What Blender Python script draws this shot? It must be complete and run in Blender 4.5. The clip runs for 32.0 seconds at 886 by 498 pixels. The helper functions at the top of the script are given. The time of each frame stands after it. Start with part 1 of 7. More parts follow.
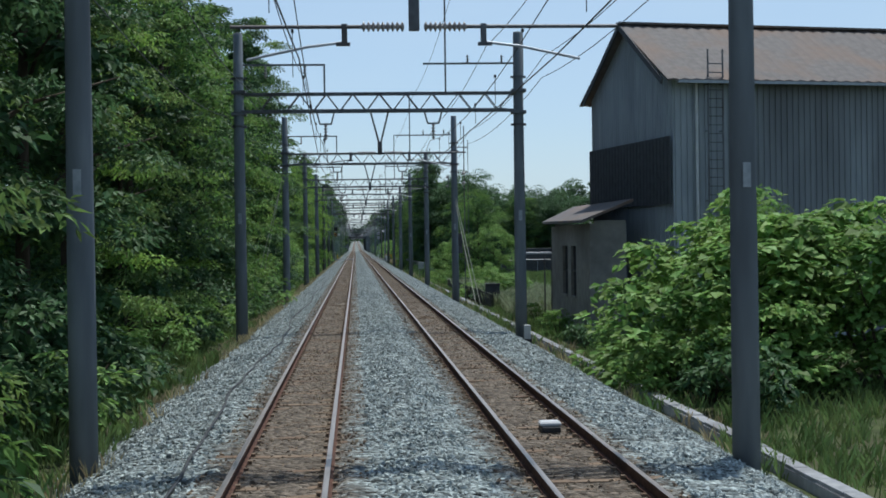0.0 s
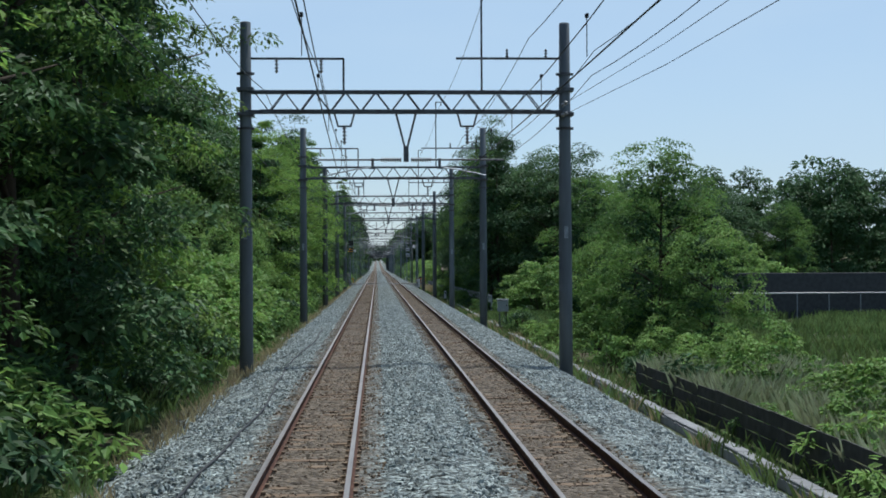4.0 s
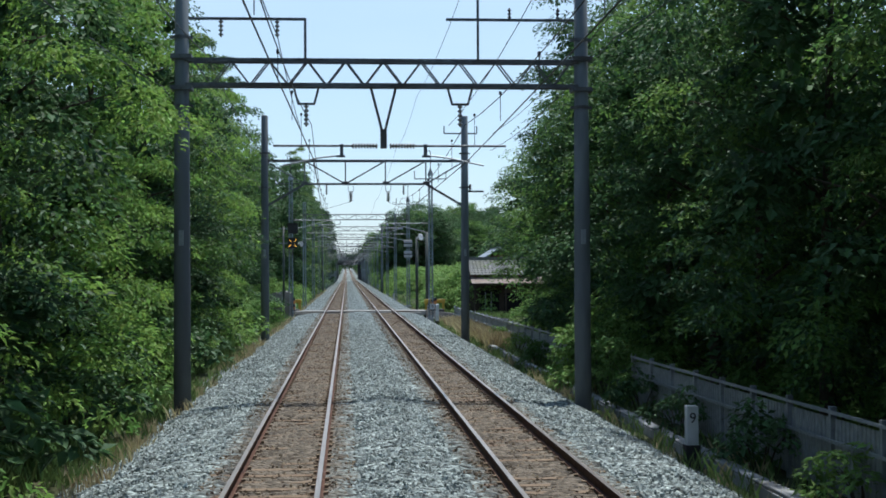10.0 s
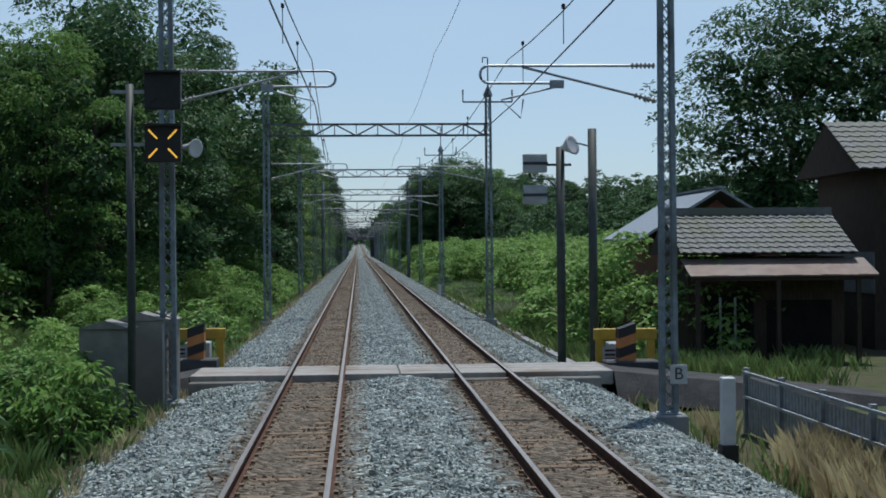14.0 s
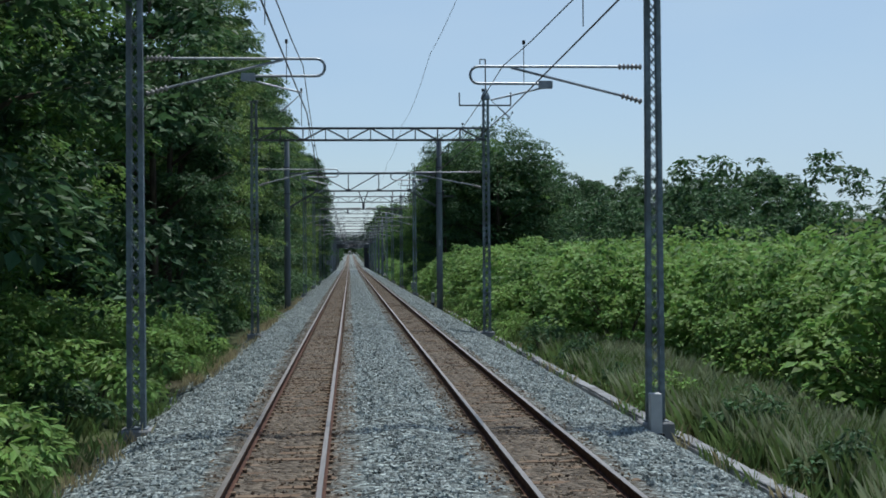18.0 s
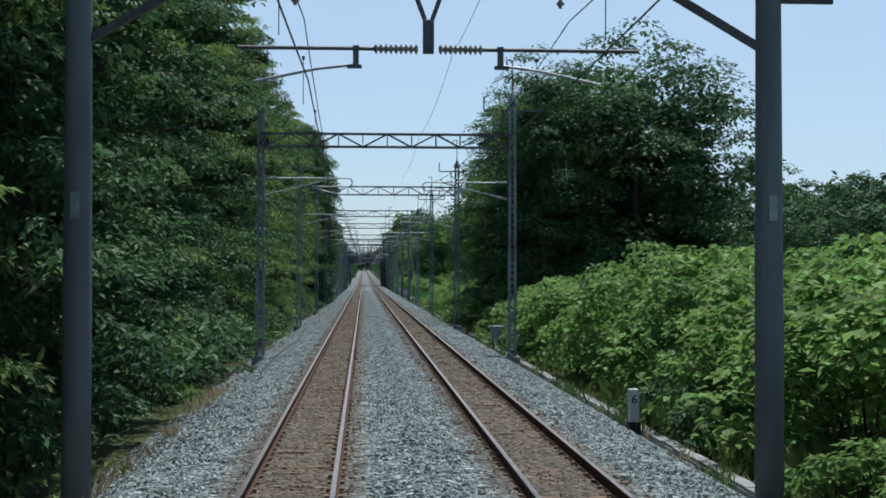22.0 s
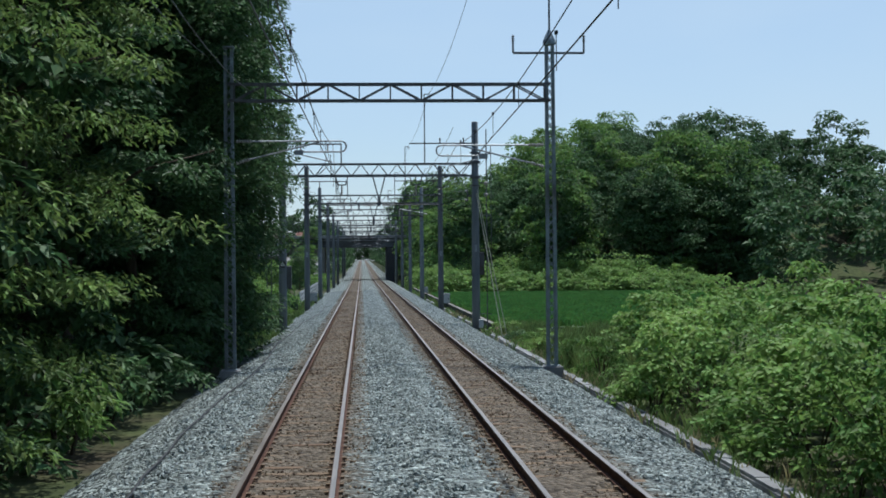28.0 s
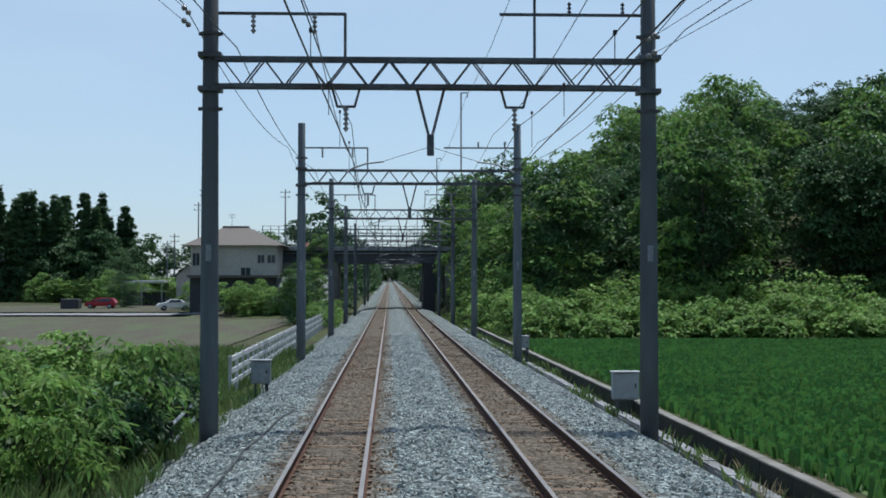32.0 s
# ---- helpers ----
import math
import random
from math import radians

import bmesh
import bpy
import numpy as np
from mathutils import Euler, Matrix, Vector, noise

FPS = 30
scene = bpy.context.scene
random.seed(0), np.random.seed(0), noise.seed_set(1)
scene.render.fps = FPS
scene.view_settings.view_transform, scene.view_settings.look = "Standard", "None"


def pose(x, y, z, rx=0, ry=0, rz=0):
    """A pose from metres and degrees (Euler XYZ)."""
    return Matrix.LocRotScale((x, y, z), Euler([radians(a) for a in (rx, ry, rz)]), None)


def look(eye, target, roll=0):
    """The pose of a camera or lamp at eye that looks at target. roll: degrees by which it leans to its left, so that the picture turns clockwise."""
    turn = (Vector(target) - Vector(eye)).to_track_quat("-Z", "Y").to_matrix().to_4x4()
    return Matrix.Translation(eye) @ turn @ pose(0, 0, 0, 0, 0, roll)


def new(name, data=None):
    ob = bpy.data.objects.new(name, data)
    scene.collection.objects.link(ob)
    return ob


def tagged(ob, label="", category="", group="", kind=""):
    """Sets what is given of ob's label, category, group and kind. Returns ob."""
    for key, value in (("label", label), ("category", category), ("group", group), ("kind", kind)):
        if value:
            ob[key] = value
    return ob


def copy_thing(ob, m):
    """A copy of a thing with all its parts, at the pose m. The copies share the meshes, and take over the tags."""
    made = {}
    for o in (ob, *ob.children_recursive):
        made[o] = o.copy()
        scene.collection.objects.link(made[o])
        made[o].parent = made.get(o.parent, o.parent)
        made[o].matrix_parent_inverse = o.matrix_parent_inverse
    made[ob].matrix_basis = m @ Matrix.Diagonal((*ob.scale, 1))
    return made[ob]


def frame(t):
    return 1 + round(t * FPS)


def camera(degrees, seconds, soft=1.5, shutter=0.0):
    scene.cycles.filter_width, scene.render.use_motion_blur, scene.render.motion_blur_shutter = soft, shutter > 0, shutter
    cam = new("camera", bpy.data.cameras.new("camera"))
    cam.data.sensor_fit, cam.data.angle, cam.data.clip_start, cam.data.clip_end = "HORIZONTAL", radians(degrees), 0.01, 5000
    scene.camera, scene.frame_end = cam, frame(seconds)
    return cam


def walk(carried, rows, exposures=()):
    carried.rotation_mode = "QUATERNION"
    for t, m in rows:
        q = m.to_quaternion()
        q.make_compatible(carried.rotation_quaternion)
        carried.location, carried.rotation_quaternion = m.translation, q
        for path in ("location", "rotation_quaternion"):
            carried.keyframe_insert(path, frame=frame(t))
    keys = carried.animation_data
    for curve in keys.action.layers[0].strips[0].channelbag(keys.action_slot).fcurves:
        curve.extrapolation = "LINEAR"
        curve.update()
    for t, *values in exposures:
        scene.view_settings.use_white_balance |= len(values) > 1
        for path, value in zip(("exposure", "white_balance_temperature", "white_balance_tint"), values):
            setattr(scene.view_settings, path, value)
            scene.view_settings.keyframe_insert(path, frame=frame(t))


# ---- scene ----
# Camera: seconds, metres along the track, yaw, pitch, roll
EYE = 2.66
ROWS = [
    (0.0, 0.30, -3.68, -0.23, -0.80),
    (0.5, 8.40, -3.38, -0.36, -0.76),
    (1.0, 16.50, -3.26, -0.38, -0.67),
    (1.5, 24.95, -3.18, -0.36, -0.56),
    (2.0, 33.40, -3.00, -0.14, -0.50),
    (2.5, 41.65, -2.70, 0.17, -0.06),
    (3.0, 49.90, -2.67, 0.23, -0.38),
    (3.5, 58.00, -2.81, 0.54, -0.30),
    (5.5, 90.80, -2.62, 0.70, -0.18),
    (6.0, 99.30, -3.15, 0.46, -0.35),
    (6.5, 107.70, -3.75, 0.26, -0.35),
    (7.0, 116.10, -3.83, 0.35, -0.23),
    (7.5, 124.20, -3.77, 0.55, -0.05),
    (8.0, 132.30, -3.68, 0.62, 0.01),
    (8.5, 140.65, -3.61, 0.74, -0.07),
    (9.0, 149.00, -3.71, 0.87, -0.18),
    (9.5, 157.05, -3.87, 0.93, -0.26),
    (10.0, 165.10, -4.04, 0.97, -0.27),
    (10.5, 173.25, -4.24, 0.95, -0.39),
    (11.0, 181.40, -4.29, 0.81, -0.46),
    (11.5, 189.55, -4.32, 0.64, -0.58),
    (12.0, 197.70, -4.28, 0.38, -0.67),
    (12.5, 206.25, -4.24, 0.19, -0.83),
    (13.0, 214.80, -3.95, -0.10, -1.34),
    (13.5, 222.90, -3.68, -0.13, -0.78),
    (14.0, 231.00, -3.57, -0.04, -0.52),
    (14.5, 239.20, -3.66, 0.30, -0.51),
    (16.5, 272.20, -3.47, 0.36, -0.71),
    (17.0, 280.40, -3.68, 0.28, -0.58),
    (17.5, 288.65, -3.91, 0.25, -0.32),
    (18.0, 296.90, -3.92, 0.36, -0.41),
    (18.5, 305.10, -3.94, 0.38, -0.32),
    (19.0, 313.30, -4.06, 0.36, -0.18),
    (19.5, 321.50, -4.04, 0.44, -0.30),
    (20.0, 329.70, -3.67, 0.72, -0.27),
    (20.5, 338.00, -3.27, 0.93, 0.09),
    (21.0, 346.30, -3.20, 1.02, 0.23),
    (21.5, 354.45, -3.24, 1.13, 0.34),
    (22.0, 362.60, -3.34, 1.10, 0.11),
    (22.5, 371.00, -3.41, 1.11, -0.08),
    (23.0, 379.40, -3.44, 0.98, -0.22),
    (23.5, 387.50, -3.58, 0.99, -0.69),
    (24.0, 395.60, -3.59, 0.91, -0.36),
    (24.5, 404.20, -3.50, 0.89, -0.27),
    (25.0, 412.80, -3.44, 0.81, -0.08),
    (25.5, 421.00, -3.19, 0.95, -0.30),
    (27.5, 454.00, -3.41, 0.57, -0.63),
    (28.0, 462.10, -3.42, 0.62, -0.49),
    (28.5, 470.50, -3.54, 0.64, -0.43),
    (29.0, 478.90, -3.72, 0.70, -0.58),
    (29.5, 487.55, -3.75, 0.77, -0.58),
    (30.0, 496.20, -3.55, 0.82, -0.53),
    (30.5, 504.00, -3.42, 0.99, -0.42),
    (31.0, 510.10, -2.79, 1.37, -0.16),
    (31.5, 519.60, -2.42, 1.57, 0.08),
    (32.0, 528.80, -2.25, 1.60, 0.03),
]
cam = camera(36.0, 32.0, soft=1.75)
walk(cam, [(t, pose(0, y, EYE, 90 + pitch, 0, yaw) @ pose(0, 0, 0, 0, 0, roll)) for t, y, yaw, pitch, roll in ROWS], [(0.0, -0.08, 5950, 8), (8.2, -0.05, 5950, 8), (9.4, 0.26, 5950, 8), (11.0, 0.27, 5950, 8), (12.5, 0.0, 5950, 8), (13.8, -0.22, 5950, 8), (18.5, -0.22, 5950, 8), (20.0, -0.1, 5950, 8), (22.0, -0.05, 5950, 8), (24.0, 0.2, 5950, 8), (25.5, 0.2, 5950, 8), (27.5, 0.0, 5950, 8), (29.0, -0.1, 5950, 8), (32.0, -0.1, 5950, 8)])

# World, sun and exposure
world = bpy.data.worlds.new("sky")
scene.world = world
world.use_nodes = True
wn = world.node_tree.nodes
sky = wn.new("ShaderNodeTexSky")
sky.sky_type, sky.sun_disc = "NISHITA", False
SUN_UP, SUN_TURN = radians(70), radians(23)
sky.sun_elevation, sky.sun_rotation = SUN_UP, SUN_TURN
sky.air_density, sky.dust_density, sky.ozone_density = 1.0, 0.6, 3.0
wn["Background"].inputs["Strength"].default_value = 0.12
haze = wn.new("ShaderNodeMix")      # summer haze pales the blue
haze.data_type = "RGBA"
veil = wn.new("ShaderNodeTexNoise")
veil.inputs["Scale"].default_value, veil.inputs["Detail"].default_value = 2.2, 5
drift = wn.new("ShaderNodeMapping")
drift.inputs["Scale"].default_value = (1.0, 1.0, 3.0)
spot = wn.new("ShaderNodeTexCoord")
cover = wn.new("ShaderNodeMapRange")
cover.inputs["From Min"].default_value, cover.inputs["From Max"].default_value = 0.35, 0.75
cover.inputs["To Min"].default_value, cover.inputs["To Max"].default_value = 0.40, 0.88
world.node_tree.links.new(spot.outputs["Generated"], drift.inputs["Vector"])
world.node_tree.links.new(drift.outputs["Vector"], veil.inputs["Vector"])
world.node_tree.links.new(veil.outputs["Fac"], cover.inputs["Value"])
height = wn.new("ShaderNodeSeparateXYZ")
world.node_tree.links.new(spot.outputs["Generated"], height.inputs["Vector"])
thin = wn.new("ShaderNodeMapRange")      # the haze thins out towards the zenith
thin.interpolation_type = "SMOOTHSTEP"
thin.inputs["From Min"].default_value, thin.inputs["From Max"].default_value = 0.2, 0.85
thin.inputs["To Min"].default_value, thin.inputs["To Max"].default_value = 1.0, 0.15
world.node_tree.links.new(height.outputs["Z"], thin.inputs["Value"])
layer = wn.new("ShaderNodeMath")
layer.operation = "MULTIPLY"
world.node_tree.links.new(cover.outputs["Result"], layer.inputs[0])
world.node_tree.links.new(thin.outputs["Result"], layer.inputs[1])
world.node_tree.links.new(layer.outputs["Value"], haze.inputs["Factor"])
haze.inputs["B"].default_value = (4.9, 6.05, 7.05, 1)
world.node_tree.links.new(sky.outputs["Color"], haze.inputs["A"])
world.node_tree.links.new(haze.outputs["Result"], wn["Background"].inputs["Color"])
sun = new("sun", bpy.data.lights.new("sun", "SUN"))
sun.data.energy, sun.data.angle, sun.data.color = 5.0, radians(0.6), (1.0, 0.95, 0.87)
sun.matrix_world = look((0, 0, 0), (-math.sin(SUN_TURN) * math.cos(SUN_UP), -math.cos(SUN_TURN) * math.cos(SUN_UP), -math.sin(SUN_UP)))

# ---- materials ----
XL, XR, XM = -0.93, 2.67, 0.87      # centres of the two tracks and of the space between


def mat(name, light, dark, scale=3.0, rough=0.85, bump=0.25, metal=0.0, stain=None, island=0.0, spread=(0.3, 0.7), stretch=(1, 1, 1), through_light=0.0, depth=0.02):
    m = bpy.data.materials.new(name)
    m.use_nodes = True
    nt = m.node_tree
    n, l = nt.nodes, nt.links
    b = n["Principled BSDF"]
    b.inputs["Roughness"].default_value, b.inputs["Metallic"].default_value = rough, metal
    b.inputs["Specular IOR Level"].default_value = 0.14 if through_light else 0.12 if rough >= 0.84 else 0.5
    g = n.new("ShaderNodeNewGeometry")
    mp = n.new("ShaderNodeMapping")
    mp.inputs["Scale"].default_value = stretch
    l.new(g.outputs["Position"], mp.inputs["Vector"])
    fine = n.new("ShaderNodeTexNoise")
    fine.inputs["Scale"].default_value, fine.inputs["Detail"].default_value = scale, 6
    l.new(mp.outputs["Vector"], fine.inputs["Vector"])
    ramp = n.new("ShaderNodeValToRGB")
    ramp.color_ramp.elements[0].position, ramp.color_ramp.elements[1].position = spread
    ramp.color_ramp.elements[0].color, ramp.color_ramp.elements[1].color = (*dark, 1), (*light, 1)
    l.new(fine.outputs["Fac"], ramp.inputs["Fac"])
    colour = ramp.outputs["Color"]
    if stain:
        big = n.new("ShaderNodeTexNoise")
        big.inputs["Scale"].default_value, big.inputs["Detail"].default_value = scale * 0.11, 4
        l.new(mp.outputs["Vector"], big.inputs["Vector"])
        sharp = n.new("ShaderNodeMapRange")
        sharp.inputs["From Min"].default_value, sharp.inputs["From Max"].default_value = 0.45, 0.68
        l.new(big.outputs["Fac"], sharp.inputs["Value"])
        mix = n.new("ShaderNodeMix")
        mix.data_type = "RGBA"
        l.new(sharp.outputs["Result"], mix.inputs["Factor"])
        l.new(colour, mix.inputs["A"])
        mix.inputs["B"].default_value = (*stain, 1)
        colour = mix.outputs["Result"]
    if island:
        hsv = n.new("ShaderNodeHueSaturation")
        r = n.new("ShaderNodeMapRange")
        r.inputs["To Min"].default_value, r.inputs["To Max"].default_value = 1 - island, 1 + island
        l.new(g.outputs["Random Per Island"], r.inputs["Value"])
        l.new(r.outputs["Result"], hsv.inputs["Value"])
        h = n.new("ShaderNodeMapRange")
        h.inputs["To Min"].default_value, h.inputs["To Max"].default_value = 0.485, 0.515
        l.new(g.outputs["Random Per Island"], h.inputs["Value"])
        l.new(h.outputs["Result"], hsv.inputs["Hue"])
        l.new(colour, hsv.inputs["Color"])
        colour = hsv.outputs["Color"]
    l.new(colour, b.inputs["Base Color"])
    if bump:
        bp = n.new("ShaderNodeBump")
        bp.inputs["Strength"].default_value, bp.inputs["Distance"].default_value = bump, depth
        l.new(fine.outputs["Fac"], bp.inputs["Height"])
        l.new(bp.outputs["Normal"], b.inputs["Normal"])
    if through_light:
        tr = n.new("ShaderNodeBsdfTranslucent")
        l.new(colour, tr.inputs["Color"])
        add = n.new("ShaderNodeMixShader")
        add.inputs["Fac"].default_value = through_light
        l.new(b.outputs["BSDF"], add.inputs[1])
        l.new(tr.outputs["BSDF"], add.inputs[2])
        l.new(add.outputs["Shader"], n["Material Output"].inputs["Surface"])
    return m


def ballast_material():
    m = mat("ballast_stone", (0.302, 0.346, 0.333), (0.133, 0.156, 0.152), 9.0, 0.9, 0.0)
    n, l = m.node_tree.nodes, m.node_tree.links
    b, g = n["Principled BSDF"], n["Geometry"]
    ramp = n["Color Ramp"]
    cell = n.new("ShaderNodeTexVoronoi")
    cell.inputs["Scale"].default_value = 10.0
    l.new(g.outputs["Position"], cell.inputs["Vector"])
    tone = n.new("ShaderNodeSeparateColor")
    l.new(cell.outputs["Color"], tone.inputs["Color"])
    val = n.new("ShaderNodeMapRange")
    val.inputs["To Min"].default_value, val.inputs["To Max"].default_value = 0.06, 1.85
    l.new(tone.outputs["Red"], val.inputs["Value"])
    hsv = n.new("ShaderNodeHueSaturation")
    l.new(val.outputs["Result"], hsv.inputs["Value"])
    l.new(ramp.outputs["Color"], hsv.inputs["Color"])
    # rust and brake dust lie along both tracks
    pos = n.new("ShaderNodeSeparateXYZ")
    l.new(g.outputs["Position"], pos.inputs["Vector"])
    wob = n.new("ShaderNodeTexNoise")
    wob.inputs["Scale"].default_value, wob.inputs["Detail"].default_value = 2.6, 7
    l.new(g.outputs["Position"], wob.inputs["Vector"])

    def near(centre):
        a = n.new("ShaderNodeMath"); a.operation = "SUBTRACT"; a.inputs[1].default_value = centre
        l.new(pos.outputs["X"], a.inputs[0])
        c = n.new("ShaderNodeMath"); c.operation = "ABSOLUTE"
        l.new(a.outputs[0], c.inputs[0])
        d = n.new("ShaderNodeMath"); d.operation = "MULTIPLY_ADD"; d.inputs[1].default_value = 0.9
        l.new(wob.outputs["Fac"], d.inputs[0])
        l.new(c.outputs[0], d.inputs[2])
        e = n.new("ShaderNodeMapRange")
        e.inputs["From Min"].default_value, e.inputs["From Max"].default_value = 1.55, 1.05
        l.new(d.outputs[0], e.inputs["Value"])
        return e.outputs["Result"]
    both = n.new("ShaderNodeMath"); both.operation = "MAXIMUM"
    l.new(near(XL), both.inputs[0]); l.new(near(XR), both.inputs[1])
    rust = n.new("ShaderNodeMix"); rust.data_type = "RGBA"; rust.blend_type = "MIX"
    brown = n.new("ShaderNodeHueSaturation")
    brown.inputs["Color"].default_value = (0.162, 0.136, 0.106, 1)
    tame = n.new("ShaderNodeMapRange")
    tame.inputs["To Min"].default_value, tame.inputs["To Max"].default_value = 0.5, 1.4
    l.new(tone.outputs["Green"], tame.inputs["Value"])
    l.new(tame.outputs["Result"], brown.inputs["Value"])
    l.new(both.outputs[0], rust.inputs["Factor"])
    l.new(hsv.outputs["Color"], rust.inputs["A"]); l.new(brown.outputs["Color"], rust.inputs["B"])
    l.new(rust.outputs["Result"], b.inputs["Base Color"])
    bp = n.new("ShaderNodeBump")
    bp.inputs["Strength"].default_value, bp.inputs["Distance"].default_value, bp.invert = 1.0, 0.16, True
    l.new(cell.outputs["Distance"], bp.inputs["Height"])
    l.new(bp.outputs["Normal"], b.inputs["Normal"])
    return m


BALLAST = ballast_material()
STONE = mat("loose_stone", (0.395, 0.44, 0.42), (0.138, 0.16, 0.156), 14.0, 0.9, 0.3, island=0.45)
RUSTY_STONE = mat("rusty_stone", (0.24, 0.186, 0.134), (0.112, 0.084, 0.06), 14.0, 0.9, 0.3, island=0.4)
SLEEPER = mat("sleeper_concrete", (0.214, 0.16, 0.112), (0.132, 0.097, 0.067), 7.0, 0.9, 0.4, stain=(0.144, 0.0988, 0.0684))
RAIL_SIDE = mat("rusted_rail", (0.11, 0.057, 0.038), (0.0456, 0.0243, 0.0182), 8.0, 0.85, 0.3)
RAIL_TOP = mat("polished_rail_head", (0.44, 0.385, 0.335), (0.27, 0.23, 0.195), 5.0, 0.38, 0.05, metal=1.0, stretch=(6, 0.2, 1))
CONCRETE = mat("grey_concrete", (0.304, 0.312, 0.312), (0.205, 0.213, 0.22), 5.0, 0.88, 0.3, stain=(0.167, 0.167, 0.167), stretch=(1, 1, 0.3))
POLE = mat("pole_concrete", (0.186, 0.208, 0.225), (0.118, 0.134, 0.148), 4.0, 0.85, 0.25, stain=(0.0836, 0.0874, 0.0912), stretch=(1, 1, 0.15))
STEEL = mat("weathered_steel", (0.129, 0.141, 0.156), (0.0646, 0.0684, 0.076), 6.0, 0.6, 0.2, metal=0.35, stain=(0.0532, 0.0456, 0.0418))
MAST = mat("weathered_mast_steel", (0.25, 0.305, 0.335), (0.15, 0.185, 0.21), 8.0, 0.65, 0.1, metal=0.2, stain=(0.10, 0.105, 0.105))
GALV = mat("galvanised_steel", (0.319, 0.342, 0.365), (0.205, 0.228, 0.251), 8.0, 0.5, 0.1, metal=0.55)
WIRE = mat("wire", (0.0418, 0.0456, 0.0471), (0.0228, 0.0228, 0.0228), 9.0, 0.6, 0.0, metal=0.4)
PORCELAIN = mat("insulator_glaze", (0.319, 0.304, 0.289), (0.19, 0.175, 0.167), 9.0, 0.3, 0.0)
SOIL = mat("ground_soil_and_grass", (0.072, 0.09, 0.034), (0.034, 0.044, 0.019), 1.8, 0.95, 0.6, stain=(0.066, 0.056, 0.036), depth=0.1)
BARK = mat("bark", (0.0912, 0.0722, 0.0532), (0.038, 0.0304, 0.0228), 8.0, 0.9, 0.6, stretch=(1, 1, 0.2))
LEAF = mat("broad_leaf", (0.19, 0.315, 0.075), (0.045, 0.105, 0.03), 0.6, 0.55, 0.0, island=0.25, through_light=0.42)
LEAF_BRIGHT = mat("young_leaf", (0.27, 0.42, 0.09), (0.085, 0.175, 0.04), 0.6, 0.55, 0.0, island=0.25, through_light=0.45)
# evergreen leaf; its dark tone also paints the shade inside other crowns
LEAF_DARK = mat("evergreen_and_crown_shade_leaf", (0.098, 0.178, 0.068), (0.026, 0.062, 0.028), 0.6, 0.55, 0.0, island=0.3, through_light=0.28)
# cedar green, its patches widened to paint sunlit clumps and shaded gaps
LEAF_CEDAR = mat("sun_and_shade_cedar_leaf", (0.25, 0.37, 0.10), (0.018, 0.046, 0.02), 0.6, 0.55, 0.0, island=0.25, through_light=0.32)
LEAF_VINE = mat("vine_leaf", (0.26, 0.40, 0.105), (0.09, 0.175, 0.048), 0.6, 0.55, 0.0, island=0.3, through_light=0.38)
GRASS = mat("grass_blade", (0.215, 0.29, 0.10), (0.08, 0.135, 0.042), 0.7, 0.7, 0.0, island=0.45, through_light=0.35)
PALE = mat("seeding_grass", (0.40, 0.42, 0.27), (0.20, 0.25, 0.12), 0.9, 0.8, 0.0, island=0.35, through_light=0.35)
DRY = mat("dry_grass", (0.50, 0.42, 0.25), (0.31, 0.26, 0.14), 0.7, 0.8, 0.0, island=0.35, through_light=0.3)

# ---- mesh helpers ----


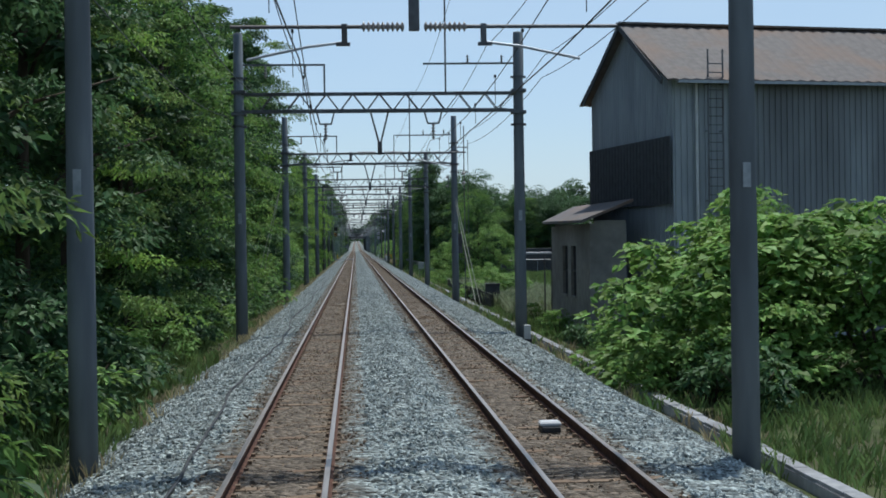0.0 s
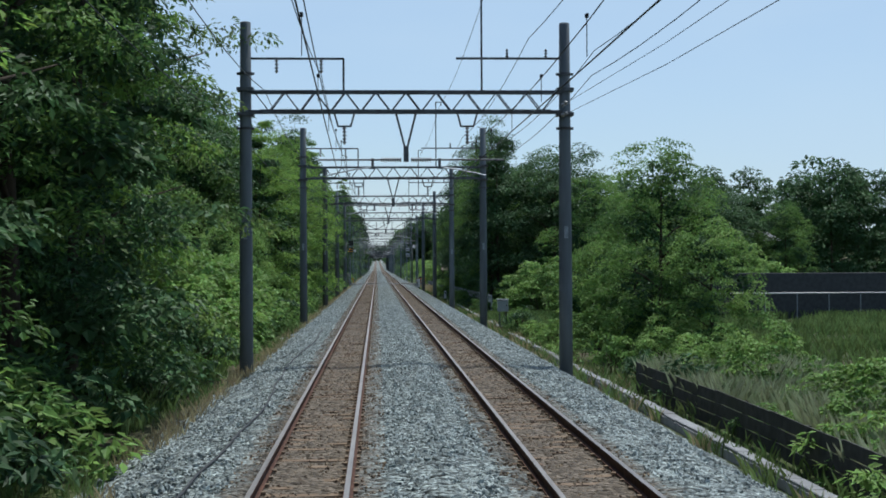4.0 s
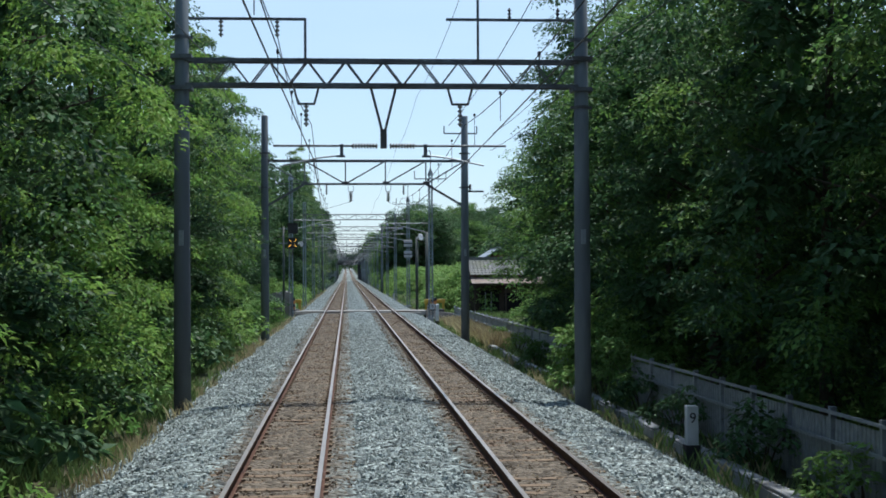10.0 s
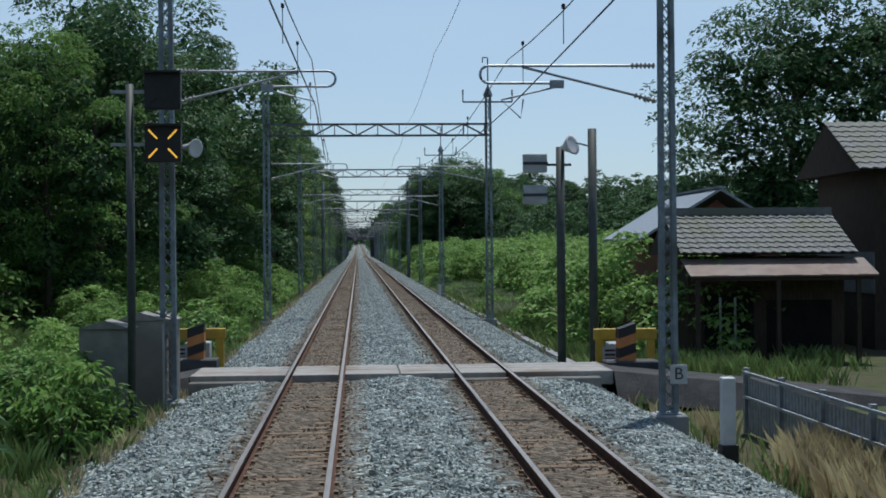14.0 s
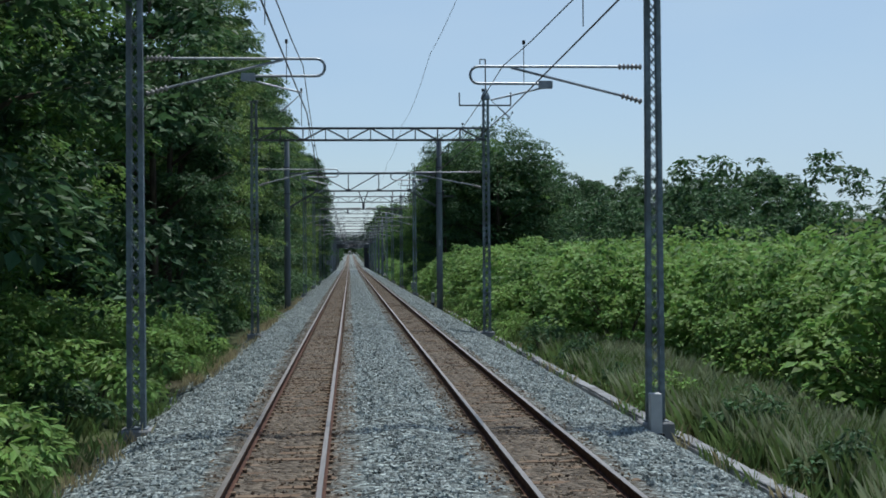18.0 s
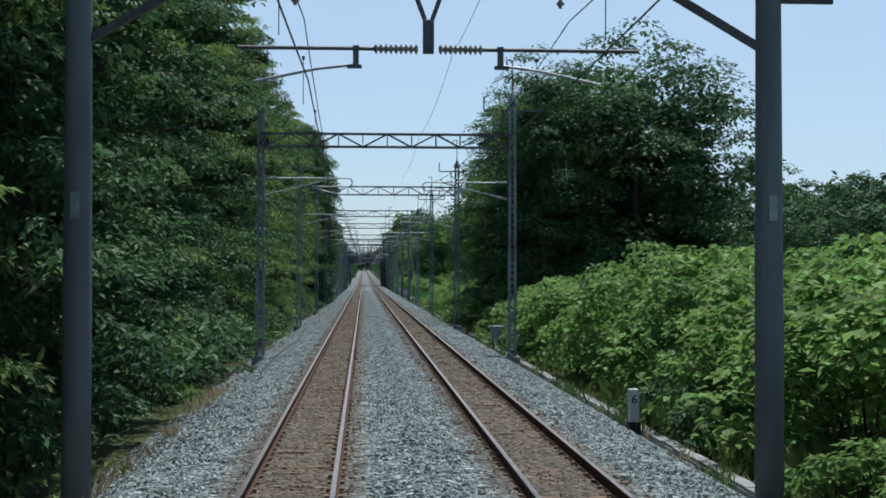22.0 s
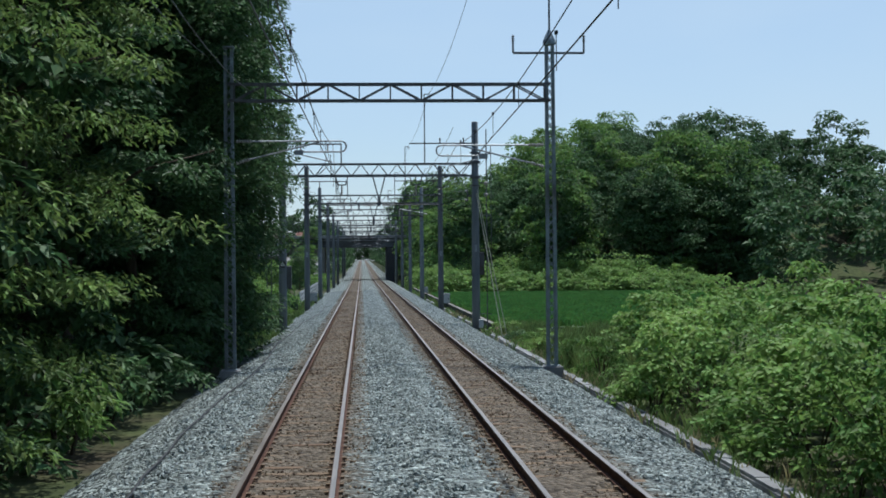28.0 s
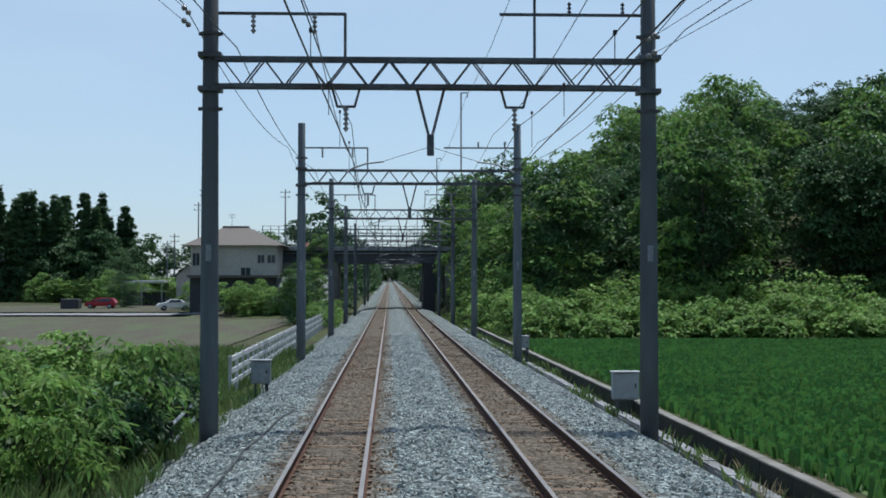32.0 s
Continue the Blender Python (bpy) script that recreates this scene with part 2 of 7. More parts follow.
class Shape:
    """Gathers the faces of one part."""

    def __init__(self):
        self.v, self.f, self.m = [], [], []

    def add(self, verts, faces, slot=0):
        k = len(self.v)
        self.v += [tuple(p) for p in verts]
        self.f += [tuple(i + k for i in f) for f in faces]
        self.m += [slot] * len(faces)
        return self

    def box(self, x0, y0, z0, x1, y1, z1, slot=0, edge=0.0):
        if edge:
            e = edge
            lo = [(x0 + e, y0 + e, z0), (x1 - e, y0 + e, z0), (x1 - e, y1 - e, z0), (x0 + e, y1 - e, z0)]
            a = [(x0, y0, z0 + e), (x1, y0, z0 + e), (x1, y1, z0 + e), (x0, y1, z0 + e)]
            c = [(x0, y0, z1 - e), (x1, y0, z1 - e), (x1, y1, z1 - e), (x0, y1, z1 - e)]
            hi = [(x0 + e, y0 + e, z1), (x1 - e, y0 + e, z1), (x1 - e, y1 - e, z1), (x0 + e, y1 - e, z1)]
            fs = [(3, 2, 1, 0), (12, 13, 14, 15)]
            for r in (0, 4, 8):
                fs += [(r + i, r + (i + 1) % 4, r + 4 + (i + 1) % 4, r + 4 + i) for i in range(4)]
            return self.add(lo + a + c + hi, fs, slot)
        v = [(x, y, z) for z in (z0, z1) for x, y in ((x0, y0), (x1, y0), (x1, y1), (x0, y1))]
        return self.add(v, [(3, 2, 1, 0), (4, 5, 6, 7), (0, 1, 5, 4), (1, 2, 6, 5), (2, 3, 7, 6), (3, 0, 4, 7)], slot)

    def tube(self, points, r, n=6, slot=0, caps=True):
        """A round bar along points; r is a radius or one for each point."""
        pts = [Vector(p) for p in points]
        rs = r if isinstance(r, (list, tuple)) else [r] * len(pts)
        rings = []
        for i, p in enumerate(pts):
            d = (pts[min(i + 1, len(pts) - 1)] - pts[max(i - 1, 0)]).normalized()
            side = d.cross(Vector((0, 0, 1)) if abs(d.z) < 0.9 else Vector((0, 1, 0))).normalized()
            up = side.cross(d)
            rings += [p + rs[i] * (math.cos(a) * side + math.sin(a) * up) for a in (2 * math.pi * (j + 0.5) / n for j in range(n))]
        fs = []
        for i in range(len(pts) - 1):
            fs += [(i * n + j, i * n + (j + 1) % n, (i + 1) * n + (j + 1) % n, (i + 1) * n + j) for j in range(n)]
        if caps:
            fs += [tuple(range(n - 1, -1, -1)), tuple(range((len(pts) - 1) * n, len(pts) * n))]
        return self.add(rings, fs, slot)

    def bar(self, p, q, w, h=None, slot=0):
        """A square bar from p to q."""
        p, q = Vector(p), Vector(q)
        h = h or w
        d = (q - p).normalized()
        side = d.cross(Vector((0, 0, 1)) if abs(d.z) < 0.9 else Vector((0, 1, 0))).normalized()
        up = side.cross(d)
        v = [c + a * side * w / 2 + b * up * h / 2 for c in (p, q) for a, b in ((-1, -1), (1, -1), (1, 1), (-1, 1))]
        return self.add(v, [(3, 2, 1, 0), (4, 5, 6, 7), (0, 1, 5, 4), (1, 2, 6, 5), (2, 3, 7, 6), (3, 0, 4, 7)], slot)

    def lathe(self, profile, at, axis=(0, 0, 1), n=12, slot=0):
        """Rings of (radius, distance along axis) from the point at."""
        a, o = Vector(axis).normalized(), Vector(at)
        side = a.cross(Vector((0, 1, 0)) if abs(a.y) < 0.9 else Vector((1, 0, 0))).normalized()
        up = a.cross(side)
        v = [o + a * h + r * (math.cos(t) * side + math.sin(t) * up) for r, h in profile for t in (2 * math.pi * j / n for j in range(n))]
        fs = []
        for i in range(len(profile) - 1):
            fs += [(i * n + j, i * n + (j + 1) % n, (i + 1) * n + (j + 1) % n, (i + 1) * n + j) for j in range(n)]
        fs += [tuple(range(n - 1, -1, -1)), tuple(range((len(profile) - 1) * n, len(profile) * n))]
        return self.add(v, fs, slot)

    def insulator(self, p, q, r=0.07, sheds=6):
        p, q = Vector(p), Vector(q)
        d, prof = (q - p).length, []
        for i in range(sheds):
            a = d * i / sheds
            prof += [(r * 0.4, a), (r, a + d * 0.35 / sheds), (r * 0.9, a + d * 0.5 / sheds), (r * 0.4, a + d * 0.75 / sheds)]
        return self.lathe(prof + [(r * 0.4, d)], p, q - p, 10)

    def mesh(self, name, *mats, smooth=False):
        me = bpy.data.meshes.new(name)
        me.from_pydata(self.v, [], self.f)
        for m in mats:
            me.materials.append(m)
        if len(mats) > 1:
            me.polygons.foreach_set("material_index", self.m)
        if smooth:
            me.polygons.foreach_set("use_smooth", [True] * len(self.f))
        me.update()
        return me


def part(name, shape, material, parent, label="", smooth=False):
    mats = material if isinstance(material, (list, tuple)) else [material]
    ob = new(name, shape.mesh(name, *mats, smooth=smooth))
    ob.parent = parent
    if label:
        ob["label"] = label
    return ob


def thing(name, label, category, group="", kind="", at=(0, 0, 0)):
    ob = new(name)
    ob.empty_display_size = 0.2
    ob.location = at
    return tagged(ob, label, category, group, kind)


def solid(name, shape, material, label, category, group="", kind="", smooth=False):
    mats = material if isinstance(material, (list, tuple)) else [material]
    return tagged(new(name, shape.mesh(name, *mats, smooth=smooth)), label, category, group, kind)


def grade(y):
    """Height of the line: level, then a gentle climb beyond the road bridge."""
    return 0.0 if y < 670 else 0.0075 * (y - 670) ** 2 / 80 if y < 710 else 0.0075 * (y - 690)


def sheet(name, arr_v, arr_f, mats, slots=None, smooth=False):
    me = bpy.data.meshes.new(name)
    me.from_pydata(arr_v.tolist() if hasattr(arr_v, "tolist") else arr_v, [], arr_f.tolist() if hasattr(arr_f, "tolist") else arr_f)
    for m in mats:
        me.materials.append(m)
    if slots is not None:
        me.polygons.foreach_set("material_index", slots)
    if smooth:
        me.polygons.foreach_set("use_smooth", [True] * len(me.polygons))
    me.update()
    return me


def strip_mesh(name, profile, ys, mats, jitter=0.0, seed=0):
    """A profile of (x, z) drawn along the line."""
    rng = np.random.default_rng(seed)
    px = np.array(profile, float)
    n, k = len(px), len(ys)
    v = np.zeros((k, n, 3))
    v[:, :, 0], v[:, :, 2] = px[None, :, 0], px[None, :, 1]
    v[:, :, 1] = np.array(ys)[:, None]
    v[:, :, 2] += np.array([grade(y) for y in ys])[:, None]
    if jitter:
        v[:, 1:-1, 2] += rng.normal(0, jitter, (k, n - 2))
        v[:, 1:-1, 0] += rng.normal(0, jitter, (k, n - 2))
    i, j = np.meshgrid(np.arange(k - 1), np.arange(n - 1), indexing="ij")
    a = (i * n + j).ravel()
    return sheet(name, v.reshape(-1, 3), np.stack([a, a + 1, a + n + 1, a + n], -1), mats)


# ---- ground ----
XS = [-1500, -700, -350, -200, -140, -100, -75, -55, -42, -32, -25, -20, -16, -13, -10.5, -8.5, -7, -5.8, -4.6, 0.9, 6.2, 7.0, 8.0, 9.5, 11.5, 14, 17, 21, 26, 32, 40, 50, 65, 85, 110, 150, 220, 350, 700, 1500]
YS = list(range(-60, 900, 8)) + list(range(900, 1600, 50)) + [1800, 2200, 3000]


def step(a, b, x):
    t = min(1.0, max(0.0, (x - a) / (b - a)))
    return t * t * (3 - 2 * t)


def ground_z(x, y):
    z = -0.85 + grade(min(y, 1500))
    z += 0.12 * noise.noise((x * 0.08, y * 0.08, 3)) * (0 if -6.5 < x < 6.5 else 1)
    z += 14.2 * step(12, 48, x) * step(632, 690, y)                       # wooded hill
    z += 5.5 * step(6, 9, abs(x)) * step(680, 702, y) * step(730, 708, y) * step(22, 12, abs(x))   # bridge ramps
    return z


def build_ground():
    v = np.array([(x, y, ground_z(x, y)) for y in YS for x in XS])
    n = len(XS)
    f = [(i * n + j, i * n + j + 1, (i + 1) * n + j + 1, (i + 1) * n + j) for i in range(len(YS) - 1) for j in range(n - 1)]
    tagged(new("ground", sheet("ground", v, np.array(f), [SOIL], smooth=True)), "green and brown soil with grass and weeds beside the railway", "ground", kind="structure")


build_ground()

# ---- track ----
FAR_Y = 1500.0
bed = [(-4.9, -0.95), (-4.2, -0.72), (-3.7, -0.48), (-3.3, -0.30), (-2.9, -0.24), (-2.5, -0.19), (-2.1, -0.165), (-1.74, -0.145), (-1.58, -0.176), (-1.2, -0.184), (-0.9, -0.182), (-0.5, -0.184), (-0.28, -0.176), (-0.12, -0.145), (0.15, -0.145),
       (0.4, -0.12), (0.65, -0.085), (0.87, -0.07), (1.1, -0.085), (1.35, -0.12), (1.6, -0.145), (1.86, -0.145), (2.02, -0.176), (2.3, -0.184), (2.67, -0.182), (3.05, -0.184), (3.32, -0.176), (3.48, -0.145), (3.8, -0.165), (4.2, -0.19), (4.6, -0.24),
       (5.0, -0.32), (5.4, -0.50), (5.8, -0.72), (6.4, -0.95)]
ys = [y * 0.4 for y in range(-50, 1500)] + [600 + 5 * k for k in range(0, 181)]
tagged(new("ballast_bed", strip_mesh("ballast_bed", bed, sorted(set(ys)), [BALLAST], 0.016, 3)), "blue-grey crushed stone ballast, rust-brown along both tracks", "ballast", kind="structure")


def rail_mesh(x):
    half = [(0.032, 0.0), (0.034, -0.012), (0.033, -0.038), (0.010, -0.052), (0.009, -0.128), (0.062, -0.142), (0.064, -0.153)]
    prof = [(x + a, b) for a, b in half] + [(x - a, b) for a, b in reversed(half)]
    prof = prof + [prof[0]]
    me = strip_mesh("rail", prof, [-20 + 10 * k for k in range(70)] + [680 + 4 * k for k in range(10)] + [720 + 20 * k for k in range(40)], [RAIL_SIDE, RAIL_TOP])
    n = len(prof) - 1
    me.polygons.foreach_set("material_index", [1 if i % n in (n - 1,) else 0 for i in range(len(me.polygons))])
    return me


for x in (XL - 0.566, XL + 0.566, XR - 0.566, XR + 0.566):
    tagged(new("rail", rail_mesh(x)), "rust-brown steel rail with a worn shiny head", "rail", "rails of the double track", "structure")


def stones(count, x0, x1, y0, y1, lift, size, seed):
    """Loose angular stones strewn over the bed, as one sheet of small solids."""
    rng = np.random.default_rng(seed)
    bx, bz = np.array(bed)[:, 0], np.array(bed)[:, 1]
    c = np.stack([rng.uniform(x0, x1, count), rng.uniform(y0, y1, count), np.zeros(count)], -1)
    c[:, 2] = np.interp(c[:, 0], bx, bz) + lift
    base = np.array([(1, 0, 0), (-1, 0, 0), (0, 1, 0), (0, -1, 0), (0, 0, 1), (0, 0, -1)], float)
    s = rng.uniform(0.5, 1.0, (count, 1, 1)) * size * rng.uniform(0.55, 1.2, (count, 1, 3))
    q = rng.normal(size=(count, 3, 3))
    q = np.linalg.qr(q)[0]
    v = np.einsum("nij,nkj->nki", q, base[None] * s + rng.normal(0, 0.12, (count, 6, 3)) * size) + c[:, None]
    tri = np.array([(0, 2, 4), (2, 1, 4), (1, 3, 4), (3, 0, 4), (2, 0, 5), (1, 2, 5), (3, 1, 5), (0, 3, 5)])
    f = (tri[None] + (np.arange(count) * 6)[:, None, None]).reshape(-1, 3)
    return v.reshape(-1, 3), f


def strew(name, x0, x1, per_metre, material, seed, size=0.052):
    """A stretch of stones laid end to end along the line."""
    v, f = stones(int(per_metre * 25), x0, x1, 0, 25, 0.0, size, seed)
    me = sheet(name, v, f, [material])
    for k in range(24):
        ob = tagged(new(name, me), "loose angular ballast stones beside the rails", "stones", kind="stuff")
        ob.location.y = 8 + 25 * k


strew("ballast_stones", 0.12, 1.62, 190, STONE, 41)
strew("ballast_stones", -3.75, -1.95, 190, STONE, 42)
strew("ballast_stones", 3.65, 5.45, 190, STONE, 43)
strew("rusty_stones", -1.95, 0.12, 90, RUSTY_STONE, 44, 0.034)
strew("rusty_stones", 1.62, 3.65, 90, RUSTY_STONE, 45, 0.034)


def sleeper_shape(x, y, s=None):
    s = s or Shape()
    z, g = -0.166, grade(y)
    w = 0.115
    s.add([(x - 1.0, y - w, z - 0.1 + g), (x + 1.0, y - w, z - 0.1 + g), (x + 1.0, y + w, z - 0.1 + g), (x - 1.0, y + w, z - 0.1 + g),
           (x - 0.98, y - w + 0.02, z + g), (x - 0.3, y - w + 0.02, z - 0.02 + g), (x + 0.3, y - w + 0.02, z - 0.02 + g), (x + 0.98, y - w + 0.02, z + g),
           (x + 0.98, y + w - 0.02, z + g), (x + 0.3, y + w - 0.02, z - 0.02 + g), (x - 0.3, y + w - 0.02, z - 0.02 + g), (x - 0.98, y + w - 0.02, z + g)],
          [(4, 5, 10, 11), (5, 6, 9, 10), (6, 7, 8, 9), (0, 1, 7, 6, 5, 4), (2, 3, 11, 10, 9, 8), (1, 2, 8, 7), (3, 0, 4, 11)])
    return s


def build_sleepers():
    one = sleeper_shape(0, 0).mesh("sleeper", SLEEPER)
    clip = Shape()
    for x in (XL, XR):
        track = thing("sleeper_row", "rust-stained concrete sleepers of one track half buried in ballast", "sleepers", "sleeper rows", "structure")
        for k in range(150):
            ob = new("sleeper", one)
            ob.parent, ob.location = track, (x, 14 + 0.6 * k, random.uniform(-0.008, 0.004))
            ob.rotation_euler.z = random.uniform(-0.008, 0.008)
        rest = Shape()
        for k in range(150, 1150):
            sleeper_shape(x, 14 + 0.6 * k, rest)
        tagged(part("sleepers", rest, SLEEPER, track), kind="stuff")
        for k in range(900):
            y = 14 + 0.6 * k
            for r in (-0.566, 0.566):
                for d in (-0.085, 0.085):
                    clip.box(x + r + d - 0.03, y - 0.045, -0.165, x + r + d + 0.03, y + 0.045, -0.135)
    solid("rail_clips", clip, SLEEPER, "small rusty rail clips holding the rails to the sleepers", "rail clips", kind="stuff")


build_sleepers()

# ---- overhead line ----
PL, PR = -3.8, 5.55      # the two rows of poles


def concrete_pole(root, x, top, r0=0.20, r1=0.155, band=True, base=-0.95):
    pole = part("pole", Shape().lathe([(r0, base), (r0 * 0.97, 2), (r1 + 0.02, 6), (r1, top - 0.02), (r1 * 0.8, top)], (x, 0, 0), n=18), POLE, root, "smooth grey concrete pole", smooth=True)
    for z in ((6.6, 8.2) if band else ()):
        part("band", Shape().lathe([(r1 + 0.045, z), (r1 + 0.045, z + 0.07)], (x, 0, 0), n=18).box(x - r1 - 0.1, -0.03, z, x + r1 + 0.1, 0.03, z + 0.07), STEEL, pole, "steel clamp band")
    part("number_plate", Shape().box(x - 0.055, -r0 - 0.012, 3.4, x + 0.055, -r0 + 0.03, 3.75), GALV, pole, "small pale plate with unreadable marks")
    return pole


def steady_arm(root, x, z, side, reach=0.75):
    """Curved registration arm that holds the contact wire; side is the way to its root."""
    s = Shape()
    s.tube([(x + side * (reach + 0.05), 0, z + 0.24), (x + side * 0.45, 0, z + 0.20), (x + side * 0.15, 0, z + 0.10), (x, 0, z + 0.01)], 0.02, 6)
    return part("steady_arm", s, GALV, root, "thin curved steel arm")


def hung_tube(root, zt):
    """Insulated cross tube hung from the middle hanger, with arms over both tracks."""
    s = Shape().tube([(XM + 0.75, 0, zt), (3.75, 0, zt)], 0.028, 8)
    s2 = Shape().tube([(XM - 0.75, 0, zt), (-1.7, 0, zt)], 0.028, 8)
    part("cross_tube", s, STEEL, root)
    part("cross_tube", s2, STEEL, root)
    part("insulator", Shape().insulator((XM + 0.14, 0, zt), (XM + 0.75, 0, zt), 0.075, 9), PORCELAIN, root, "ribbed porcelain insulator", True)
    part("insulator", Shape().insulator((XM - 0.14, 0, zt), (XM - 0.75, 0, zt), 0.075, 9), PORCELAIN, root, "ribbed porcelain insulator", True)
    for x, side in ((XL, 1), (XR, -1)):
        part("drop_bracket", Shape().box(x + side * 0.78, -0.03, zt - 0.24, x + side * 0.86, 0.03, zt + 0.04).box(x + side * 0.70, -0.02, zt - 0.27, x + side * 0.9, 0.02, zt - 0.22), STEEL, root)
        steady_arm(root, x, 5.28, side, 0.85) if zt < 5.7 else part("steady_arm", Shape().tube([(x + side * 0.8, 0, zt - 0.22), (x + side * 0.3, 0, zt - 0.28), (x - side * 0.55, 0, zt - 0.46)], 0.02, 6), GALV, root)


def centre_hanger(root, zb, zt):
    a = Shape()
    for d in (-0.3, 0.3):
        a.bar((XM + d, 0.0, zb), (XM + d * 0.14, 0.0, zt + 0.38), 0.06, 0.05)
        a.box(XM + d - 0.09, -0.08, zb - 0.05, XM + d + 0.09, 0.08, zb + 0.03)
    a.box(XM - 0.075, -0.05, zt - 0.06, XM + 0.075, 0.05, zt + 0.40, edge=0.01)
    part("centre_hanger", a, STEEL, root, "V-shaped steel hanger")


def wire_saddle(root, x, zb):
    """U-shaped hanger and insulator that carries the messenger wire."""
    s = Shape()
    for d in (-0.3, 0.3):
        s.bar((x + d, 0, zb), (x + d * 0.62, 0, zb - 0.42), 0.05)
        s.box(x + d - 0.07, -0.07, zb - 0.04, x + d + 0.07, 0.07, zb + 0.02)
    s.bar((x - 0.2, 0, zb - 0.42), (x + 0.2, 0, zb - 0.42), 0.05)
    h = part("saddle_hanger", s, STEEL, root)
    part("insulator", Shape().insulator((x, 0, zb - 0.44), (x, 0, zb - 0.95), 0.065, 5), PORCELAIN, h, "brown string insulator", True)


def upper_arms(root, zt, post_top):
    """Bracket on the left pole, cross arm and tall post on the right of the beam."""
    part("bracket", Shape().bar((PL, 0, zt + 0.98), (-0.95, 0, zt + 0.98), 0.06).bar((-0.95, 0, zt + 1.0), (-0.95, 0, zt), 0.06), STEEL, root, "angled steel bracket")
    for x in (-2.9, -1.6):
        part("insulator", Shape().insulator((x, 0, zt + 0.95), (x, 0, zt + 0.55), 0.06, 4), PORCELAIN, root, "hanging insulator", True)
    part("cross_arm", Shape().bar((2.35, 0, zt + 1.0), (PR, 0, zt + 1.0), 0.06), STEEL, root)
    for x in (3.85, 5.0):
        part("pin_insulator", Shape().insulator((x, 0, zt + 1.03), (x, 0, zt + 1.28), 0.05, 3), WIRE, root, "", True)
    part("post", Shape().bar((3.1, 0, zt), (3.1, 0, post_top), 0.055).bar((3.1, 0, post_top), (3.38, 0, post_top), 0.04).bar((3.38, 0, post_top), (3.38, 0, post_top - 0.2), 0.04), STEEL, root, "thin steel post with a hooked top")


def warren_gantry(tube, zb=7.12, wide=True):
    g = thing("catenary_gantry", "grey concrete poles with a zigzag steel truss over both tracks", "catenary gantry", "catenary gantries")
    zt = zb + 0.58
    concrete_pole(g, PL, 9.75)
    concrete_pole(g, PR, 9.75)
    chord = Shape()
    for z in (zb, zt):
        for y in (-0.16, 0.16):
            chord.bar((PL + 0.1, y, z), (PR - 0.1, y, z), 0.07, 0.08)
    for x in (PL, PR):
        chord.box(x - 0.24, -0.24, zb - 0.12, x + 0.24, 0.24, zb - 0.02).box(x - 0.24, -0.24, zt + 0.02, x + 0.24, 0.24, zt + 0.12)
    beam = part("truss_beam", chord, STEEL, g, "dark steel lattice beam")
    n = 20
    w = (PR - PL - 0.5) / n
    for k in range(n):
        x = PL + 0.25 + w * k
        a, b = (zb, zt) if k % 2 else (zt, zb)
        part("lacing_bar", Shape().bar((x, -0.16, a), (x + w, -0.16, b), 0.045, 0.03).bar((x, 0.16, a), (x + w, 0.16, b), 0.045, 0.03), STEEL, beam)
    if wide:
        part("bird_mesh", Shape().box(PL + 0.4, 0.10, zb + 0.06, PR - 0.4, 0.106, zb + 0.09), STEEL, beam)
    zc = 5.72
    centre_hanger(g, zb, zc)
    for x in (XL, XR):
        wire_saddle(g, x, zb)
    upper_arms(g, zt, 11.1)
    if tube:
        hung_tube(g, zc)
    else:
        for x, side in ((XL, 1), (XR, -1)):
            steady_arm(g, x, 5.29, side)
            part("pull_off_wire", Shape().tube([(x + side * 0.8, 0, 5.54), (XM, 0, 5.85)], 0.006, 5), WIRE, g)
    return g


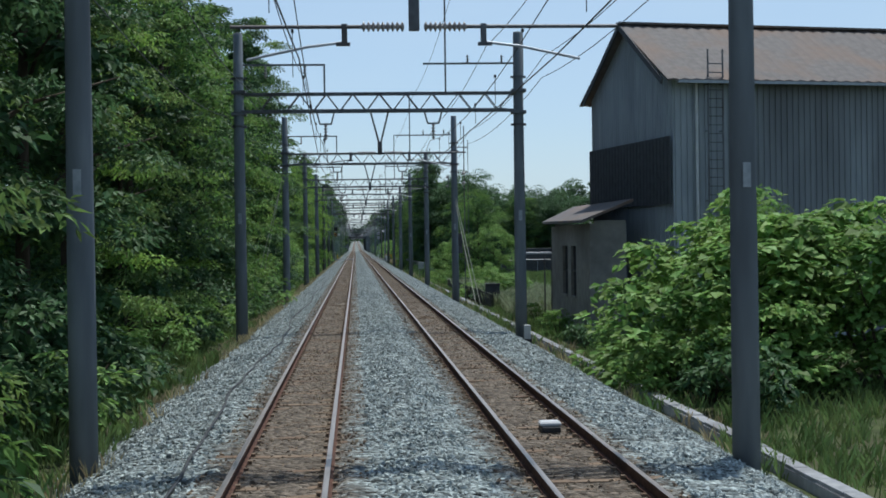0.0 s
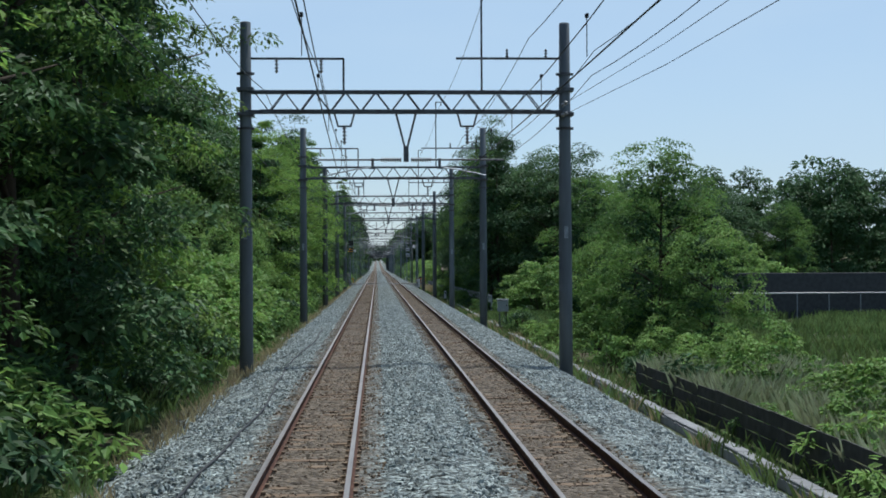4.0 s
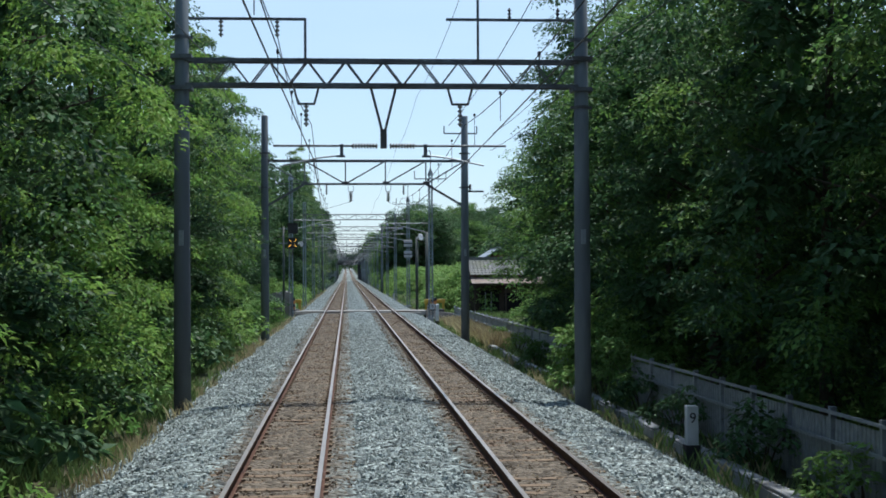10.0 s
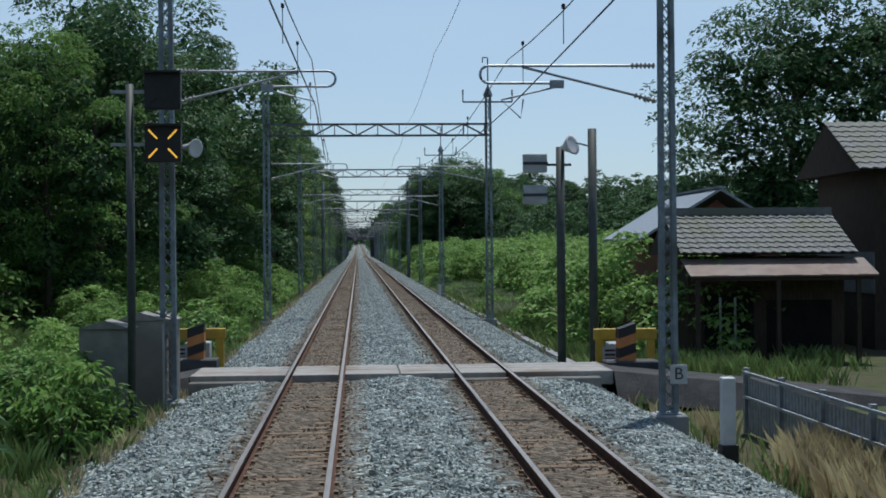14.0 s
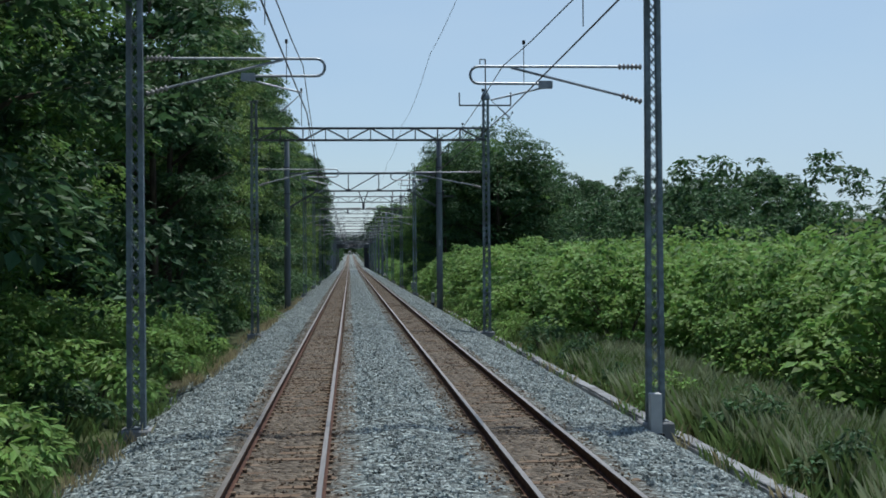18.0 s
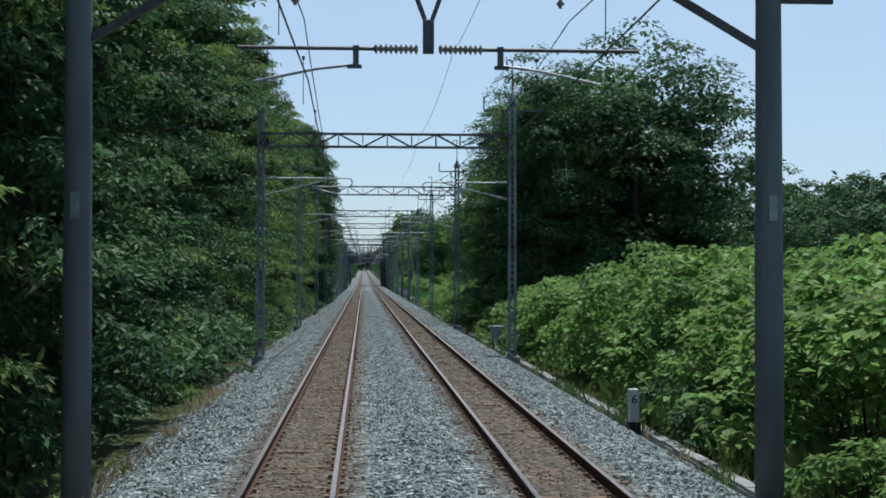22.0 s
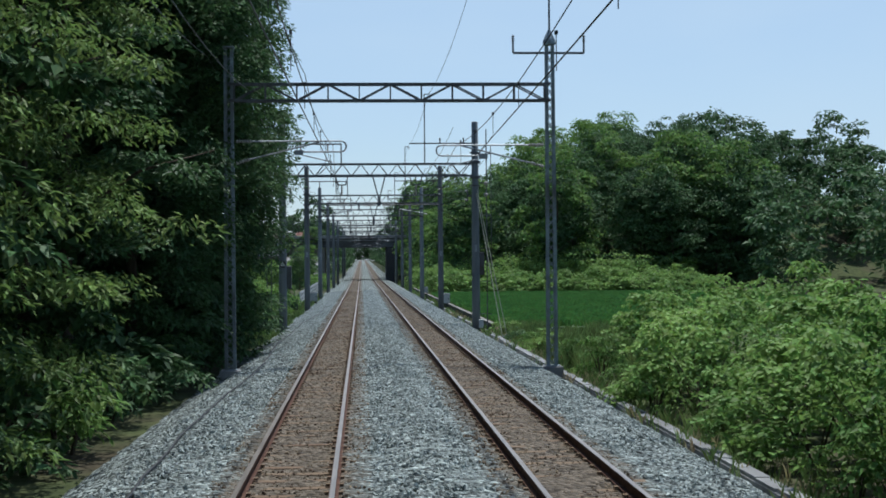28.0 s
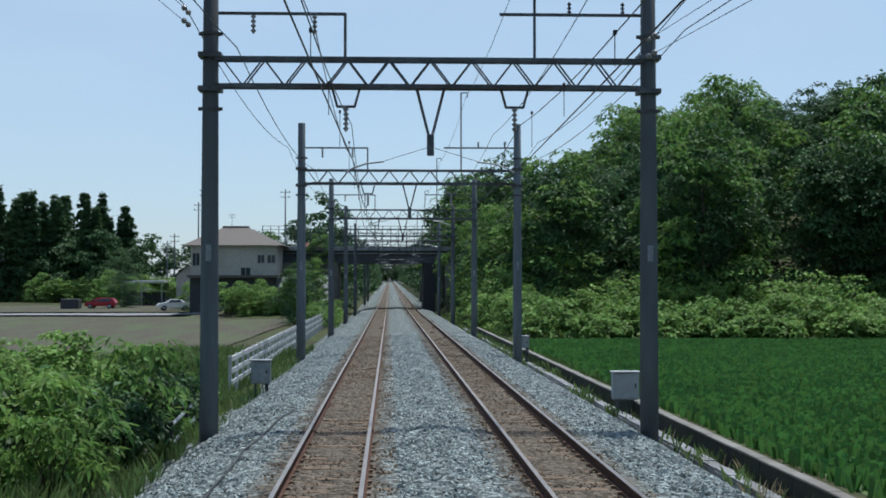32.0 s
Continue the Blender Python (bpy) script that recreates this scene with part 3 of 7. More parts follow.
def lattice_mast(root, x, top=9.1, cap=True, arm=True, dy=0.0):
    s = Shape()
    w0, w1, z0 = 0.165, 0.13, -0.37
    k = lambda z: w0 + (w1 - w0) * (z - z0) / (top - z0)
    s.box(x - w0 - 0.04, dy - w0 - 0.04, z0, x + w0 + 0.04, dy + w0 + 0.04, z0 + 0.04)
    mast = part("mast", s, MAST, root, "grey galvanised lattice mast")
    for a, b in ((-1, -1), (1, -1), (1, 1), (-1, 1)):
        part("mast_leg", Shape().bar((x + a * (w0 - 0.045), dy + b * 0.06, z0), (x + a * (w1 - 0.04), dy + b * 0.05, top), 0.09, 0.05), MAST, mast)
    part("top_plate", Shape().box(x - w1 - 0.03, dy - w1 - 0.03, top - 0.05, x + w1 + 0.03, dy + w1 + 0.03, top), MAST, mast)
    lace, z = Shape(), z0
    while z < top - 0.26:
        z2 = z + 0.24
        p, q = k(z) - 0.06, k(z2) - 0.06
        for y in (-1, 1):
            for flip in (-1, 1):
                lace.bar((x - flip * p, dy + y * 0.085, z), (x + flip * q, dy + y * 0.085, z2), 0.032, 0.012)
        z = z2
    tagged(part("lacing", lace, MAST, mast), kind="stuff")
    part("footing", Shape().box(x - 0.29, dy - 0.29, -0.95, x + 0.29, dy + 0.29, -0.35, edge=0.03), CONCRETE, mast, "concrete footing block")
    if cap:
        part("mast_cap", Shape().lathe([(0.2, top), (0.17, top + 0.12), (0.05, top + 0.38), (0.03, top + 0.42)], (x, dy, 0), n=8), MAST, mast)
        part("post", Shape().bar((x, dy, top + 0.3), (x, dy, top + 1.6), 0.05).bar((x, dy, top + 1.6), (x - 0.22, dy, top + 1.6), 0.04).bar((x - 0.22, dy, top + 1.6), (x - 0.22, dy, top + 1.4), 0.04), STEEL, mast)
    if arm:
        part("cross_arm", Shape().bar((x - 1.05, dy + 0.2, top - 0.25), (x + 1.05, dy + 0.2, top - 0.25), 0.06).bar((x - 1.05, dy + 0.2, top - 0.25), (x - 1.05, dy + 0.2, top + 0.1), 0.05).bar((x + 1.05, dy + 0.2, top - 0.25), (x + 1.05, dy + 0.2, top + 0.1), 0.05), STEEL, mast, "cross arm with upturned ends")
        for d in (-1.05, 1.05):
            part("pin_insulator", Shape().insulator((x + d, dy + 0.2, top + 0.08), (x + d, dy + 0.2, top + 0.28), 0.05, 3), WIRE, mast, "", True)
    return mast


def hoop_arm(root, x, reach, z=6.22, dy=0.0):
    """Looped tube bracket reaching from a mast over its track."""
    d = 1 if reach > x else -1
    r = 0.155
    top, bottom = z, z - 2 * r
    bend = [(reach - d * r + d * r * math.sin(a), dy, z - r + r * math.cos(a)) for a in (math.pi * k / 8 for k in range(9))]
    arm = part("hoop_arm", Shape().tube([(x + d * 0.65, dy, top)] + bend + [(reach - d * 1.35, dy, bottom)], 0.026, 8), GALV, root, "looped pale steel tube arm")
    part("insulator", Shape().insulator((x + d * 0.2, dy, top), (x + d * 0.65, dy, top), 0.06, 6), PORCELAIN, arm, "ribbed insulator", True)
    part("stay_tube", Shape().tube([(x + d * 0.6, dy, top - 0.52), (reach - d * 0.75, dy, top - 0.02)], 0.024, 7), GALV, arm)
    part("insulator", Shape().insulator((x + d * 0.2, dy, top - 0.64), (x + d * 0.6, dy, top - 0.52), 0.06, 5), PORCELAIN, arm, "ribbed insulator", True)
    part("arm_end", Shape().box(min(reach - d * 1.5, reach - d * 1.25), dy - 0.04, bottom - 0.09, max(reach - d * 1.5, reach - d * 1.25), dy + 0.04, bottom + 0.05), GALV, arm)
    c = XL if d > 0 else XR
    part("steady_arm", Shape().tube([(reach - d * 1.4, dy, bottom - 0.06), (c + d * 0.1, dy, bottom - 0.30), (c - d * 0.25, dy, bottom - 0.62), (c - d * 0.3, dy, 5.3)], 0.018, 6), GALV, arm, "curved steady arm")


def lattice_gantry(beam=True, dy=3.4, zb=7.42, reach=1.68):
    g = thing("catenary_mast_frame", "grey steel lattice masts carrying an open truss beam" if beam else "pair of grey steel lattice masts with looped tube arms", "catenary mast", "lattice mast frames")
    lattice_mast(g, PR)
    lattice_mast(g, PL, 9.0, not beam, not beam, 0 if beam else dy)
    hoop_arm(g, PL, -0.42, 6.25, 0 if beam else dy)
    hoop_arm(g, PR, reach if beam else 2.2, 6.12 if beam else 5.9)
    if beam:
        zt = zb + 0.48
        t = None
        for z in (zb, zt):
            for y in (-0.15, 0.15):
                bar = Shape().bar((PL, y, z), (PR, y, z), 0.06, 0.06)
                t = part("chord", bar, STEEL, t) and t if t else part("truss_beam", bar, STEEL, g, "open steel truss beam")
        n = 10
        w = (PR - PL - 0.3) / n
        for k in range(n + 1):
            x = PL + 0.15 + w * k
            s = Shape()
            for y in (-0.15, 0.15):
                s.bar((x, y, zb), (x, y, zt), 0.035)
                if k < n:
                    a, b = (zt, zb) if k % 2 else (zb, zt)
                    s.bar((x, y, a), (x + w, y, b), 0.035)
            part("lacing_bar", s, STEEL, t)
    return g


def knee_portal(vee):
    g = thing("catenary_portal", "dark concrete poles with a deep knee-braced truss between", "catenary portal", "knee braced portals")
    concrete_pole(g, PL, 10.0)
    concrete_pole(g, PR, 10.0)
    zt, zb = 7.88, 6.80
    x0, x1 = -1.95, 3.72
    t = part("truss_beam", Shape().bar((PL, 0, zt), (PR + 0.25, 0, zt), 0.14, 0.12).bar((x0, 0, zb), (x1, 0, zb), 0.11, 0.09), STEEL, g, "deep open steel truss")
    xs = [x0, -0.05, 1.82, x1]
    for x in xs:
        part("truss_post", Shape().bar((x, 0, zb), (x, 0, zt), 0.06), STEEL, t)
        part("gusset_plate", Shape().box(x - 0.13, -0.012, zb - 0.05, x + 0.13, 0.012, zb + 0.12), STEEL, t)
    for p, q in (((PL, zt), (x0, zb)), ((x0, zt), (xs[1], zb)), ((xs[1], zb), (xs[2], zt)), ((xs[2], zb), (x1, zt)), ((x1, zb), (PR, zt))):
        part("truss_brace", Shape().bar((p[0], 0, p[1]), (q[0], 0, q[1]), 0.06), STEEL, t)
    for p, q in (((x1, zb), (PR, 5.72)), ((x0, zb), (PL, 5.72))):
        part("knee_brace", Shape().bar((p[0], 0, p[1]), (q[0], 0, q[1]), 0.10), STEEL, g)
    part("cross_arm", Shape().bar((PR - 0.95, 0.2, 9.2), (PR + 0.6, 0.2, 9.2), 0.06).bar((PR - 0.95, 0.2, 9.2), (PR - 0.95, 0.2, 9.55), 0.05).bar((PR + 0.6, 0.2, 9.2), (PR + 0.6, 0.2, 9.55), 0.05), STEEL, g)
    part("side_arm", Shape().bar((PR, 0, 6.45), (PR + 0.9, 0, 6.45), 0.08), STEEL, g)
    part("pin_insulator", Shape().insulator((PR + 0.25, 0, 6.5), (PR + 0.25, 0, 6.8), 0.09, 4), WIRE, g, "", True)
    if vee:
        centre_hanger(g, zb, 5.72)
        hung_tube(g, 5.72)
    for x in (() if vee else (0.2, 1.95)):
        part("strain_insulator", Shape().insulator((x, 0, 6.42), (x, 0, 5.98), 0.10, 5), PORCELAIN, g, "stout hanging insulator", True)
        part("insulator_frame", Shape().bar((x - 0.12, 0, zb), (x - 0.12, 0, 6.48), 0.025).bar((x + 0.12, 0, zb), (x + 0.12, 0, 6.48), 0.025).bar((x - 0.12, 0, 6.45), (x + 0.12, 0, 6.45), 0.03), GALV, g)
        c = XL if x < 1 else XR
        part("pull_off", Shape().tube([(x, 0, 5.97), (c, 0, 5.65), (c, 0, 5.3)], 0.009, 5), WIRE, g)
    for x in (XL, XR):
        part("insulator", Shape().insulator((x, 0, zb), (x, 0, zb - 0.5), 0.06, 5), PORCELAIN, g, "string insulator", True)
    return g


def place(ob, ys):
    ob.location = (0, ys[0], grade(ys[0]))
    for y in ys[1:]:
        copy_thing(ob, pose(0, y, grade(y) - (0.2 if y == 557.8 else 0.18 if y == 528.3 else 0.1 if y == 197 else 0)))


place(warren_gantry(True), [19.5, 46, 76, 106, 137, 197, 528.3, 618, 681, 740])
place(warren_gantry(False), [167, 557.8, 587.8, 648, 771])
place(lattice_gantry(True), [288.5, 352, 473.8])
place(lattice_gantry(True, reach=2.2), [321.5, 413.3, 443.6, 501.8])
place(lattice_gantry(False), [255.2])
place(knee_portal(False), [229])
place(knee_portal(True), [381])

ALL_Y = [-12, 19.5, 46, 76, 106, 137, 167, 197, 229, 256, 288.5, 321.5, 352, 381, 413.3, 443.6, 473.8, 501.8, 528.3, 557.8, 587.8, 618, 648, 681, 711, 740, 771, 802, 833, 864]


def strung(name, x, z, sag, r, label, wiggle=0.0, y0=-20, y1=900):
    pts = []
    for i, (a, b) in enumerate(zip(ALL_Y, ALL_Y[1:])):
        for k in range(8 if y0 <= a < y1 else 0):
            t = k / 8
            side = wiggle * (1 if i % 2 else -1) * (1 - 2 * t)
            pts.append((x + side, a + (b - a) * t, z - 4 * sag * t * (1 - t) + grade(a)))
    solid(name, Shape().tube(pts, r, 5, caps=False), WIRE, label, "wire", "overhead wires")


for x in (XL, XR):
    strung("contact_wire", x, 5.28, 0.03, 0.011, "dark grooved contact wire above the track", 0.18)
    strung("messenger_wire", x, 6.12, 0.45, 0.009, "dark stranded messenger wire above the contact wire", 0.12)
    d = Shape()
    for a, b in zip(ALL_Y[:22], ALL_Y[1:]):
        for t in (0.08, 0.24, 0.4, 0.56, 0.72, 0.88):
            d.tube([(x, a + (b - a) * t, 5.28), (x, a + (b - a) * t, 6.12 - 1.8 * t * (1 - t))], 0.008, 4, caps=False)
            d.box(x - 0.02, a + (b - a) * t - 0.04, 6.10 - 1.8 * t * (1 - t), x + 0.02, a + (b - a) * t + 0.04, 6.15 - 1.8 * t * (1 - t))
    solid("droppers", d, WIRE, "thin dropper wires and clamps between messenger and contact wire", "droppers", kind="stuff")
for x, z in ((-3.25, 7.75), (-1.6, 8.2), (-4.25, 7.0)):
    strung("feeder_wire", x, z, 0.5, 0.012, "dark feeder cable along the poles", y1=230)
for x, z in ((-3.25, 7.75), (-1.6, 8.2), (-4.4, 8.7)):
    strung("feeder_wire", x, z, 0.5, 0.012, "dark feeder cable along the poles", y0=470)
for x, z in ((6.45, 8.95), (6.35, 8.2), (4.5, 9.3)):
    strung("feeder_wire", x, z, 0.4, 0.012, "dark feeder cable along the poles", y1=200)
    strung("feeder_wire", x, z, 0.4, 0.012, "dark feeder cable along the poles", y0=525)
strung("ground_wire", 3.3, 10.9, 0.4, 0.009, "thin overhead ground wire")

# ---- more materials ----
CLAD = mat("grey_cladding", (0.29, 0.32, 0.34), (0.21, 0.235, 0.255), 3.0, 0.7, 0.1, stain=(0.114, 0.122, 0.129), stretch=(1, 1, 0.2))
CLAD_DARK = mat("dark_cladding", (0.0494, 0.0532, 0.057), (0.0266, 0.0289, 0.0319), 4.0, 0.8, 0.1)
ROOF_RUST = mat("weathered_roof_sheet", (0.115, 0.104, 0.096), (0.07, 0.063, 0.058), 4.0, 0.8, 0.2, stain=(0.129, 0.0836, 0.057))
RENDERED = mat("stained_render", (0.251, 0.243, 0.22), (0.175, 0.171, 0.156), 3.0, 0.9, 0.2, stain=(0.129, 0.122, 0.106))
DARKWALL = mat("mossy_dark_concrete", (0.076, 0.076, 0.0684), (0.038, 0.038, 0.0357), 4.0, 0.9, 0.3, stain=(0.0532, 0.057, 0.038))
HUT = mat("brown_grey_concrete", (0.27, 0.262, 0.24), (0.185, 0.18, 0.163), 4.0, 0.9, 0.3, stain=(0.15, 0.142, 0.122))
# near black, paints the unlit inside of openings
DARK = mat("painted_interior_shade", (0.0137, 0.0137, 0.0137), (0.0076, 0.0076, 0.0076), 3.0, 0.9, 0.0)
PLANKS = mat("dark_timber", (0.0646, 0.0494, 0.038), (0.0304, 0.0228, 0.0182), 6.0, 0.85, 0.3, stretch=(4, 4, 0.4))
REDWALL = mat("red_brown_wall", (0.205, 0.076, 0.0494), (0.137, 0.0494, 0.0342), 5.0, 0.8, 0.2)
TILE = mat("grey_roof_tile", (0.152, 0.156, 0.152), (0.0836, 0.0874, 0.0874), 7.0, 0.75, 0.2, stain=(0.0988, 0.106, 0.076))
RUST_SHEET = mat("rusty_sheet", (0.19, 0.135, 0.105), (0.12, 0.085, 0.068), 2.2, 0.75, 0.1, stain=(0.22, 0.205, 0.19))
YELLOW = mat("yellow_paint", (0.471, 0.319, 0.0266), (0.342, 0.22, 0.0228), 5.0, 0.55, 0.1, stain=(0.251, 0.152, 0.038))
ORANGE = mat("faded_orange_paint", (0.50, 0.20, 0.055), (0.36, 0.13, 0.04), 5.0, 0.6, 0.1, stain=(0.25, 0.12, 0.06))
BLACK = mat("black_paint", (0.0152, 0.0152, 0.0167), (0.00912, 0.00912, 0.00988), 6.0, 0.6, 0.05)
WHITE = mat("white_paint", (0.562, 0.57, 0.57), (0.441, 0.448, 0.456), 4.0, 0.55, 0.05, stain=(0.38, 0.38, 0.365))
BOXGREY = mat("pale_grey_enamel", (0.38, 0.403, 0.418), (0.289, 0.312, 0.327), 5.0, 0.5, 0.05, stain=(0.251, 0.258, 0.258))
OLIVE = mat("dark_green_pole", (0.0418, 0.0532, 0.0471), (0.0228, 0.0304, 0.0274), 6.0, 0.6, 0.1)
ASPHALT = mat("asphalt", (0.057, 0.057, 0.057), (0.0304, 0.0304, 0.0319), 20.0, 0.9, 0.4, stain=(0.0722, 0.0699, 0.0669))
PAVING = mat("crossing_slab", (0.319, 0.312, 0.293), (0.236, 0.228, 0.213), 6.0, 0.85, 0.3, stain=(0.198, 0.167, 0.137))
TILLED = mat("tilled_soil", (0.105, 0.096, 0.072), (0.062, 0.056, 0.042), 2.5, 0.95, 0.7, stain=(0.085, 0.105, 0.055), stretch=(2.0, 0.25, 1), depth=0.08)
RICE = mat("rice_leaf", (0.105, 0.235, 0.058), (0.075, 0.18, 0.045), 0.4, 0.6, 0.0, island=0.2, through_light=0.35)
PADDY = mat("flooded_soil", (0.0646, 0.129, 0.0228), (0.0456, 0.0912, 0.0152), 2.0, 0.5, 0.2)
PLASTER = mat("cream_plaster", (0.456, 0.437, 0.395), (0.38, 0.361, 0.327), 3.0, 0.85, 0.1, stain=(0.319, 0.304, 0.274))
BROWN_TILE = mat("brown_roof_tile", (0.125, 0.108, 0.092), (0.08, 0.068, 0.058), 6.0, 0.75, 0.2)
GLASS = mat("window_glass", (0.038, 0.0456, 0.0532), (0.0266, 0.0342, 0.0418), 3.0, 0.08, 0.0)
RED_CAR = mat("red_car_paint", (0.319, 0.0152, 0.0266), (0.274, 0.0114, 0.0228), 2.0, 0.25, 0.0)
WHITE_CAR = mat("white_car_paint", (0.80, 0.81, 0.82), (0.74, 0.75, 0.76), 2.0, 0.25, 0.0)
RUBBER = mat("tyre_rubber", (0.019, 0.019, 0.019), (0.0114, 0.0114, 0.0114), 8.0, 0.8, 0.1)
BRIDGE = mat("bridge_steel", (0.076, 0.095, 0.114), (0.0494, 0.0608, 0.076), 2.0, 0.6, 0.1, stain=(0.0456, 0.0456, 0.0456))
BLUE = mat("blue_sheet", (0.0304, 0.0988, 0.251), (0.0228, 0.076, 0.19), 2.0, 0.5, 0.05)
GUY = mat("guy_guard", (0.418, 0.418, 0.319), (0.319, 0.319, 0.243), 4.0, 0.6, 0.0)
LAMP = bpy.data.materials.new("amber_lamp")
LAMP.use_nodes = True
LAMP.node_tree.nodes["Principled BSDF"].inputs["Base Color"].default_value = (0.9, 0.45, 0.05, 1)
LAMP.node_tree.nodes["Principled BSDF"].inputs["Emission Color"].default_value = (1.0, 0.5, 0.06, 1)
LAMP.node_tree.nodes["Principled BSDF"].inputs["Emission Strength"].default_value = 0.9


def ribbed(s, p, q, z0, z1, pitch=0.22, deep=0.035, top=None):
    """Upright ribbed sheet from p to q (plan points), z0 to z1; top(t) may give the upper edge."""
    p, q = Vector(p), Vector(q)
    d = q - p
    n = max(2, int(d.length / pitch))
    side = Vector((d.y, -d.x)).normalized()
    pts = []
    for k in range(n):
        for f, o in ((0.0, 0), (0.55, 0), (0.6, 1), (0.95, 1)):
            pts.append(((k + f) / n, o * deep))
    pts.append((1.0, 0))
    v = []
    for t, o in pts:
        c = p + d * t + side * o
        v += [(c.x, c.y, z0), (c.x, c.y, top(t) if top else z1)]
    return s.add(v, [(2 * i, 2 * i + 2, 2 * i + 3, 2 * i + 1) for i in range(len(pts) - 1)])


# ---- warehouse and annex by the line ----


def warehouse():
    w = thing("warehouse", "tall grey corrugated warehouse with a weathered gable roof", "warehouse")
    far, near = Vector((9.5, 54.3)), Vector((10.9, 46.4))
    v = Vector((0.985, 0.175)) * 14
    g, ez, rz = -1.0, 8.25, 10.6
    gable = Shape()
    ribbed(gable, near, far, g, 0, top=lambda t: ez + (rz - ez) * (1 - abs(2 * t - 1)))
    part("gable_wall", gable, CLAD, w, "grey ribbed sheet gable wall")
    back = Shape()
    ribbed(back, far + v, near + v, g, 0, top=lambda t: ez + (rz - ez) * (1 - abs(2 * t - 1)))
    part("gable_wall", back, CLAD, w)
    for a, b in ((near + v, near), (far, far + v)):
        s = Shape()
        ribbed(s, a, b, g, ez)
        part("side_wall", s, CLAD, w, "pale grey ribbed sheet wall")
    mid = (near + far) / 2
    n_out = (near - far).normalized()
    for e, sg in ((near, 1), (far, -1)):
        roof = Shape()
        n = 34
        a0 = e + n_out * 0.45 * sg - v.normalized() * 0.35
        r0 = mid - v.normalized() * 0.35
        run = v + v.normalized() * 0.7
        vs = []
        for k in range(n * 2 + 1):
            t = k / (2 * n)
            h = 0.04 * (k % 2)
            p, q = a0 + run * t, r0 + run * t
            vs += [(p.x, p.y, ez - 0.12 + h), (q.x, q.y, rz + 0.06 + h), (p.x, p.y, ez - 0.18 + h), (q.x, q.y, rz + h)]
        fs = []
        for k in range(2 * n):
            i = 4 * k
            fs += [(i, i + 4, i + 5, i + 1), (i + 2, i + 3, i + 7, i + 6), (i, i + 2, i + 6, i + 4)]
        part("roof_slope", roof.add(vs, fs), ROOF_RUST, w, "weathered corrugated roof sheets")
    ridge = Shape().bar((*(mid - v.normalized() * 0.4), rz + 0.12), (*(mid + v * 1.02), rz + 0.12), 0.35, 0.08)
    part("ridge_cap", ridge, ROOF_RUST, w)
    for e in (near, far):
        part("barge_board", Shape().bar((*(e - v.normalized() * 0.37), ez - 0.15), (*(mid - v.normalized() * 0.37), rz), 0.05, 0.2), CLAD_DARK, w)
    out = -v.normalized() * 0.10
    dark = Shape()
    ribbed(dark, near + out, far + out + (far - near).normalized() * 0.05, 3.9, 6.25, 0.3, 0.03)
    part("dark_panel", dark, CLAD_DARK, w, "dark sheet panel across the gable")
    # ladder on the side wall
    u, o = v.normalized(), n_out * 0.28
    lad = Shape()
    for d in (1.2, 1.75):
        b = near + u * d + o
        lad.bar((b.x, b.y, 1.0), (b.x, b.y, 9.2), 0.05)
    b0, b1 = near + u * 1.2 + o, near + u * 1.75 + o
    for k in range(26):
        z = 1.2 + 0.3 * k
        lad.bar((b0.x, b0.y, z), (b1.x, b1.y, z), 0.035)
    for z in (1.6, 4.0, 6.4, 8.0):
        for b in (b0, b1):
            lad.bar((b.x, b.y, z), (b.x - o.x, b.y - o.y, z), 0.03)
    part("wall_ladder", lad, STEEL, w, "steel wall ladder")
    b = near + u * 0.85 + n_out * 0.1
    part("downpipe", Shape().tube([(b.x, b.y, g), (b.x, b.y, ez - 0.2)], 0.05, 8), WHITE, w)
    part("gutter", Shape().bar((*(near + n_out * 0.5), ez - 0.2), (*(near + v + n_out * 0.5), ez - 0.2), 0.12, 0.1), GALV, w)


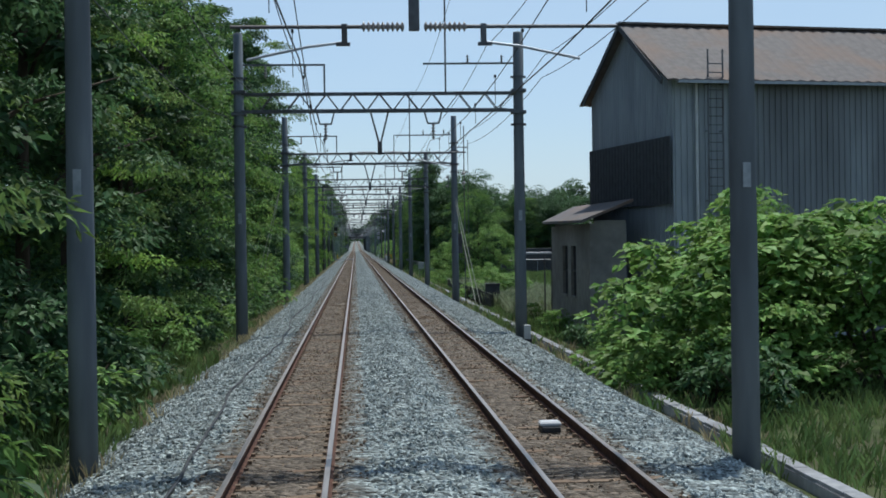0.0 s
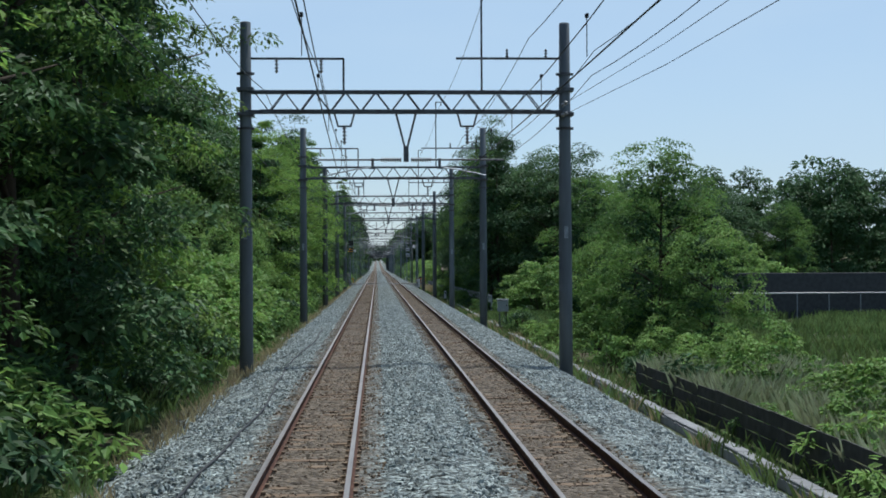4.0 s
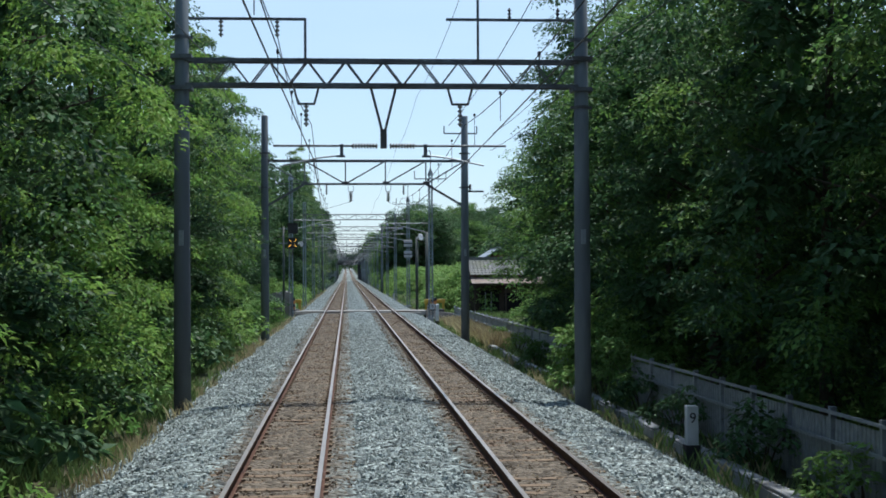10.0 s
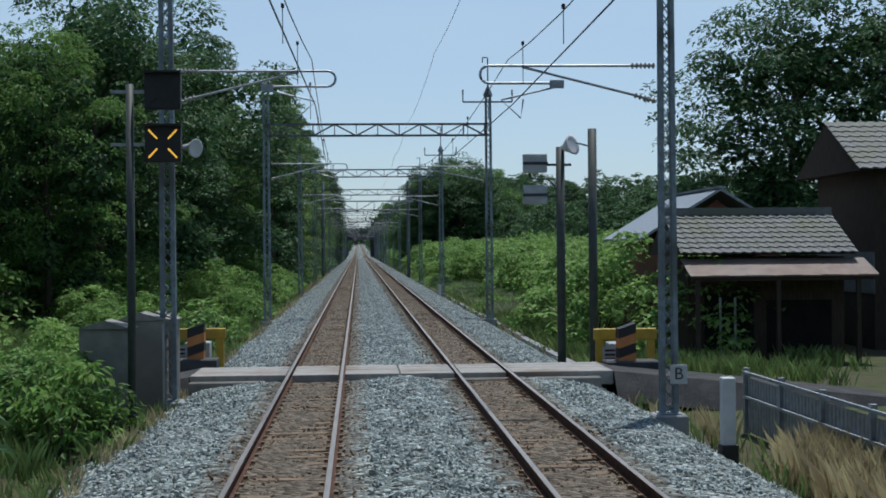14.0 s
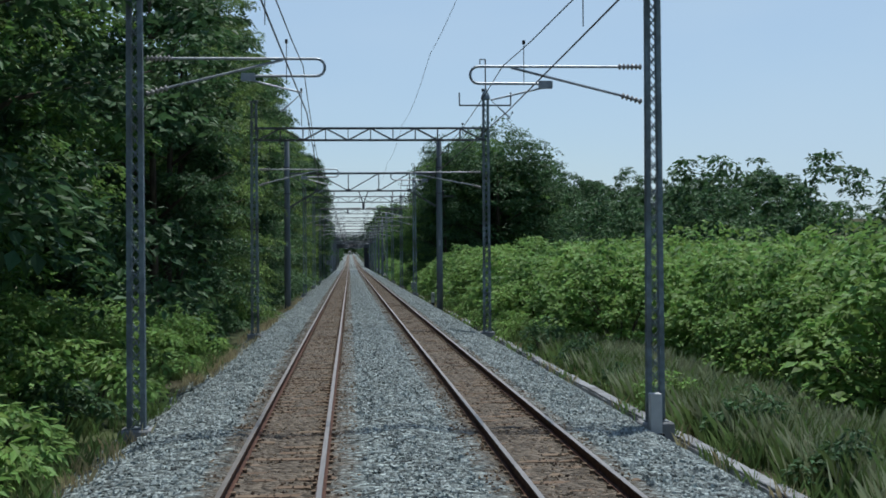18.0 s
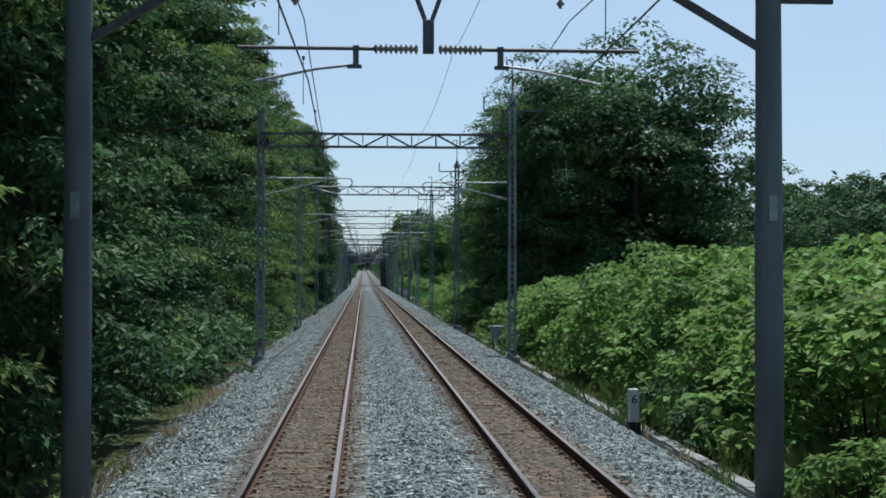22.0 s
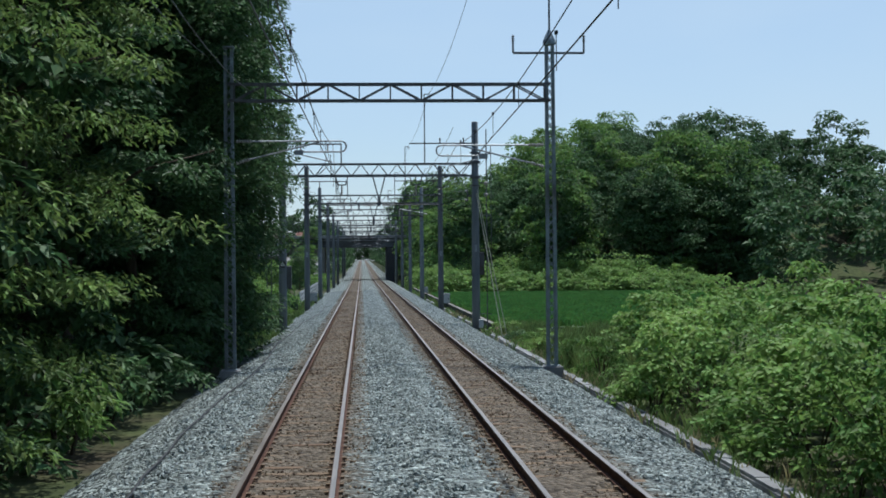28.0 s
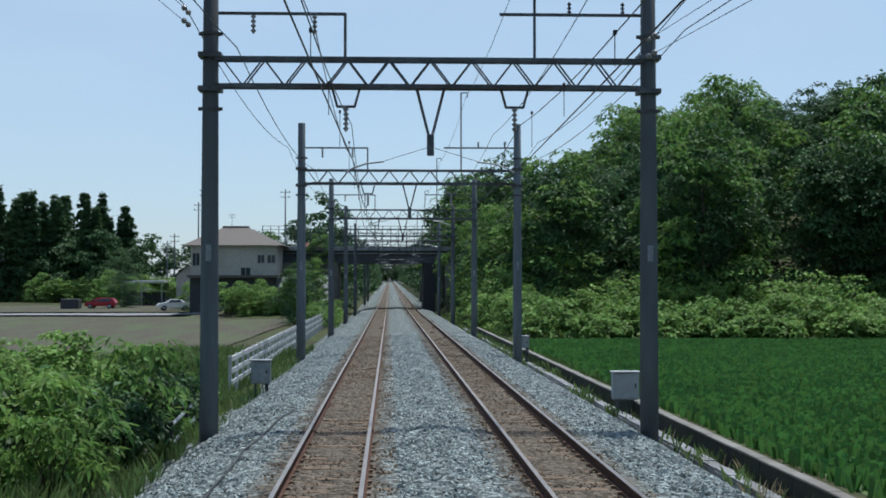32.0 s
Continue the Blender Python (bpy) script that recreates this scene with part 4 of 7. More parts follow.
def annex():
    a = thing("shed", "small stained concrete shed with a brown lean-to roof", "shed")
    x0, x1, y0, y1, z = 8.3, 9.6, 48.2, 57.6, 3.3
    ring = [(y0, -1.0), (y1, -1.0), (y1, z), (y0, z), (51.3, 0.6), (54.6, 0.6), (54.6, 2.5), (51.3, 2.5)]
    verts = [(x0, y, h) for y, h in ring] + [(x0 + 0.15, y, h) for y, h in ring]
    faces = []
    for k in range(4):
        j = (k + 1) % 4
        faces += [(k, k + 4, j + 4, j), (k + 8, j + 8, j + 12, k + 12), (k, j, j + 8, k + 8), (k + 4, k + 12, j + 12, j + 4)]
    part("wall", Shape().add(verts, faces), RENDERED, a)
    part("wall", Shape().box(x0 + 0.153, y0, -1.0, x1, y0 + 0.15, z + 0.1), RENDERED, a)
    part("wall", Shape().box(x0 + 0.153, y1 - 0.15, -1.0, x1, y1, z + 0.1), RENDERED, a)
    part("wall_pier", Shape().box(x0 + 0.004, 52.55, 0.6, x0 + 0.146, 53.35, 2.5), RENDERED, a)
    for ya, yb in ((51.3, 52.55), (53.35, 54.6)):
        # near-black panel in the hole, interior shade as colour
        win = part("window", Shape().box(x0 + 0.11, ya, 0.6, x0 + 0.13, yb, 2.5), DARK, a, "near-black panel painting the unlit inside of a window")
        part("window_frame", Shape().box(x0 + 0.03, (ya + yb) / 2 - 0.04, 0.6, x0 + 0.1, (ya + yb) / 2 + 0.04, 2.5).box(x0 + 0.03, ya, 1.52, x0 + 0.1, yb, 1.58), CLAD_DARK, win)
        part("window_sill", Shape().box(x0 - 0.06, ya - 0.05, 0.52, x0 + 0.1, yb + 0.05, 0.598), RENDERED, win)
    part("roof", Shape().add([(x0 - 0.35, y0 - 0.4, z + 0.02), (x1 + 0.2, y0 - 0.4, z + 0.75), (x1 - 0.3, y1 + 0.3, z + 0.75), (x0 - 0.35, y1 + 0.3, z + 0.12), (x0 - 0.35, y0 - 0.4, z + 0.12), (x1 + 0.2, y0 - 0.4, z + 0.85), (x1 - 0.3, y1 + 0.3, z + 0.85), (x0 - 0.35, y1 + 0.3, z + 0.22)],
         [(3, 2, 1, 0), (4, 5, 6, 7), (0, 1, 5, 4), (1, 2, 6, 5), (2, 3, 7, 6), (3, 0, 4, 7)]), ROOF_RUST, a, "brown sheet roof")


def pipe_shelter():
    a = thing("pipe_shelter", "open shelter of dark pipes with a pale sheet roof", "shelter")
    for k in range(7):
        part("post", Shape().tube([(7.35 + 0.03 * k, 59.3 + 0.75 * k, -0.9), (7.35 + 0.03 * k, 59.3 + 0.75 * k, 1.75 + 0.35 * (k % 2))], 0.035, 7), STEEL, a)
    for z in (-0.2, 0.7, 1.5):
        part("rail", Shape().tube([(7.35, 59.2, z), (7.55, 63.9, z)], 0.025, 6), STEEL, a)
    part("roof", Shape().box(7.2, 59.0, 2.15, 8.6, 61.4, 2.22), WHITE, a, "pale sheet roof")
    for y in (59.1, 61.3):
        part("post", Shape().tube([(8.5, y, -0.9), (8.5, y, 2.15)], 0.035, 7), STEEL, a)


warehouse()
annex()
pipe_shelter()

# long dark wall, handrail and blue shed beyond the vacant plot
w = thing("boundary_wall", "long dark boundary wall with a pale handrail", "wall")
part("wall", Shape().box(16, 150, -1.0, 44, 150.3, 2.0, edge=0.03), CLAD_DARK, w)
part("handrail", Shape().tube([(16, 149.4, 0.75), (44, 149.4, 0.75)], 0.04, 6), WHITE, w)
for k in range(15):
    part("rail_post", Shape().tube([(16 + 2 * k, 149.4, -0.9), (16 + 2 * k, 149.4, 0.75)], 0.03, 6), GALV, w)
b = thing("blue_shed", "low shed with a grey roof and blue sheeting beyond the plot", "shed")
part("wall", ribbed(ribbed(Shape(), (45, 217), (37.4, 217), -1, 4.7), (37.4, 217), (37.4, 223), -1, 4.7), CLAD, b)
part("blue_sheet", Shape().box(37.6, 216.7, -0.9, 40.2, 216.8, 5.0, edge=0.03), BLUE, b, "blue sheeting")
part("white_board", Shape().box(40.3, 216.6, 3.9, 44.2, 216.75, 4.4, edge=0.02), WHITE, b)
part("roof", Shape().add([(37, 216.2, 4.9), (45.4, 216.2, 4.9), (45.4, 223.5, 6.2), (37, 223.5, 6.2), (37, 216.2, 5.05), (45.4, 216.2, 5.05), (45.4, 223.5, 6.35), (37, 223.5, 6.35)], [(3, 2, 1, 0), (4, 5, 6, 7), (0, 1, 5, 4), (1, 2, 6, 5), (2, 3, 7, 6), (3, 0, 4, 7)]), TILE, b)


def board_fence():
    """Low dark boards between posts, beside the trough."""
    f = thing("board_fence", "low weathered dark board fence beside the cable trough", "fence")
    for k in range(17):
        y = 70 + 2 * k
        x = 7.0 + 0.06 * math.sin(k * 0.7)
        xb = 7.0 + 0.06 * math.sin((k + 1) * 0.7)
        part("post", Shape().box(x - 0.05, y - 0.05, -1.0, x + 0.05, y + 0.05, 0.0), DARKWALL, f)
        if k < 16:
            for z in (-0.62, -0.36, -0.1):
                part("board", Shape().bar((x - 0.07, y, z), (xb - 0.07, y + 2, z + 0.02 * (k % 2)), 0.03, 0.23), DARKWALL, f)


board_fence()

# ---- lineside equipment ----


def guy_wires(x, y, anchor, z, gap=0.35):
    g = thing("guy_wires", "pair of pale guy wires staying a pole", "guy wires", "guy wires")
    for dx, dy, dz in ((0, 0, 0), (gap, 1.3, 0.3)):
        part("guy_wire", Shape().tube([(x, y, z + dz), (anchor[0] + dx * (1 if x > 0 else -1), anchor[1] + dy, -0.85)], 0.022, 6), GUY, g)
        part("anchor_block", Shape().box(anchor[0] + dx * (1 if x > 0 else -1) - 0.12, anchor[1] + dy - 0.12, -0.95, anchor[0] + dx * (1 if x > 0 else -1) + 0.12, anchor[1] + dy + 0.12, -0.7, edge=0.02), CONCRETE, g)


guy_wires(PL, 76, (-5.76, 74.9), 7.0, -0.3)
guy_wires(PR, 76, (6.35, 71.8), 5.2)
guy_wires(PL, 528.3, (-7.2, 530.5), 6.6)
guy_wires(PR, 528.3, (6.5, 525.0), 6.4)


def pole_ladder(x, y, side, box_side=None, box_z=2.1):
    p = thing("pole_ladder", "narrow dark ladder and cable post beside a pole", "ladder", "pole ladders")
    xx = x + side * 0.55
    part("stile", Shape().bar((xx, y, -0.9), (xx, y, 9.2), 0.05), STEEL, p)
    part("stile", Shape().bar((xx + side * 0.22, y, 1.5), (xx + side * 0.22, y, 8.4), 0.03), STEEL, p)
    for z in (0.2, 1.8, 3.4, 5.0, 6.6, 8.0):
        part("tie_bar", Shape().bar((x, y, z), (xx + side * 0.22, y, z), 0.04), STEEL, p)
    for z in (6.0, 6.55):
        part("strain_insulator", Shape().insulator((xx - side * 0.05, y - 0.1, z), (xx - side * 0.05, y - 0.42, z), 0.10, 3), PORCELAIN, p, "", True)
    xb = x + (box_side or side) * 0.29
    part("switch_box", Shape().box(xb - 0.12, y - 0.05, box_z, xb + 0.12, y + 0.25, box_z + 1.12, edge=0.02), STEEL, p, "dark grey switch box")


def strain_wire(p, q):
    """Taut wire between two poles with ball insulators near both ends."""
    w = thing("strain_wire", "thin strain wire with round ball insulators", "wire", "strain wires")
    p, q = Vector(p), Vector(q)
    mid = (p + q) / 2 - Vector((0, 0, 0.12))
    part("wire", Shape().tube([p, mid, q], 0.007, 5), WIRE, w)
    d = (q - p).normalized()
    for o in (p + d * 0.35, p + d * 1.0, q - d * 0.4, q - d * 1.1):
        part("ball_insulator", Shape().lathe([(0.015, -0.065), (0.05, -0.035), (0.062, 0.0), (0.05, 0.035), (0.015, 0.065)], o, d, 10), PORCELAIN, w, "round insulator", True)
    part("clamp", Shape().box(p.x - 0.03, p.y - 0.03, p.z - 0.05, p.x + 0.03, p.y + 0.03, p.z + 0.05), STEEL, w)


for p, q in (((PR - 0.36, 75.8, 6.35), (PR - 0.1, 106, 7.3)), ((PR - 0.36, 75.8, 5.85), (PR - 0.1, 106, 7.0)),
             ((PL + 0.36, 528.6, 6.3), (PL - 0.4, 557.6, 8.4)), ((PL + 0.36, 528.6, 5.75), (PL - 0.4, 557.6, 8.15)),
             ((PR - 0.36, 528.6, 6.2), (PR - 0.1, 557.6, 7.9)), ((PR - 0.36, 528.6, 5.75), (PR - 0.1, 557.6, 7.55))):
    strain_wire(p, q)
for x, y, zs in ((PR, 75.8, (6.35, 5.85)), (PL, 528.6, (6.3, 5.75)), (PR, 528.6, (6.2, 5.75))):
    sg = 1 if x < 0 else -1
    a = thing("strain_bracket", "short steel bracket on a pole holding strain wires", "bracket", "strain brackets")
    part("arm", Shape().bar((x + sg * 0.1, y - 0.05, (zs[0] + zs[1]) / 2), (x + sg * 0.36, y - 0.05, (zs[0] + zs[1]) / 2), 0.06), STEEL, a)
    part("upright", Shape().bar((x + sg * 0.36, y - 0.05, zs[1] - 0.08), (x + sg * 0.36, y - 0.05, zs[0] + 0.08), 0.06), STEEL, a)
pole_ladder(PR, 76, 1)
pole_ladder(PL, 528.3, -1, 1, 1.5)
pole_ladder(PR, 528.3, 1)


def track_beacon(x, y):
    b = thing("track_beacon", "white plastic transponder lying between the rails", "beacon")
    part("body", Shape().box(x - 0.16, y - 0.13, -0.10, x + 0.16, y + 0.13, -0.02, edge=0.025), WHITE, b)
    part("bracket", Shape().box(x - 0.14, y - 0.2, -0.17, x + 0.14, y + 0.2, -0.10), BLACK, b)


track_beacon(2.87, 20.6)


def digit_post(x, y, digit, h=0.75):
    p = thing("distance_post", "short white concrete distance post beside the ballast", "marker post", "distance posts")
    part("post", Shape().box(x - 0.10, y - 0.10, -0.95, x + 0.10, y + 0.10, -0.5 + h, edge=0.015), WHITE, p)
    part("base", Shape().box(x - 0.13, y - 0.13, -0.95, x + 0.13, y + 0.13, -0.45), BLACK, p)
    if digit:
        fc = bpy.data.curves.new("digit", "FONT")
        fc.body, fc.size, fc.extrude, fc.align_x = digit, 0.26, 0.003, "CENTER"
        ob = new("digit", fc)
        ob.data.materials.append(BLACK)
        ob.parent = p
        ob.matrix_basis = pose(x, y - 0.106, -0.5 + h - 0.30, 90, 0, 0)


digit_post(6.15, 189.2, "9")
digit_post(5.75, 391.4, "6")
digit_post(5.35, 320.6, "")
digit_post(5.75, 252.0, "", 1.1)
digit_post(5.5, 44.0, "", 0.5)
digit_post(5.75, 527.8, "", 0.45)


def cabinet(x, y, w, h, z, label, material=None, legs=True):
    c = thing("signal_box", label, "signal box", "lineside signal boxes")
    m = material or BOXGREY
    part("body", Shape().box(x - w / 2, y - 0.16, z, x + w / 2, y + 0.16, z + h, edge=0.02), m, c)
    part("door", Shape().box(x - w / 2 + 0.04, y - 0.178, z + 0.04, x + w / 2 - 0.04, y - 0.158, z + h - 0.05, edge=0.006), m, c)
    part("lid", Shape().box(x - w / 2 - 0.04, y - 0.21, z + h, x + w / 2 + 0.04, y + 0.2, z + h + 0.04, edge=0.01), m, c)
    part("door_latch", Shape().box(x + w / 2 - 0.12, y - 0.195, z + h * 0.45, x + w / 2 - 0.08, y - 0.176, z + h * 0.6), BLACK, c)
    for d in (-w * 0.3, w * 0.3):
        part("leg", Shape().box(x + d - 0.035, y - 0.05, -1.0, x + d + 0.035, y + 0.05, z), STEEL, c)
    for k in range(3):
        part("cable_pipe", Shape().tube([(x + w * 0.1 + k * 0.07, y - 0.05, z), (x + w * 0.15 + k * 0.07, y - 0.12, (z - 0.9) / 2), (x + w * 0.2 + k * 0.1, y - 0.25, -0.92)], 0.018, 6), BLACK, c)
    return c


cabinet(6.6, 137.5, 0.55, 0.62, 0.15, "pale grey signal box on legs beside the trough")
cabinet(5.95, 423.5, 0.5, 0.62, -0.26, "grey signal box on short legs among weeds", GALV)
cabinet(6.28, 565.0, 0.69, 0.72, -0.33, "pale grey signal box on legs by the retaining wall")
cabinet(-3.75, 569.0, 0.56, 0.66, -0.16, "grey signal box on a concrete plinth by the white fence", GALV)
cabinet(5.9, 588.5, 0.42, 0.5, 0.0, "small grey signal box beside the trough")
cabinet(8.1, 499.6, 0.5, 0.7, 0.0, "weathered grey box on a post among bushes", GALV)
cabinet(7.3, 73.0, 0.75, 1.0, -0.55, "dark box standing at the edge of the weeds", CLAD_DARK)
solid("plinth", Shape().box(-4.3, 568.4, -1.0, -3.3, 569.5, -0.62, edge=0.03), CONCRETE, "weathered concrete plinth under a signal box", "plinth")


def trough():
    """Concrete cable trough with separate lids along the east side."""
    t = thing("cable_trough", "pale concrete cable trough with loose lids along the ballast", "cable trough", kind="structure")
    lid = Shape().box(-0.12, -0.485, -0.05, 0.12, 0.485, 0.0, edge=0.012).mesh("trough_lid", CONCRETE)
    side, rest, n = Shape(), Shape(), 0
    for y0, y1, x in ((12, 132, 6.35), (138, 232, 6.5), (270, 640, 6.05)):
        k = y0
        while k < y1:
            g = random.uniform(-0.012, 0.012)
            if n < 300 and (y0 != 12 or k > 30):
                ob = new("trough_lid", lid)
                ob.parent, ob.location = t, (x + g, k, -0.62 + g * 0.6)
                ob.rotation_euler.z = g
                n += 1
            else:
                rest.box(x - 0.12 + g, k - 0.485, -0.67, x + 0.12 + g, k + 0.485, -0.62 + g * 0.6)
            k += 1.0
        side.box(x - 0.14, y0, -0.98, x - 0.08, y1, -0.68).box(x + 0.08, y0, -0.98, x + 0.14, y1, -0.68)
    part("trough_side", side, CONCRETE, t)
    tagged(part("trough_lids", rest, CONCRETE, t), kind="stuff")


trough()


def sheet_fence(y0, y1, x0, x1, label, top=0.25):
    f = thing("sheet_fence", label, "fence", "grey lineside fences")
    n = int((y1 - y0) / 2)
    for k in range(n + 1):
        t = k / n
        x, y = x0 + (x1 - x0) * t, y0 + (y1 - y0) * t
        part("post", Shape().box(x - 0.05, y - 0.05, -1.0, x + 0.05, y + 0.05, top + 0.08), GALV, f)
        if k < n:
            xb, yb = x0 + (x1 - x0) * (k + 1) / n, y0 + (y1 - y0) * (k + 1) / n
            part("panel", ribbed(Shape(), (x, y + 0.03), (xb, yb - 0.03), -0.8, top - 0.1, 0.16, 0.02), GALV, f)
            part("rail", Shape().bar((x - 0.06, y, top), (xb - 0.06, yb, top), 0.05), GALV, f)
            part("rail", Shape().bar((x - 0.06, y, top - 0.45), (xb - 0.06, yb, top - 0.45), 0.05), GALV, f)


sheet_fence(160, 200, 7.9, 7.4, "grey ribbed metal fence in front of the trees", 0.45)
sheet_fence(214, 256, 7.9, 7.2, "grey ribbed metal fence beside dry grass", 0.3)

# ---- level crossing ----
YC0, YC1 = 260.2, 262.4


def crossing():
    c = thing("level_crossing", "narrow level crossing of pale concrete slabs between the rails", "level crossing", kind="structure")
    strips = [(-3.6, XL - 0.62), (XL - 0.50, XL + 0.50), (XL + 0.62, 0.87), (0.88, XR - 0.62), (XR - 0.50, XR + 0.50), (XR + 0.62, 5.5)]
    for a, b in strips:
        for k in range(4):
            y = YC0 + (YC1 - YC0) * k / 4
            part("slab", Shape().box(a + 0.01, y + 0.01, -0.32, b - 0.01, y + (YC1 - YC0) / 4 - 0.01, -0.012 - 0.01 * random.random(), edge=0.012), PAVING, c)
    for a in (-3.6, 0.0, 1.75, 3.6):
        part("ramp_edge", Shape().box(a, YC0 - 0.16, -0.4, a + 1.6, YC0 - 0.012, -0.13, edge=0.03), HUT, c)
    road = Shape()
    for x0, x1, z0, z1 in ((5.5, 8, -0.03, -0.3), (8, 12, -0.3, -0.75), (-6, -3.6, -0.5, -0.03)):
        road.add([(x0, YC0, z0), (x1, YC0, z1), (x1, YC1, z1), (x0, YC1, z0), (x0, YC0 - 0.5, z0 - 0.6), (x1, YC0 - 0.5, z1 - 0.6), (x1, YC1 + 0.5, z1 - 0.6), (x0, YC1 + 0.5, z0 - 0.6)], [(0, 1, 2, 3), (4, 5, 1, 0), (3, 2, 6, 7)])
    tagged(new("road", road.mesh("road", ASPHALT)), "narrow asphalt lane leading over the crossing", "road", kind="structure")


crossing()


def stripes(root, x, y, z0, z1, r=0.16):
    n = 6
    h = (z1 - z0) / n
    for k in range(n):
        z = z0 + h * k
        part("sleeve_stripe", Shape().add([(x - r, y - r, z), (x + r, y - r, z + h * 0.6), (x + r, y + r, z + h * 0.6), (x - r, y + r, z), (x - r, y - r, z + h), (x + r, y - r, z + h * 1.6), (x + r, y + r, z + h * 1.6), (x - r, y + r, z + h)],
              [(0, 1, 5, 4), (1, 2, 6, 5), (2, 3, 7, 6), (3, 0, 4, 7), (4, 5, 6, 7), (3, 2, 1, 0)]), BLACK if k % 2 else ORANGE, root)


def barrier(x, y, side):
    b = thing("crossing_barrier", "yellow crossing barrier machine with black striped guard", "crossing barrier", "crossing barriers")
    part("guard_frame", Shape().box(x - 0.75, y - 0.06, 0.45, x + 0.75, y + 0.06, 0.72, edge=0.02).box(x - 0.7, y - 0.05, -0.95, x - 0.52, y + 0.05, 0.45).box(x + 0.52, y - 0.05, -0.95, x + 0.7, y + 0.05, 0.45), YELLOW, b)
    part("machine_box", Shape().box(x - 0.3, y + 0.4, -0.95, x + 0.3, y + 0.9, 0.35, edge=0.03), BOXGREY, b, "grey drive box")
    stripes(b, x + 0.1 * side, y - 0.62, -0.6, 0.75, 0.2)
    part("base_box", Shape().box(x - 0.62, y - 1.0, -0.95, x + 0.62, y - 0.3, 0.02, edge=0.03), CLAD_DARK, b)
    part("warning_plate", Shape().box(x - 0.55, y - 0.085, -0.1, x - 0.2, y - 0.06, 0.3), BOXGREY, b)
    for k in range(3):
        part("plate_bar", Shape().box(x - 0.5, y - 0.092, -0.02 + 0.1 * k, x - 0.25, y - 0.086, 0.03 + 0.1 * k), BLACK, b)


barrier(6.3, 263.0, -1)
barrier(-4.05, 265.2, 1)


def relay_hut(x, y, w, h):
    r = thing("relay_cabinet", "weathered brown-grey concrete relay cabinet with a shallow roof", "relay cabinet", "relay cabinets")
    part("body", Shape().box(x - w / 2, y - 0.32, -1.0, x + w / 2, y + 0.32, h, edge=0.02), HUT, r)
    part("cap", Shape().add([(x - w / 2 - 0.05, y - 0.37, h), (x + w / 2 + 0.05, y - 0.37, h), (x + w / 2 + 0.05, y + 0.37, h), (x - w / 2 - 0.05, y + 0.37, h), (x - w / 2 - 0.05, y, h + 0.14), (x + w / 2 + 0.05, y, h + 0.14), (x, y - 0.37, h + 0.16), (x, y + 0.37, h + 0.16)],
         [(0, 1, 6), (2, 3, 7), (1, 2, 7, 6), (3, 0, 6, 7), (3, 2, 1, 0)]), HUT, r)
    part("door_edge", Shape().box(x + w / 2 - 0.03, y - 0.335, -0.5, x + w / 2 + 0.01, y - 0.31, h - 0.08), BOXGREY, r)


relay_hut(-4.75, 257.2, 0.95, 1.2)
relay_hut(-4.30, 258.6, 0.9, 1.28)
relay_hut(-4.15, 259.6, 0.8, 1.25)


def warning_signal():
    s = thing("crossing_signal", "tall post with two black lamp boxes showing an amber cross", "warning signal")
    x, y = -4.2, 256.6
    part("post", Shape().tube([(x, y, -1.0), (x, y, 5.75)], 0.075, 12), OLIVE, s, "dark grey-green post", True)
    for z, lit in ((5.28, False), (4.30, True)):
        a = part("support_arm", Shape().bar((x - 0.35, y, z + 0.33), (x + 0.4, y, z + 0.33), 0.06), GALV, s)
        box = part("lamp_box", Shape().box(x + 0.28, y - 0.08, z, x + 0.94, y + 0.14, z + 0.68, edge=0.02), BLACK, s, "square black lamp box")
        part("lamp_hood", Shape().box(x + 0.26, y - 0.22, z + 0.67, x + 0.96, y + 0.1, z + 0.70), BLACK, box)
        for sx, sz in ((-1, -1), (1, -1), (1, 1), (-1, 1)):
            c = (x + 0.61, z + 0.34)
            part("lamp_bar", Shape().bar((c[0] + sx * 0.10, y - 0.085, c[1] + sz * 0.09), (c[0] + sx * 0.26, y - 0.085, c[1] + sz * 0.26), 0.024, 0.03), LAMP if lit else BLACK, box)
    horn = part("loudspeaker", Shape().lathe([(0.05, 0), (0.07, 0.12), (0.17, 0.3), (0.18, 0.32), (0.14, 0.31)], (x + 0.95, y + 0.3, 4.6), (0.75, -0.6, -0.1), 14), WHITE, s, "white horn loudspeaker", True)


warning_signal()


